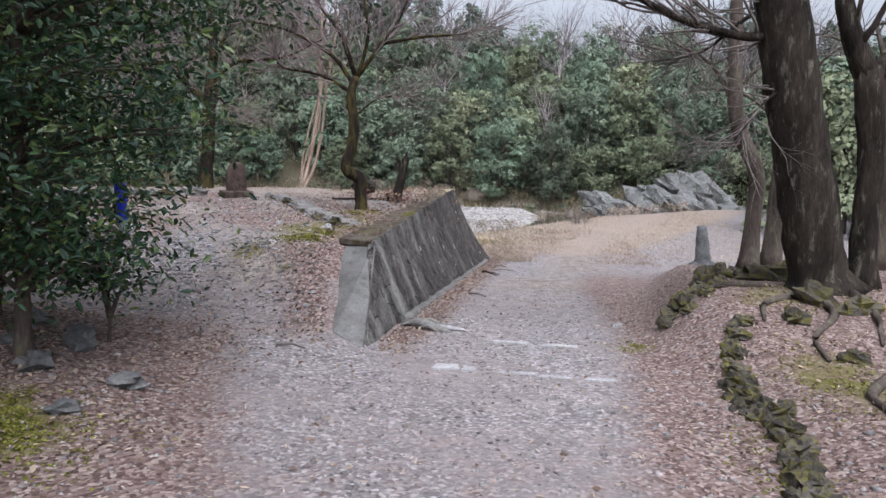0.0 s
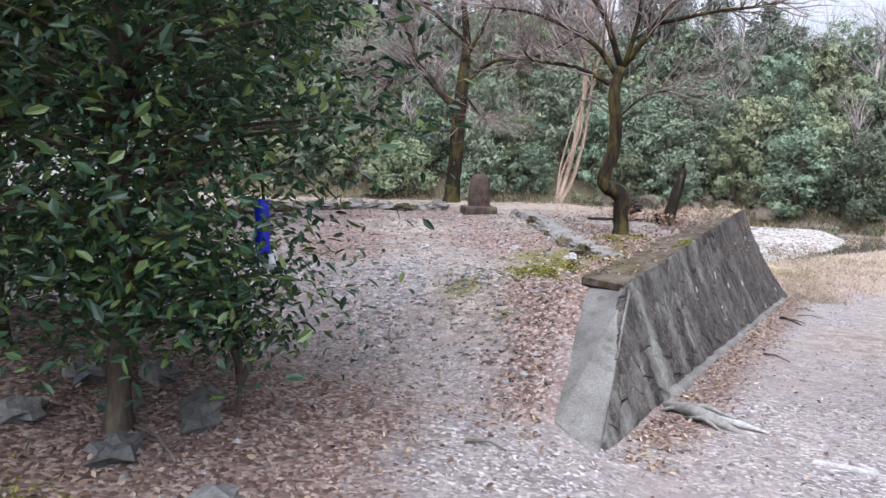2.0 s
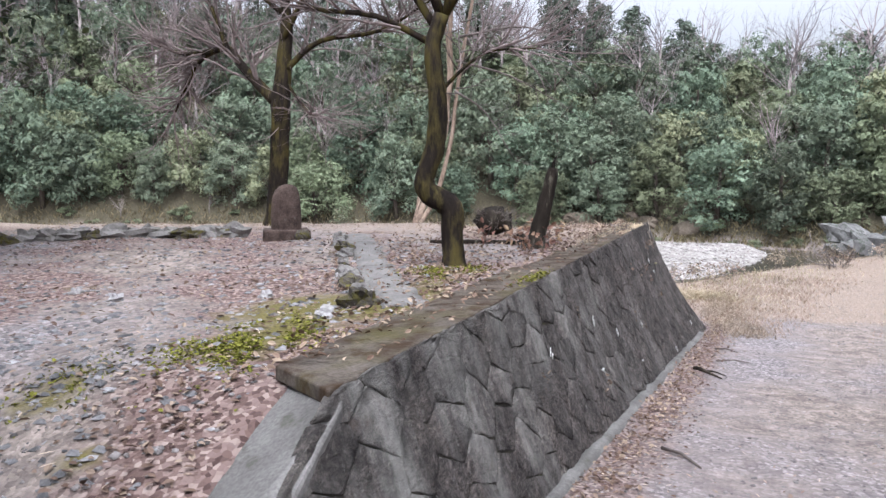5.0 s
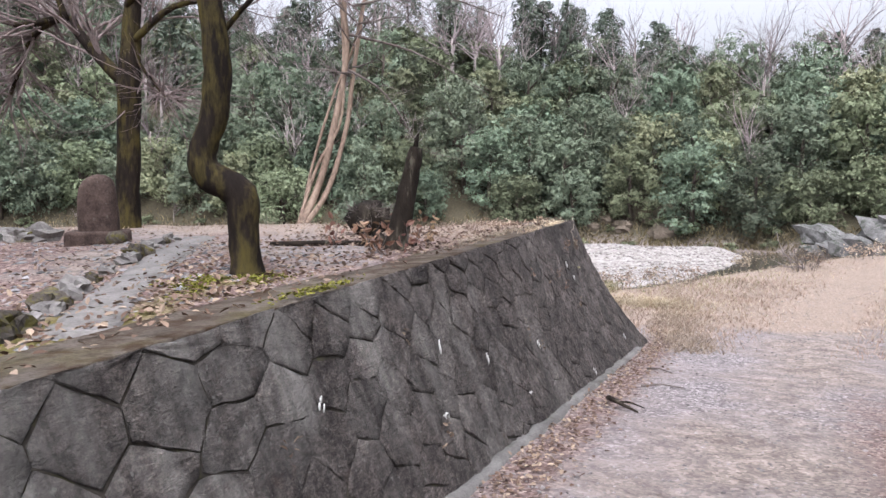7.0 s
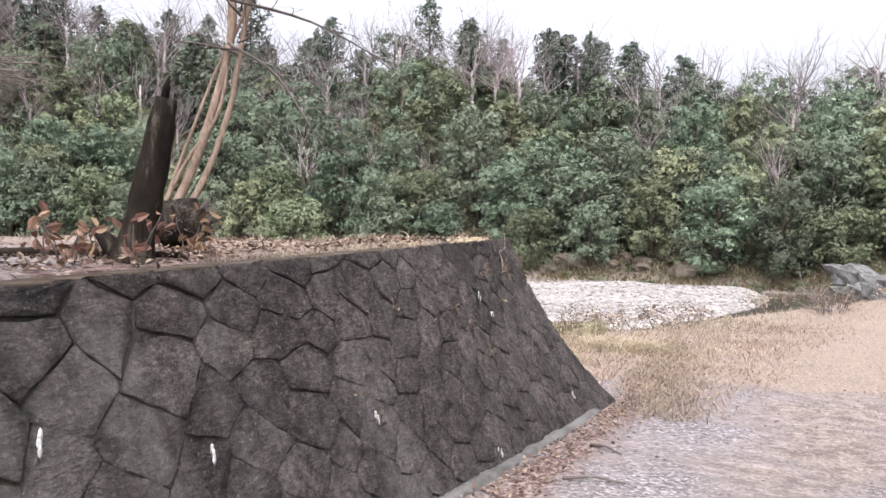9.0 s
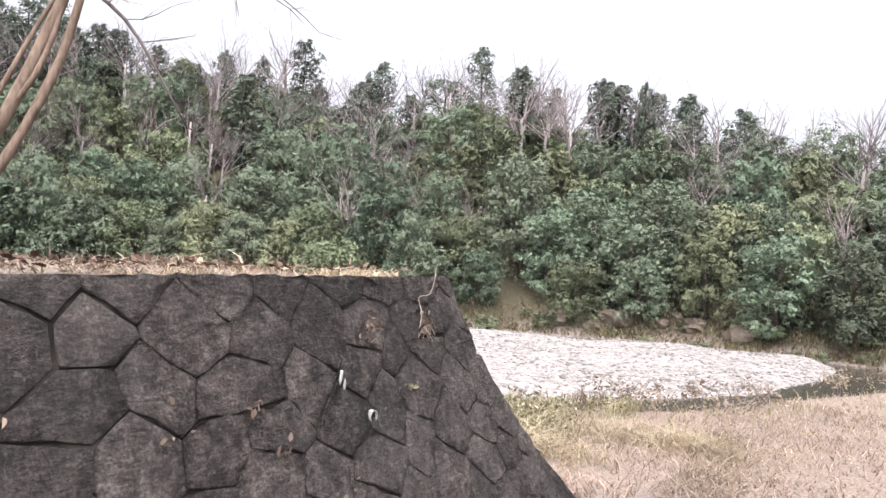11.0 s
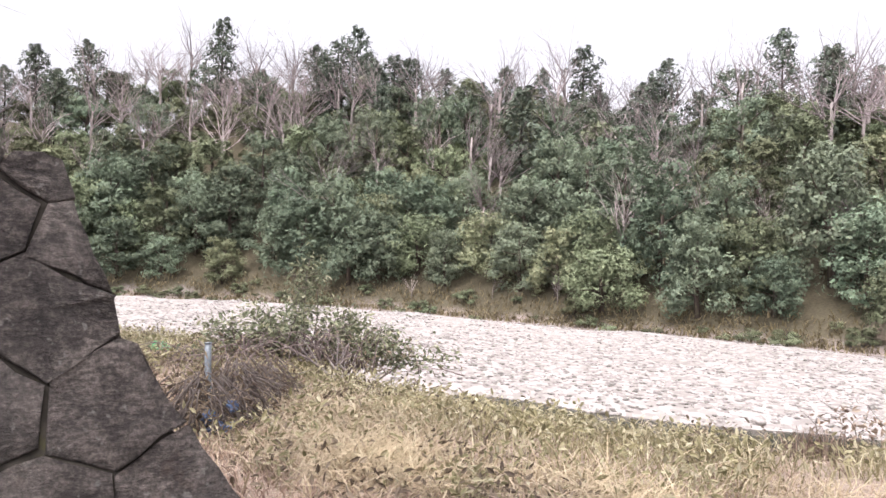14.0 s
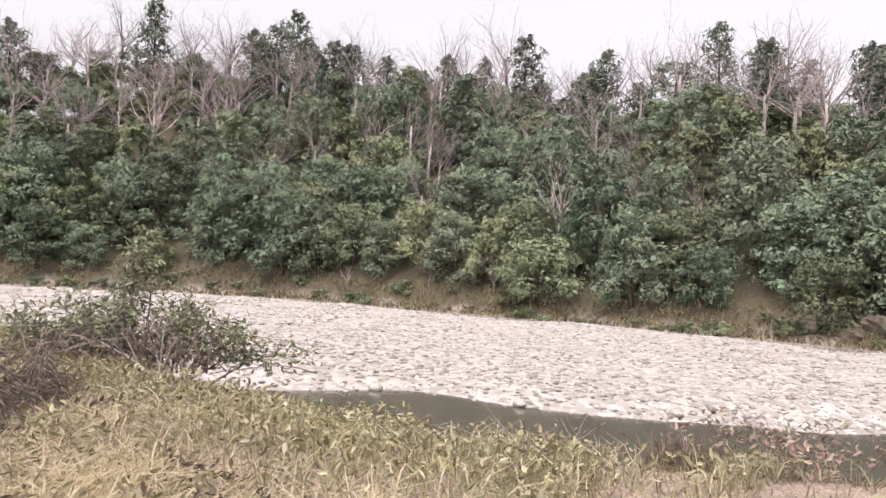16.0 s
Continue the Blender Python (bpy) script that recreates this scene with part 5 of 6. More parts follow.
    for i, p in enumerate(line):
        d = (line[min(i + 1, n - 1)] - line[max(i - 1, 0)]).normalized()
        for k, (off, up_) in enumerate(((-0.17, -0.06), (-0.16, 0.012), (-0.05, 0.024), (0.07, 0.022), (0.16, 0.008), (0.17, -0.06))):
            off += r.uniform(-0.022, 0.022) if k in (0, 1, 4, 5) else 0
            x, y = p.x + d.y * off, p.y - d.x * off
            g.v.append((x, y, height(x, y) + up_ + (r.uniform(-0.006, 0.006) if up_ > 0 else 0)))
    for i in range(n - 1):
        g.f += [(i * 6 + k, i * 6 + k + 1, i * 6 + k + 7, i * 6 + k + 6) for k in range(5)]
    g.f += [tuple(range(5, -1, -1)), tuple((n - 1) * 6 + k for k in range(6))]
    tagged(part("stone_strip", g, M_PAVE), "worn flat grey stone strip crossing the terrace", "paving")
    for i, p in enumerate(line[2:-2:3]):
        q = line[3 * i + 3]
        d = (q - p).normalized()
        s = r.uniform(0.055, 0.11)
        rock(p.x - d.y * 0.25 + r.uniform(-0.03, 0.03), p.y + d.x * 0.25 + r.uniform(-0.03, 0.03), s * 1.25, s, s * 0.75, r, M_PAVE if i % 3 else M_ROCK, "rounded grey stone bordering the paved strip", "border stones of the paved strip", turn=2.1 + r.uniform(-0.4, 0.4))
    rock(-0.98, 12.35, 0.15, 0.11, 0.1, r, M_ROCK, "rounded grey stone bordering the paved strip", "border stones of the paved strip")
    # low kerb along the back of the terrace
    line = spline([(-10.4, 11.3, 0), (-8.8, 12.4, 0), (-7.62, 13.25, 0), (-6.81, 13.9, 0), (-5.99, 14.8, 0), (-4.95, 15.5, 0), (-4.55, 15.75, 0)], 5)
    for i, p in enumerate(line[:-1]):
        rock(p.x + r.uniform(-0.05, 0.05), p.y + r.uniform(-0.05, 0.05), r.uniform(0.16, 0.25), r.uniform(0.1, 0.15), r.uniform(0.08, 0.12), r, M_PAVE if i % 4 else M_ROCK, "half-buried grey stone of a low terrace kerb", "terrace kerb stones", turn=0.75 + r.uniform(-0.3, 0.3))
    # weathered wood at the wall's foot
    w = thing("driftwood_wedge", "pale weathered wedge of split wood at the foot of the wall", "driftwood", (0.72, 9.92, height(0.72, 9.92)))
    part("block", Geo().tube([(-0.28, 0.16, 0.03), (-0.1, 0.08, 0.07), (0.12, -0.04, 0.05), (0.33, -0.1, 0.0)], [0.03, 0.05, 0.042, 0.012], 9, r, 0.35), M_PAVE, w)
    for q in ((-0.2, 0.22, 0.28, 0.12), (-0.1, -0.02, 0.2, -0.2), (-0.3, 0.05, 0.05, 0.2)):
        part("splinter", Geo().tube([(q[0], q[1], 0.02), ((q[0] + q[2]) / 2, (q[1] + q[3]) / 2, 0.075), (q[2], q[3], 0.015)], [0.012, 0.022, 0.006], 6, r, 0.25), M_PAVE, w)
    part("splinter", Geo().tube([(0.05, 0.05, 0.04), (0.3, 0.03, 0.03), (0.5, 0.0, 0.01)], [0.03, 0.03, 0.008], 5, r, 0.2), M_SLAB, w)
    for p in (((1.15, 19.2), (1.45, 19.0)), ((1.2, 18.0), (1.62, 18.15)), ((0.95, 13.6), (1.25, 13.2)), ((-0.4, 8.1), (-0.15, 8.15)), ((-1.2, 8.3), (-1.05, 7.95)), ((-1.9, 6.9), (-1.4, 6.75))):
        (ax, ay), (bx, by) = p
        g = Geo().tube([(ax, ay, height(ax, ay) + 0.015), ((ax + bx) / 2, (ay + by) / 2 + 0.04, height(ax, ay) * 0.5 + height(bx, by) * 0.5 + 0.03), (bx, by, height(bx, by) + 0.012)], [0.014, 0.012, 0.006], 6, r, 0.15)
        tagged(part("fallen_stick", g, M_TWIG), "thin dead stick lying on the ground", "stick", "fallen sticks")
    # heap of rough stones beyond the evergreens
    for i in range(26):
        x, y = -10.2 + r.uniform(-1.3, 1.3), 12.6 + r.uniform(-0.4, 0.4)
        rock(x, y, r.uniform(0.16, 0.3), r.uniform(0.15, 0.22), r.uniform(0.12, 0.18), r, M_SLAB, "rough grey stone of an old dry-stone heap", "dry-stone heap", lift=0.17 * (i % 7))


edging()


# ---- evergreens beside the path and trees on the bank ----
def evergreen(x, y, trunk, radii, lobes, seed, leaf=0.07, per=150, size=0.34):
    """A small-leaved evergreen. lobes: (x, y, z) centres of its leaf sprays, from its foot."""
    r, nr = random.Random(seed), np.random.default_rng(seed)
    t = thing("evergreen_tree", "slender evergreen tree with dense glossy dark green leaves", "tree", (x, y, height(x, y) - 0.05), "evergreens beside the path")
    g, line, rad = trunk_geo(trunk, radii, r, 10, 1.5)
    part("trunk", g, M_BARK_GREY, t)
    br, P, N = Geo(), [], []
    for c in lobes:
        c = Vector(c)
        start = min(line, key=lambda p: (p - c).length + abs(p.z - c.z + 0.3))
        mid = (start + c) / 2 + Vector((0, 0, 0.08))
        br.tube(spline([start, mid, c], 3), list(np.linspace(0.022, 0.006, 7)), 5)
        k = int(per * r.uniform(0.6, 1.3))
        d = nr.normal(size=(k, 3)) * np.array([size, size, size * 0.55])
        p = np.array(c) + d
        P.append(p)
        N.append(unit(nr.normal(size=(k, 3)) * 0.55 + np.array([0, 0, 0.8]) + d * 0.6))
    part("branchwork", br, M_BARK_GREY, t)
    part("foliage", leaf_geo(np.concatenate(P), np.concatenate(N), leaf, nr, 0.42, 0.18), M_LEAF, t, smooth=False)
    return t


def cloud(r, n, centre, half, keep=lambda p: True):
    out = []
    while len(out) < n:
        p = [centre[i] + half[i] * r.uniform(-1, 1) for i in range(3)]
        q = sum(((p[i] - centre[i]) / half[i]) ** 2 for i in range(3))
        if q < 1 and keep(p):
            out.append(tuple(p))
    return out


def evergreens():
    r = random.Random(4)
    main = cloud(r, 100, (0.15, 0.15, 2.6), (1.25, 1.3, 2.2), lambda p: p[2] > 0.55) + cloud(r, 24, (0.2, 0.4, 1.05), (0.8, 0.8, 0.6), lambda p: p[2] > 0.4) + cloud(r, 34, (0.75, 0.4, 3.3), (1.25, 1.2, 0.9))
    main = [p for p in main if p[2] < 3.6 or r.random() < 0.45]
    main = [p for p in main if not (math.hypot(p[0] - 0.55 - 0.6 * max(0, 0.74 - p[1]), p[1] - 0.5) < 0.62 and 0.75 < p[2] < 1.55)]
    evergreen(-1.95, 6.86, [(0, 0, 0), (0.02, 0, 0.5), (0.05, 0.02, 1.1), (0.0, 0.05, 1.9), (0.06, 0.1, 3.0), (0.05, 0.1, 4.6)], [0.07, 0.055, 0.05, 0.05, 0.04, 0.02], main, 31)
    evergreen(-3.45, 7.1, [(0, 0, 0), (0.05, 0, 0.8), (0.1, 0.02, 1.8), (0.3, 0.05, 3.4), (0.3, 0.1, 5)], [0.08, 0.065, 0.06, 0.05, 0.02], cloud(r, 75, (0.1, 0.2, 2.9), (1.5, 1.4, 2.3), lambda p: p[2] > 0.9), 32, 0.095, 95, 0.4)
    evergreen(-3.85, 6.6, [(0, 0, 0), (-0.1, 0, 0.9), (-0.15, 0.02, 2.0), (-0.1, 0.05, 3.6), (0, 0.1, 5)], [0.08, 0.07, 0.06, 0.05, 0.02], cloud(r, 70, (-0.2, 0, 3.1), (1.6, 1.5, 2.2), lambda p: p[2] > 1.0), 33, 0.1, 90, 0.42)
    # Back trees also hold off sky light; (-3.9, 3.6) is unseen, added as shade.
    for i, (x, y) in enumerate(((-5.6, 7.9), (-3.9, 3.6), (-5.2, 5.0), (-7.4, 6.4), (-7.5, 9.6), (-9.5, 7.5))):
        evergreen(x, y, [(0, 0, 0), (0.05, 0.02, 1.0), (0.0, 0.05, 2.2), (0.1, 0, 3.8), (0, 0, 5.6)], [0.1, 0.085, 0.075, 0.05, 0.02], cloud(r, 60, (0, 0, 3.4), (1.8, 1.8, 2.3), lambda p: p[2] > 1.3), 40 + i, 0.12, 80, 0.5)
    # Unseen tree added so its crown over the path's start shades the ground.
    evergreen(-2.3, 3.3, [(0, 0, 0), (0.05, 0.02, 1.2), (0.15, 0.05, 2.6), (0.5, 0.1, 4.2), (0.9, 0.2, 5.6)], [0.11, 0.09, 0.08, 0.05, 0.02], cloud(random.Random(29), 75, (0.9, 0.3, 4.5), (2.1, 1.8, 1.4), lambda p: p[2] > 3.3), 52, 0.12, 85, 0.5)
    # low sprays near the ground beyond the first stems
    for i, (x, y) in enumerate(((-2.7, 7.6), (-4.5, 8.0))):
        evergreen(x, y, [(0, 0, 0), (0.03, 0, 0.3), (0.02, 0.04, 0.7), (0.0, 0.05, 1.1)], [0.02, 0.016, 0.012, 0.006], cloud(r, 13, (0, 0, 0.75), (0.55, 0.55, 0.45)), 60 + i, 0.085, 85, 0.22)
    evergreen(-1.6, 7.42, [(0, 0, 0), (0.02, 0, 0.25), (0.0, 0.03, 0.55), (0.02, 0.02, 0.8)], [0.016, 0.013, 0.01, 0.006], cloud(r, 8, (0.0, 0.05, 0.6), (0.28, 0.25, 0.26)), 63, 0.07, 70, 0.13)
    r2 = random.Random(91)
    evergreen(-7.0, 11.9, [(0, 0, 0), (0.1, 0.02, 1.0), (0.2, 0.05, 2.2), (0.35, 0.1, 3.8), (0.4, 0.1, 5.6)], [0.11, 0.095, 0.08, 0.05, 0.02], cloud(r2, 130, (0.55, 0.35, 3.7), (1.75, 1.75, 2.1), lambda p: p[2] > 1.25 + 0.25 * max(0, p[0])), 71, 0.11, 85, 0.42)
    b = thing("blue_tape", "torn bright blue plastic tape tied to a drooping branch", "tape", (-1.55, 7.6, height(-1.55, 7.6)))
    g = Geo()
    n, rows = 9, 12
    for k in range(rows):
        for j in range(n):
            a = j / (n - 1) * 3.6 - 1.8
            g.v.append((0.048 * math.sin(a) + r.uniform(-0.004, 0.004), -0.045 * math.cos(a) + r.uniform(-0.004, 0.004), 0.99 + 0.03 * k + r.uniform(-0.003, 0.003)))
    g.f = [(k * n + j, k * n + j + 1, (k + 1) * n + j + 1, (k + 1) * n + j) for k in range(rows - 1) for j in range(n - 1)]
    ob = part("film", g, M_BLUE, b, smooth=True)
    so = ob.modifiers.new("thickness", "SOLIDIFY")
    so.thickness = 0.004
    part("branch", Geo().tube(spline([(-0.38, -0.72, 1.95), (-0.25, -0.4, 1.9), (-0.08, -0.12, 1.7), (0.0, 0.0, 1.4), (0.0, 0.0, 0.92)], 3), list(np.linspace(0.02, 0.006, 13)), 7), M_BARK, b)
    part("loose_end", Geo().blob((0.05, -0.02, 0.95), (0.06, 0.03, 0.05), r, 0.35, 5, 7), M_WHITE, b, "crumpled pale plastic end")


evergreens()


def bank_trees():
    r = random.Random(14)
    t = lambda p: turned(p, 6)
    lm = lambda p, th, d=0.2: (turned(p, 6, r, d), th)
    bare_tree("great_tree", "massive dark-barked tree with a long arching bare limb", (5.18, 10.67, height(5.18, 10.67) - 0.05),
              t([(0.06, 0), (-0.06, 0.5), (-0.24, 1.25), (-0.5, 2.3), (-0.75, 3.4), (-0.98, 4.6), (-1.2, 6.5)]), [0.34, 0.32, 0.31, 0.29, 0.28, 0.25, 0.2],
              [lm([(-0.5, 2.9), (-1.1, 2.85), (-1.75, 3.0), (-2.2, 3.2), (-2.8, 3.5), (-3.3, 3.75), (-3.7, 3.95)], 0.055, 0.08), lm([(-0.5, 3.8), (-1.6, 3.7), (-2.2, 3.75), (-2.9, 3.9)], 0.045, 0.1),
               lm([(-0.45, 3.3), (-1.0, 3.1), (-1.5, 2.7), (-1.9, 2.6)], 0.03), lm([(-0.3, 2.4), (-0.8, 2.2), (-1.2, 1.7)], 0.022)], r, M_BARK, M_TWIG, 3, fork=3, flare=1.55, dense=2)
    bare_tree("forked_bank_tree", "dark forked tree with a patch of moss in its crotch", (5.78, 10.9, height(5.78, 10.9) - 0.05),
              t([(0, 0), (-0.04, 0.8), (-0.06, 1.57), (-0.2, 2.55)]), [0.17, 0.145, 0.14, 0.16],
              [lm([(-0.2, 2.45), (-0.5, 3.1), (-0.62, 3.8), (-0.6, 5.0)], 0.14, 0.05), lm([(-0.2, 2.45), (0.2, 2.8), (0.7, 3.15), (1.4, 3.9)], 0.13, 0.05)], r, M_BARK, M_BARK_GREY, 2, fork=2, flare=1.4)
    bare_tree("crooked_bank_tree", "slim crooked brown tree on the river bank", (5.44, 14.18, height(5.44, 14.18) - 0.05),
              t([(0, 0), (0.02, 0.9), (0.0, 1.6), (-0.33, 2.3), (-0.45, 2.9), (-0.52, 4.0), (-0.6, 5.2)]), [0.15, 0.125, 0.12, 0.125, 0.115, 0.1, 0.06],
              [lm([(-0.4, 2.6), (-0.8, 3.3), (-1.5, 3.6)], 0.045), lm([(-0.45, 2.9), (0.1, 3.4), (0.7, 3.5)], 0.04), lm([(-0.2, 2.1), (-0.7, 2.0), (-1.3, 2.2)], 0.025), lm([(-0.5, 3.6), (-1.1, 4.2), (-1.6, 4.4)], 0.04)], r, M_BARK_GREY, M_TWIG, 3, fork=2)
    for x, y, h in ((6.9, 17.6, 6.0), (7.7, 15.0, 6.5), (8.6, 12.5, 7.0), (9.8, 18.5, 7.5)):
        bare_tree("straight_bank_tree", "straight grey-barked tree on the river bank", (x, y, height(x, y) - 0.05), [(0, 0, 0), (0.03, 0, h * 0.3), (0, 0.05, h * 0.65), (0.05, 0, h)], [0.19, 0.16, 0.14, 0.08],
                  [([(0.02, 0, h * 0.5), (-0.7, 0.3, h * 0.6), (-1.4, 0.3, h * 0.62)], 0.04), ([(0.02, 0, h * 0.6), (0.6, -0.3, h * 0.72), (1.2, -0.4, h * 0.8)], 0.04)], r, M_BARK_GREY, M_TWIG, 2, "straight bank trees", 2)
    # weathered grey stump
    s = thing("grey_stump", "blue-grey weathered flared tree stump beside the track", "stump", (5.75, 18.4, height(5.75, 18.4) - 0.03))
    g, _, _ = trunk_geo([(0, 0, 0), (-0.02, 0, 0.3), (-0.05, 0.02, 0.65), (-0.1, 0, 1.0)], [0.26, 0.17, 0.14, 0.1], r, 12, 1.6)
    part("trunk", g, M_SLATE, s)
    for a in (0.3, 2.2, 3.6, 5.0):
        part("root", Geo().tube([(math.cos(a) * 0.15, math.sin(a) * 0.15, 0.15), (math.cos(a) * 0.4, math.sin(a) * 0.4, 0.05), (math.cos(a) * 0.6, math.sin(a) * 0.6, -0.02)], [0.1, 0.07, 0.03], 7, r, 0.1), M_SLATE, s)
    # roots that break the ground under the great tree
    for pts in (((4.75, 10.2), (4.35, 9.8), (4.2, 9.3)), ((5.0, 10.1), (4.9, 9.4), (4.5, 8.8), (4.4, 8.2)), ((5.4, 10.2), (5.3, 9.4), (5.0, 8.6)), ((4.6, 7.6), (4.3, 7.2), (4.25, 6.8)), ((4.7, 10.8), (4.2, 10.9), (3.9, 10.7))):
        line = spline([(x, y, height(x, y) + 0.02) for x, y in pts], 4)
        tagged(part("surface_root", Geo().tube(line, list(np.linspace(0.055, 0.018, len(line))), 7, r, 0.15), M_BARK_GREY), "bare grey root snaking over leaf litter", "root", "roots of the great tree")


bank_trees()


# ---- ground cover and riverside ----
def octa():
    v = np.array([(1, 0, 0.1), (0, 1, -0.1), (-1, 0, 0.1), (0, -1, -0.1), (0.15, 0.1, 0.95), (0, 0, -1)], float)
    f = np.array([(0, 1, 4), (1, 2, 4), (2, 3, 4), (3, 0, 4), (1, 0, 5), (2, 1, 5), (3, 2, 5), (0, 3, 5)])
    return v, f


def stones_geo(P, S, nr, rough=0.16):
    """Many loose stones: jittered eight-sided bodies of sizes S at P."""
    v, f = octa()
    n = len(P)
    V = v[None] * (1 + nr.uniform(-rough, rough, (n, 6, 1)))
    V = V * S[:, None, :]
    a = nr.uniform(0, 6.28, n)
    c, s = np.cos(a)[:, None], np.sin(a)[:, None]
    V = np.stack([V[:, :, 0] * c - V[:, :, 1] * s, V[:, :, 0] * s + V[:, :, 1] * c, V[:, :, 2]], -1) + P[:, None]
    g = Geo()
    g.v = V.reshape(-1, 3).tolist()
    g.f = (np.arange(n)[:, None, None] * 6 + f[None]).reshape(-1, 3).tolist()
    return g


def blades_geo(P, h, nr, width=0.006, lean=0.5):
    n = len(P)
    a = nr.uniform(0, 6.28, n)
    T = np.stack([np.cos(a), np.sin(a), np.zeros(n)], 1) * (width * nr.uniform(0.6, 1.4, n))[:, None]
    L = np.stack([nr.normal(size=n), nr.normal(size=n), np.zeros(n)], 1) * (h * lean)[:, None]
    U = np.array([0, 0, 1.0]) * h[:, None]
    V = np.stack([P - T, P + T, P + U * 0.6 + L * 0.3 + T * 0.8, P + U * 0.6 + L * 0.3 - T * 0.8, P + U * 0.9 + L], 1)
    k = np.arange(n)[:, None] * 5
    g = Geo()
    g.v = V.reshape(-1, 3).tolist()
    g.f = (k + np.array([0, 1, 2, 3])).tolist() + (k + np.array([3, 2, 4])).tolist()
    return g


def spots(nr, n, x0, x1, y0, y1, keep=None):
    """n random ground points in a rectangle; keep gives each place its chance."""
    out = np.zeros((0, 2))
    while len(out) < n:
        q = np.stack([nr.uniform(x0, x1, n * 2), nr.uniform(y0, y1, n * 2)], 1)
        if keep is not None:
            q = q[nr.random(len(q)) < keep(q[:, 0], q[:, 1])]
        out = np.concatenate([out, q])
    out = out[:n]
    return np.column_stack([out, land(out[:, 0], out[:, 1])])


def wall_foot(y):
    return foot_x(TOP - low(y)) + 0.05


def off_wall(x, y):
    """1 where the ground lies open, 0 inside the retaining wall."""
    inner = np.interp(y, [8.6, 10.6], [-0.1, -0.52])
    inside = (x > inner) & (x < wall_foot(y)) & (y > 8.55) & (y < 21.95)
    ret = (x > -0.9) & (x <= 0.9) & (y > 19.6) & (y < 21.95 - 0.5 * (0.9 - x))
    return np.where(inside | ret, 0.0, 1.0)


def litter():
    nr = np.random.default_rng(70)
    zones = [(4200, -5.2, -0.4, 3.8, 10.0, lambda x, y: sm(0.2, -1.6, x) * (1 - 0.75 * sm(8.0, 9.6, y)) * off_wall(x, y)),
             (2600, 0.3, 2.0, 8.6, 25, lambda x, y: np.exp(-((x - wall_foot(y) - 0.12) / 0.25) ** 2) * off_wall(x, y)),
             (650, -1.7, -0.1, 8.3, 14, lambda x, y: np.exp(-((x - np.interp(y, [8.6, 10.6], [-0.3, -0.7])) / 0.36) ** 2) * off_wall(x, y)),
             (2200, -3.2, -0.5, 12.8, 19.5, lambda x, y: sm(-3.2, -1.6, x) * off_wall(x, y)),
             (700, -0.46, -0.02, 10.7, 20.2, lambda x, y: 0.3 + 0.7 * (x < -0.3)),
             (3200, 2.6, 6.5, 3.5, 13.5, lambda x, y: sm(2.6, 3.8, x)),
             (900, -1.5, 4.0, 2.5, 13, lambda x, y: off_wall(x, y) * 0.6),
             (3000, -8, -0.6, 9, 17, lambda x, y: off_wall(x, y) * 0.6)]
    P = []
    for i, (n, x0, x1, y0, y1, keep) in enumerate(zones):
        p = spots(nr, n, x0, x1, y0, y1, keep)
        if i == 4:
            p[:, 2] = TOP + 0.03
        P.append(p)
    P = np.concatenate(P)
    P[:, 2] += nr.uniform(0.006, 0.02, len(P))
    N = unit(np.array([0, 0, 1.0]) + nr.normal(size=P.shape) * 0.35)
    tagged(part("leaf_litter", leaf_geo(P, N, 0.043, nr, 0.55, 0.2), M_LITTER, smooth=False), "scattered reddish-brown fallen leaves on path and terrace", "fallen leaves", kind="stuff")
    # drier, paler needles and chips
    p = spots(nr, 2000, -2, 5, 2.5, 14, lambda x, y: off_wall(x, y))
    p[:, 2] += 0.008
    tagged(part("wood_chips", leaf_geo(p, unit(np.array([0, 0, 1.0]) + nr.normal(size=p.shape) * 0.2), 0.05, nr, 0.22, 0.1), M_DRY, smooth=False), "pale straw and bark chips strewn on gravel", "debris", kind="stuff")
    # pebbles thinned at the left start: the darker ground there imitates tree shade
    q = spots(nr, 7000, -2.2, 4.0, 2.5, 15, lambda x, y: off_wall(x, y) * (0.35 + 0.65 * (y < 11)) * (1 - 0.9 * (x < -1.3) * (y < 6.4)))
    s = nr.uniform(0.006, 0.02, (len(q), 1)) * np.array([1.3, 1.0, 0.7]) * np.where(nr.random((len(q), 1)) < 0.06, 1.8, 1.0)
    tagged(part("path_pebbles", stones_geo(q, s, nr), M_PEBBLE, smooth=True), "loose grey pebbles scattered over the path", "pebbles", kind="stuff")
    q = spots(nr, 5500, 0.8, 7.5, 11, 32, lambda x, y: off_wall(x, y))
    s = nr.uniform(0.008, 0.02, (len(q), 1)) * np.array([1.3, 1.0, 0.6])
    tagged(part("track_pebbles", stones_geo(q, s, nr), M_PEBBLE), "small pale pebbles along the descending track", "pebbles", kind="stuff")
    q = spots(nr, 6500, -8, -0.4, 8.8, 16, lambda x, y: off_wall(x, y) * (0.25 + 0.75 * np.exp(-((x + 2.7) / 1.3) ** 2 - ((y - 10.3) / 1.0) ** 2)))
    s = (0.008 + 0.03 * nr.random((len(q), 1)) ** 2.5) * np.array([1.4, 1.0, 0.5])
    tagged(part("terrace_chips", stones_geo(q, s, nr, 0.3), M_CHIP, smooth=False), "angular dark grey stone chips on the terrace", "gravel", kind="stuff")
    # moss
    M = []
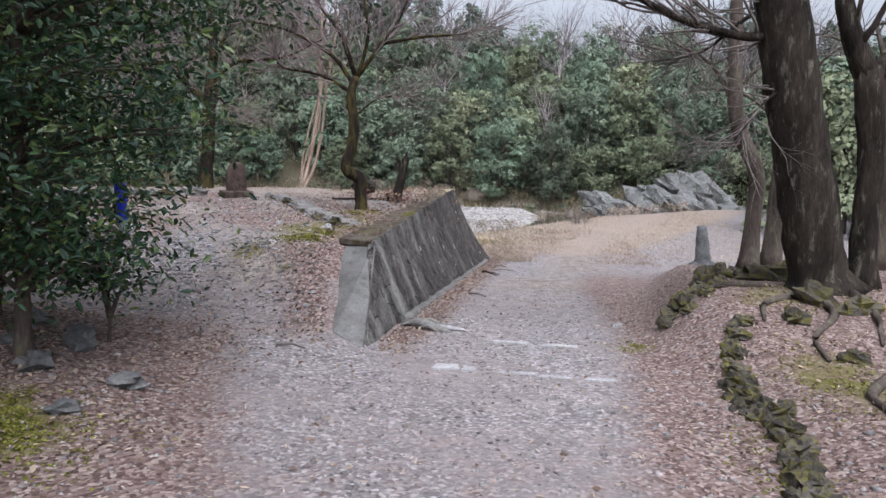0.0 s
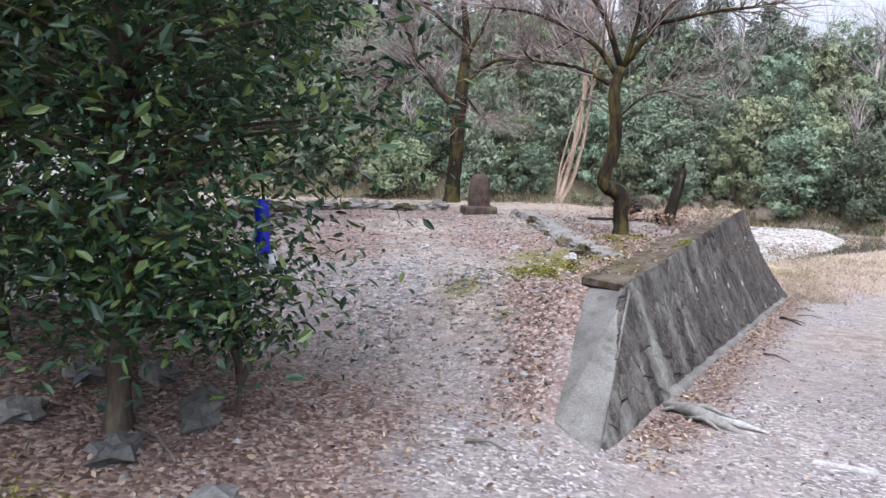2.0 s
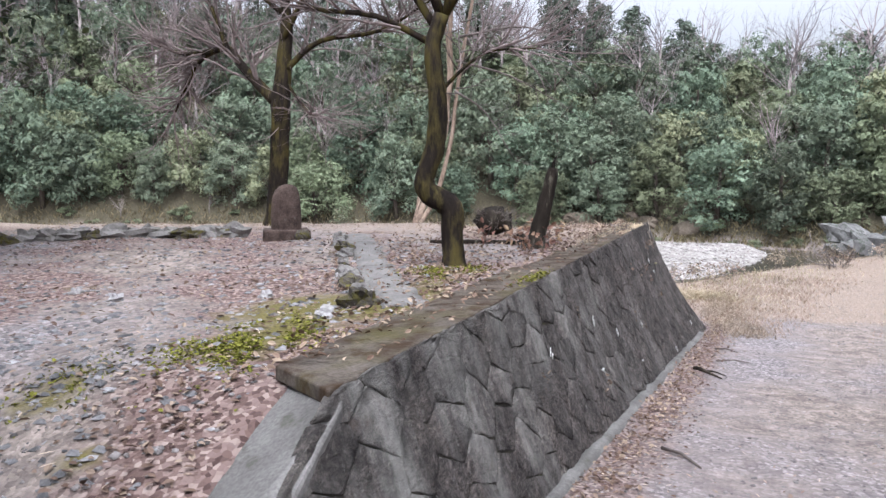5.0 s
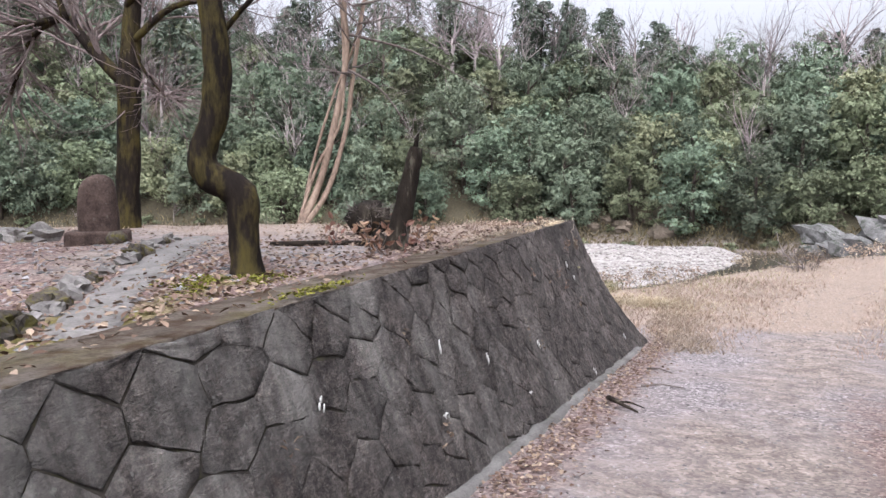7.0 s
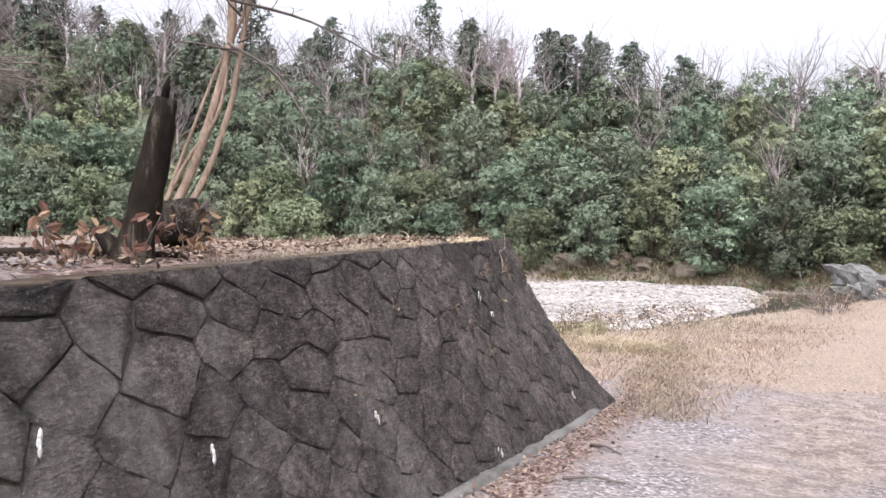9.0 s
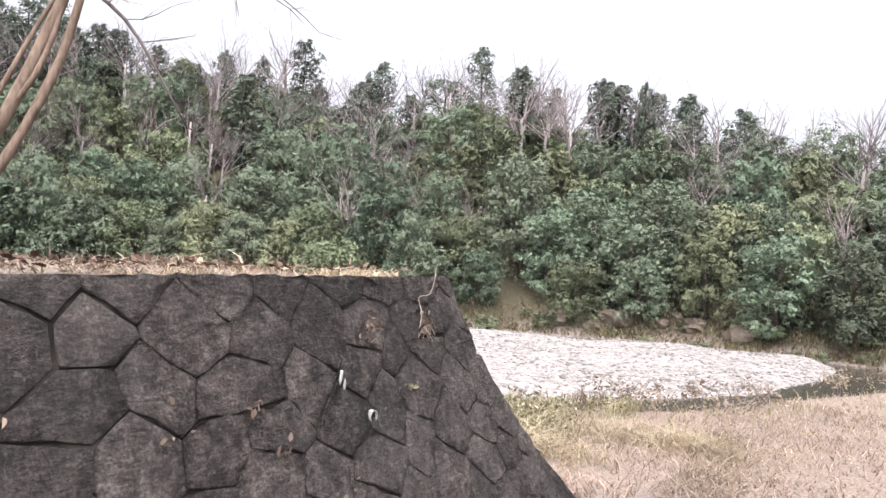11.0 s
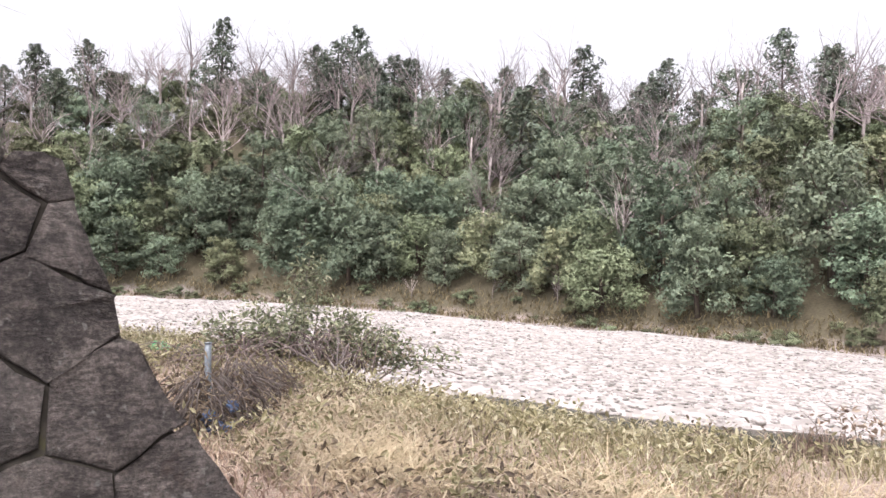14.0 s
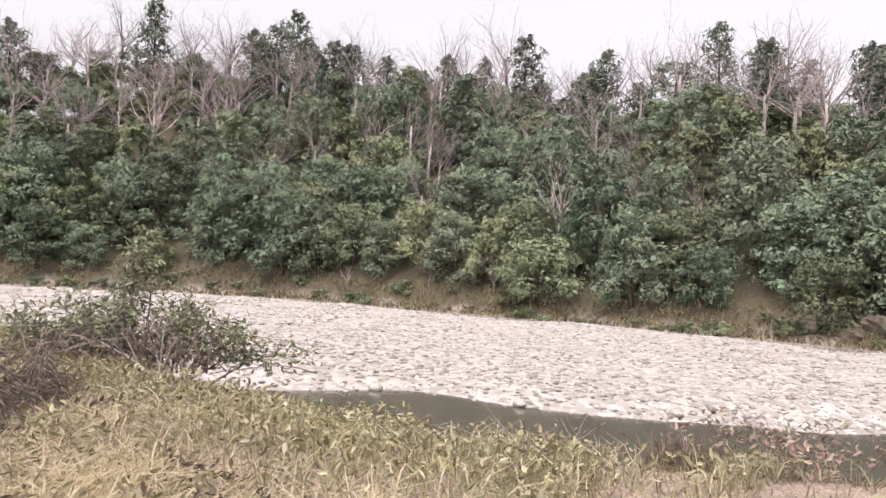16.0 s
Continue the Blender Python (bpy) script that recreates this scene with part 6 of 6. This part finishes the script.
    for cx, cy, rx, ry, n in ((-1.5, 5.5, 0.65, 0.5, 7000), (-1.0, 11.2, 0.3, 0.45, 3000), (-0.9, 13.85, 0.25, 0.4, 2200), (-1.55, 10.4, 0.22, 0.26, 400), (4.3, 7.6, 0.5, 1.2, 1500), (4.7, 10.2, 0.7, 0.7, 1400), (2.98, 9.6, 0.22, 0.25, 500), (3.35, 6.2, 0.2, 0.5, 500)):
        xy = nr.normal(size=(n, 2)) * np.array([rx, ry]) * 0.62 + np.array([cx, cy])
        keep = lumps(xy[:, 0], xy[:, 1], 6.0, cx) > -0.3
        xy = xy[keep]
        M.append(np.column_stack([xy, land(xy[:, 0], xy[:, 1]) + 0.004]))
    cp = np.column_stack([nr.uniform(-0.12, 0.015, 260), 13.5 + nr.normal(size=260) * 0.2, np.full(260, TOP + 0.032)])
    M = np.concatenate(M + [cp])
    tagged(part("moss", leaf_geo(M, unit(nr.normal(size=M.shape) * 0.35 + np.array([0, 0, 0.9])), 0.022, nr, 0.75, 0.2), M_MOSS, smooth=False), "low cushions of yellow-green moss", "moss", kind="stuff")


litter()


def grasses():
    nr = np.random.default_rng(90)
    bank = lambda x, y: side(NEAR_BANK, x, y)
    open_ = lambda x, y: off_wall(x, y) * (bank(x, y) < 2.5) * ((y > 21.4) | (x < -0.3)) * (side(TERRACE[::-1], x, y) > -1.8)
    track = lambda x, y: np.clip(np.abs(x - np.interp(y, [8, 14, 22, 30, 45], [2.0, 2.4, 3.0, 4.6, 10])) / 1.1 - 0.35, 0, 1)
    p = spots(nr, 30000, -13, 5.5, 18.5, 32, lambda x, y: open_(x, y) * np.where(x > 0.5, track(x, y), 1.0) * (0.5 + 0.5 * (lumps(x, y, 0.9, 2) > -0.5)))
    h = nr.uniform(0.03, 0.14, len(p)) * (0.7 + 0.5 * (lumps(p[:, 0], p[:, 1], 1.2, 6) > 0.2))
    tagged(part("dry_grass", blades_geo(p, h, nr, 0.006, 1.1), M_DRY, smooth=False), "matted straw-coloured dry grass on the riverside terrace", "grass", kind="stuff")
    p = spots(nr, 9000, 0.8, 11, 23, 46, lambda x, y: (bank(x, y) < 0.8) * track(x, y))
    tagged(part("trackside_grass", blades_geo(p, nr.uniform(0.03, 0.11, len(p)), nr, 0.007, 1.3), M_DRY, smooth=False), "thin dry pinkish grass beside the track", "grass", kind="stuff")
    p = spots(nr, 9000, -8.5, 0.6, 20.6, 23.6, lambda x, y: off_wall(x, y) * (side(TERRACE[::-1], x, y) > -0.8))
    tagged(part("sward", blades_geo(p, nr.uniform(0.04, 0.16, len(p)), nr, 0.006, 1.1), M_DRY, smooth=False), "matted dry grass below the end of the wall", "grass", kind="stuff")
    # pale flattened straw drifts
    S = []
    for cx, cy, rx, ry, n in ((-3.2, 23.6, 1.1, 0.7, 3800), (-4.9, 24.6, 0.9, 0.6, 1700), (-1.2, 24.6, 1.0, 0.5, 1400), (0.2, 26.3, 1.2, 0.6, 1200)):
        xy = nr.normal(size=(n, 2)) * np.array([rx, ry]) * 0.6 + np.array([cx, cy])
        S.append(np.column_stack([xy, land(xy[:, 0], xy[:, 1])]))
    S = np.concatenate(S)
    tagged(part("straw_drift", blades_geo(S, nr.uniform(0.1, 0.28, len(S)), nr, 0.007, 1.5), M_STRAW, smooth=False), "pale flattened drifts of dead straw", "straw", kind="stuff")
    # greener weeds toward the bank edge
    p = spots(nr, 9000, -14, 4.0, 23.0, 33, lambda x, y: open_(x, y) * np.exp(-((bank(x, y) + 0.9) / 1.5) ** 2) * np.where(x > -0.5, 0.08, 1.0) * (0.25 + 0.75 * (lumps(x, y, 0.8, 4) > -0.2)))
    tagged(part("green_weeds", blades_geo(p, nr.uniform(0.1, 0.34, len(p)), nr, 0.007, 0.8), M_WEED, smooth=False), "yellow-green weeds along the edge of the river bank", "weeds", kind="stuff")
    q = p[::3] + nr.normal(size=p[::3].shape) * np.array([0.08, 0.08, 0.03]) + np.array([0, 0, 0.22])
    tagged(part("weed_leaves", leaf_geo(q, unit(nr.normal(size=q.shape) * 0.7 + np.array([0, 0, 0.5])), 0.085, nr, 0.4, 0.2), M_WEED, smooth=False), "pale drying leaves of riverside weeds", "weeds", kind="stuff")
    # low leafy weeds, half green and half withered, in loose clumps above the bank
    for nm, m, n, seed, lab in (("leafy_weeds", M_WEED, 430, 9.0, "low pale-green leafy weeds above the bank"), ("withered_weeds", M_RUSSET_DULL, 260, 4.0, "brown withered leafy weeds above the bank")):
        c = spots(nr, n, -14, -1.0, 21.8, 29.5, lambda x, y: open_(x, y) * (lumps(x, y, 1.1, seed) > 0.1) * np.interp(y - 0.25 * x, [22.5, 24.5], [0.2, 1.0]))
        q = np.repeat(c, 22, 0) + nr.normal(size=(n * 22, 3)) * np.array([0.13, 0.13, 0.0])
        hq = np.abs(nr.normal(size=len(q))) * 0.13 + 0.02
        q[:, 2] += hq
        tagged(part(nm, leaf_geo(q, unit(nr.normal(size=q.shape) * 0.8 + np.array([0, 0, 0.5])), 0.075, nr, 0.4, 0.25), m, smooth=False), lab, "weeds", kind="stuff")
    # withered stalks and leaves where the wall ends
    p = spots(nr, 3200, 0.7, 2.3, 20.8, 28, lambda x, y: off_wall(x, y) * np.exp(-((x - 1.45 + (y - 22) * 0.12) / 0.38) ** 2))
    tagged(part("withered_stalks", blades_geo(p, nr.uniform(0.04, 0.15, len(p)), nr, 0.005, 1.5), M_DRY, smooth=False), "withered pinkish stalks at the end of the wall", "dry plants", kind="stuff")
    # terrace fringe of dry grass, and the far strip on the wall's crest
    p = spots(nr, 5200, -9, -0.3, 16.5, 20.1, lambda x, y: (side(TERRACE[::-1], x, y) < 0) * sm(-3.5, -0.2, side(TERRACE[::-1], x, y)) * off_wall(x, y))
    tagged(part("terrace_grass", blades_geo(p, nr.uniform(0.02, 0.07, len(p)), nr, 0.004, 1.3), M_DRY, smooth=False), "short dry grass fringing the terrace edge", "grass", kind="stuff")
    p = np.column_stack([nr.uniform(-0.5, -0.2, 900), nr.uniform(16, 20.25, 900), np.full(900, TOP + 0.0)])
    tagged(part("crest_grass", blades_geo(p, nr.uniform(0.012, 0.045, len(p)), nr, 0.003, 1.6), M_DRY, smooth=False), "thin dry grass along the wall's crest", "grass", kind="stuff")
    # rank olive grass under the far trees
    p = spots(nr, 13000, -100, 30, 30, 90, lambda x, y: np.exp(-((side(FAR_BANK, x, y) + 0.6) / 1.7) ** 2))
    tagged(part("far_bank_grass", blades_geo(p, nr.uniform(0.25, 0.65, len(p)), nr, 0.06, 0.7), M_BANK_GRASS, smooth=False), "rank olive grass along the far water's edge", "grass", kind="stuff")
    # upright reddish seed stalks in tight stands
    for i, (cx, cy, n, hh) in enumerate(((-1.52, 28.75, 150, 0.5), (-1.98, 30.3, 60, 0.45), (-1.1, 29.3, 90, 0.42))):
        xy = nr.normal(size=(n, 2)) * 0.16 + np.array([cx, cy])
        P = np.column_stack([xy, land(xy[:, 0], xy[:, 1]) - 0.02])
        tagged(part("seed_stalks", blades_geo(P, nr.uniform(0.6, 1.1, n) * hh, nr, 0.008, 0.12), M_RUSSET_DULL, smooth=False), "stand of upright reddish-brown dead seed stalks", "dry plants", kind="stuff")


grasses()


def shingle():
    nr = np.random.default_rng(55)
    bar = lambda x, y: side(BAR_EDGE, x, y)
    keep = lambda x, y: (bar(x, y) > -0.8) * (side(FAR_BANK, x, y) < -3) * (side(NEAR_BANK, x, y) > 4) * np.clip(14 / (8 + np.maximum(bar(x, y), 0)), 0, 1)
    p = spots(nr, 14000, -80, 4, 30, 80, keep)
    s = (0.05 + 0.12 * nr.random((len(p), 1)) ** 2.0) * np.array([1.35, 1.0, 0.5])
    p[:, 2] += s[:, 2] * 0.3
    tagged(part("shingle_cobbles", stones_geo(p, s, nr), M_COBBLE), "pale rounded cobbles covering the river shingle bar", "cobbles", kind="stuff")
    r = random.Random(2)
    for x, y, sx in ((-21.8, 41.6, 0.38), (-16.2, 44.2, 0.3), (-27.5, 44.5, 0.3), (-11.4, 47.5, 0.3)):
        ob = part("river_boulder", Geo().blob((0, 0, 0), (sx, sx * 0.8, sx * 0.5), r, 0.15, 6, 9), M_COBBLE)
        ob.location = (x, y, height(x, y) + 0.1)
        tagged(ob, "pale boulder on the shingle beside the water", "boulder", "boulders on the shingle")
    # broken pale rock on the near bank downstream and under the far trees
    for i in range(46):
        u = r.uniform(0, 1)
        x, y = 8.0 + 13 * u + r.uniform(-0.8, 0.8), 60 + r.uniform(-2.0, 2.0)
        s = r.uniform(0.6, 1.9)
        g = Geo().blob((0, 0, 0), (s * 1.3, s * 0.8, s * 0.6), r, 0.3, 6, 9)
        ob = part("outcrop_rock", g, M_PALE_ROCK, smooth=False)
        ob.location = (x, y, -4.8 + 3.6 * math.sin(math.pi * min(1, 0.2 + u * 0.75)) * r.uniform(0.1, 1.0))
        ob.rotation_euler = (r.uniform(-0.3, 0.3), radians(25) + r.uniform(-0.3, 0.3), r.uniform(-0.5, 0.5))
        tagged(ob, "angular pale grey rock of the riverside outcrop", "rock", "riverside outcrop")
    for i in range(14):
        x = r.uniform(-21, -2)
        y = float(np.interp(x, [-25, -8, 6], [80, 83, 80])) + r.uniform(0, 2.6)
        s = r.uniform(0.4, 1.1)
        ob = part("bank_rock", Geo().blob((0, 0, 0), (s * 1.2, s * 0.8, s * 0.8), r, 0.3, 6, 9), M_HILL, smooth=False)
        ob.location = (x, y, height(x, y) + 0.1)
        tagged(ob, "brown-grey rock exposed in the far river bank", "rock", "far bank rocks")


shingle()


def bush(name, label, at, tips, seed, leaf, per, size, stem_r, leaf_m, stem_m, group="", category="shrub"):
    """A many-stemmed shrub; tips are the ends of its stems, from its foot."""
    r, nr = random.Random(seed), np.random.default_rng(seed)
    b = thing(name, label, category, at, group)
    P = []
    for t in tips:
        t = Vector(t)
        foot = Vector((t.x * 0.45 + r.uniform(-0.1, 0.1), t.y * 0.45 + r.uniform(-0.1, 0.1), -0.1))
        line = spline([foot, (foot + t) / 2 + Vector((r.uniform(-0.12, 0.12), r.uniform(-0.12, 0.12), 0.12)), t], 4)
        g = Geo().tube(line, list(np.linspace(stem_r, stem_r * 0.25, len(line))), 5)
        for k in range(4):
            spray(g, line[r.randint(3, len(line) - 1)], (r.uniform(-1, 1), r.uniform(-1, 1), r.uniform(-0.3, 0.8)), 0.35, stem_r * 0.35, r, 1, 0.0, 3, 3)
        part("stem", g, stem_m, b)
        for p in line[4:]:
            P.append(np.array(p) + nr.normal(size=(per, 3)) * np.array([size, size, size * 0.8]))
    P = np.concatenate(P)
    part("foliage", leaf_geo(P, unit(nr.normal(size=P.shape) * 0.6 + np.array([0, 0, 0.6])), leaf, nr, 0.42, 0.2), leaf_m, b, smooth=False)
    return b


def riverside():
    r = random.Random(17)
    at = (-8.9, 26.4, height(-8.9, 26.4))
    tips = [(0.38 * a + r.uniform(-0.5, 0.5), 1.0 * a + r.uniform(-0.4, 0.4), r.uniform(0.55, 1.3) * (1 - 0.13 * a * a)) for a in np.linspace(-1.75, 1.75, 26)] + [(-0.3, 0.1, 2.0), (-0.25, 0.2, 1.85), (-0.4, 0.0, 1.7), (-0.2, 0.0, 1.75)]
    bush("riverside_shrub", "sprawling half-bare grey-green shrub at the bank edge", at, tips, 5, 0.095, 34, 0.15, 0.018, M_WEED_DARK, M_TWIG)
    bush("small_sapling", "thin sapling with a few drying leaves", (-12.6, 23.7, height(-12.6, 23.7)), [(0.1, 0, 0.95), (-0.15, 0.1, 0.8), (0.2, 0.1, 0.6)], 6, 0.09, 4, 0.08, 0.01, M_WEED_DARK, M_TWIG)
    pile = thing("brush_pile", "tangled grey-brown heap of flood-washed branches under the shrub", "brush", (-8.75, 26.0, height(-8.75, 26.0)))
    g, nr = Geo(), np.random.default_rng(404)
    for k in range(150):
        a = nr.normal() * 0.85
        foot = Vector((0.38 * a + nr.normal() * 0.3, 1.0 * a + nr.normal() * 0.25, 0.0))
        top = (1.0 - 0.16 * a * a) * nr.uniform(0.25, 0.8)
        way = Vector((nr.normal() * 0.35, nr.normal() * 0.6, 0))
        pts = spline([foot, foot + way * 0.5 + Vector((0, 0, max(0.12, top))), foot + way * 1.3 + Vector((0, 0, max(0.05, top * 0.6)))], 4)
        g.tube(pts, list(np.linspace(0.013, 0.004, len(pts))), 4)
        if k % 3 == 0:
            spray(g, pts[5], (nr.normal(), nr.normal(), 0.2), 0.5, 0.006, r, 1, 0.0, 3, 3)
    part("brushwood", g, M_TWIG_BROWN, pile)
    P = np.column_stack([nr.normal(size=1500) * 0.9, np.zeros(1500), np.abs(nr.normal(size=1500)) * 0.28])
    P[:, 1] = P[:, 0] + nr.normal(size=1500) * 0.3
    P[:, 0] = P[:, 0] * 0.38 + nr.normal(size=1500) * 0.3
    part("dead_leaves", leaf_geo(P, unit(nr.normal(size=P.shape)), 0.085, nr, 0.35, 0.3), M_RUSSET_DULL, pile, smooth=False)
    for i, (x, y, s) in enumerate(((-5.55, 23.5, 0.62), (-4.75, 22.75, 0.55), (-5.2, 23.25, 0.5), (-6.3, 24.3, 0.5))):
        nr = np.random.default_rng(i)
        m = thing("flood_debris", "matted brown clump of flood-washed stalks", "debris", (x, y, height(x, y)), "flood debris round the post")
        g = Geo()
        for k in range(150):
            a, z = r.uniform(0, 6.28), r.uniform(0.05, 1.1) * s
            c = Vector((math.cos(a) * s * 0.5 * r.random(), math.sin(a) * s * 0.5 * r.random(), z))
            pts, rd = limb(c, (math.cos(a), math.sin(a), -0.9), s * 0.9, 0.009, 0.004, r, 0.3)
            g.tube(pts, rd, 3)
        part("stalks", g, M_TWIG, m)
        P = nr.normal(size=(500, 3)) * np.array([s * 0.4, s * 0.4, s * 0.3]) + np.array([0, 0, s * 0.45])
        part("dead_leaves", leaf_geo(P, unit(nr.normal(size=P.shape)), 0.09, nr, 0.2, 0.3), M_RUSSET_DULL, m, smooth=False)
    # leaning pipe post
    zf = height(-5.07, 22.99)
    p = thing("pipe_post", "leaning galvanised pipe post among flood debris", "post", (-5.02, 22.97, zf))
    part("pipe", Geo().tube([(0.07, 0.0, -0.15), (0.03, 0.0, 0.3), (-0.02, 0.0, 0.62), (-0.04, 0.0, -0.47 - zf)], [0.034] * 4, 14), M_STEEL, p)
    part("rim", Geo().tube([(-0.04, 0, -0.475 - zf), (-0.042, 0, -0.455 - zf)], [0.039, 0.039], 14), M_STEEL, p)
    n = thing("blue_scrap", "crumpled blue plastic sheet tangled in dead stalks", "plastic scrap", (-4.6, 22.95, height(-4.6, 22.95)))
    for k in range(3):
        part("fold", Geo().blob((r.uniform(-0.12, 0.12), r.uniform(-0.12, 0.12), 0.08 + 0.1 * k), (0.14, 0.06, 0.06), r, 0.4, 6, 9, r.uniform(0, 3)), M_BLUE_DULL, n, smooth=False)
    gsc = part("green_net", Geo().blob((0, 0, 0), (0.32, 0.16, 0.1), r, 0.4, 6, 10), M_GREEN, smooth=False)
    gsc.location = (-11.2, 24.7, height(-11.2, 24.7) + 0.09)
    tagged(gsc, "bundled bright green net caught at the bank", "net")
    for x0, y0, a in ((-10.2, 25.6, 0.4), (-7.6, 26.2, 2.4), (-3.2, 28.6, 0.8), (-2.6, 29.0, 2.9), (0.6, 31.6, 1.0), (4.3, 35.0, 1.9)):
        g = Geo()
        for k in range(3):
            spray(g, (x0, y0, height(x0, y0) + 0.02), (math.cos(a + 0.5 * k), math.sin(a + 0.5 * k), 0.28), 1.0, 0.03, r, 2, 0.0, 5, 3)
        tagged(part("drift_branch", g, M_TWIG_PALE), "bare drift branch washed up on the bank", "driftwood", "drift branches")
    # dry stalk and leaves caught on the wall face
    s = thing("dry_stalk", "pale dry creeper stalk hanging on the stone wall", "dry plant", face(19.9, 0.5, 0.06))
    o = face(19.9, 0.5, 0.06)
    line = spline([Vector(face(20.16, 0.755, 0.04)) - o, Vector(face(20.12, 0.68, 0.05)) - o, Vector(face(20.05, 0.6, 0.05)) - o, Vector(face(19.95, 0.585, 0.03)) - o, Vector(face(19.96, 0.5, 0.035)) - o, Vector(face(19.93, 0.43, 0.03)) - o], 5)
    part("stem", Geo().tube(line, list(np.linspace(0.002, 0.0032, len(line))), 6), M_DRY_STEM, s)
    part("knot", Geo().blob(line[-6], (0.008, 0.012, 0.012), r, 0.2, 5, 7), M_DRY_STEM, s)
    for i, (y, z, n) in enumerate(((20.0, 0.41, 24), (19.36, 0.45, 26), (18.45, 0.20, 10), (18.03, 0.2, 8), (18.58, 0.04, 8), (14.2, -0.28, 9), (16.72, -0.27, 7), (12.76, 0.14, 7), (18.9, -0.2, 7), (16.6, -0.1, 6), (17.4, 0.3, 6), (14.2, 0.35, 6))):
        nr = np.random.default_rng(i + 200)
        c = np.array(face(y, z, 0.05))
        P = c + nr.normal(size=(n, 3)) * np.array([0.012, 0.03, 0.035])
        tagged(part("caught_leaves", leaf_geo(P, unit(nr.normal(size=P.shape) + np.array([0.6, 0, 0.3])), 0.036, nr, 0.5, 0.3), M_RUSSET_DULL, smooth=False), "withered leaves caught in a joint of the wall", "fallen leaves", "leaves caught on the wall")
    # hanging rootlets, a straw tuft and a seedling in the joints, and a dark bough at the wall's foot
    o = Vector(face(20.0, 0.44, 0.02))
    g = Geo()
    for k in range(26):
        l = r.uniform(0.05, 0.16)
        pts, rd = limb(o, (0.5, r.uniform(-1.2, 1.2), r.uniform(-0.6, 0.4)), l, 0.0016, 0.0007, r, 0.45, 7, -0.22)
        g.tube([Vector((max(p.x, face(p.y, p.z, 0.008).x), p.y, p.z)) for p in pts], rd, 4)
    tagged(part("hanging_rootlets", g, M_DRY_STEM), "tuft of pale dead rootlets hanging from a wall joint", "dry plant")
    nr = np.random.default_rng(611)
    o = np.array(face(19.73, 0.13, 0.012))
    tagged(part("seedling", leaf_geo(o + nr.normal(size=(14, 3)) * np.array([0.008, 0.014, 0.014]), unit(nr.normal(size=(14, 3)) + np.array([1.0, 0, 0.6])), 0.03, nr, 0.6, 0.2), M_WEED, smooth=False), "tiny pale green seedling in a wall joint", "plant")
    for y, n in ((19.35, 260), (18.2, 130)):
        p = np.column_stack([nr.uniform(-0.12, 0.0, n), y + nr.normal(size=n) * 0.22, np.full(n, TOP + 0.008)])
        tagged(part("straw_tuft", blades_geo(p, nr.uniform(0.015, 0.06, n), nr, 0.0025, 2.2), M_STRAW, smooth=False), "small mat of pale straw on the wall's crest", "straw", "straw on the crest", kind="stuff")
    zb = height(1.1, 16.9)
    b = thing("fallen_bough", "short black curved bough lying at the foot of the wall", "branch", (1.08, 16.92, zb))
    part("limb", Geo().tube(spline([(-0.1, 0.22, 0.02), (-0.06, 0.05, 0.07), (0.05, -0.08, 0.07), (0.22, -0.14, 0.02)], 4), [0.02, 0.026, 0.026, 0.024, 0.024, 0.022, 0.022, 0.02, 0.018, 0.016, 0.014, 0.012, 0.008], 7, r, 0.12), M_BARK, b)
    part("side_shoot", Geo().tube(spline([(0.0, -0.02, 0.06), (0.12, 0.04, 0.05), (0.26, 0.02, 0.015)], 4), [0.014, 0.013, 0.012, 0.011, 0.01, 0.009, 0.008, 0.007, 0.005], 6, r, 0.12), M_BARK, b)
    # pale sprawling brush on the terrace edge downstream
    bush("dead_bush", "leafless reddish-brown bush beside the track", (4.2, 34.6, height(4.2, 34.6)), [(r.uniform(-0.6, 0.6), r.uniform(-0.6, 0.6), r.uniform(0.3, 0.75)) for _ in range(14)], 9, 0.07, 5, 0.08, 0.012, M_RUSSET_DULL, M_TWIG)
    for i in range(12):
        x = r.uniform(-1.5, 10)
        y = float(np.interp(x, [-1.5, 0, 2.5, 8, 14], [28.5, 29.6, 33.8, 42, 44])) + r.uniform(-1.0, 0.4)
        bush("bank_brush", "dry tangled brush on the lip of the bank", (x, y, height(x, y)), [(r.uniform(-0.7, 0.7), r.uniform(-0.7, 0.7), r.uniform(0.2, 0.5)) for _ in range(6)], 300 + i, 0.08, 6, 0.1, 0.01, M_DRY, M_TWIG, "brush on the bank lip")


riverside()
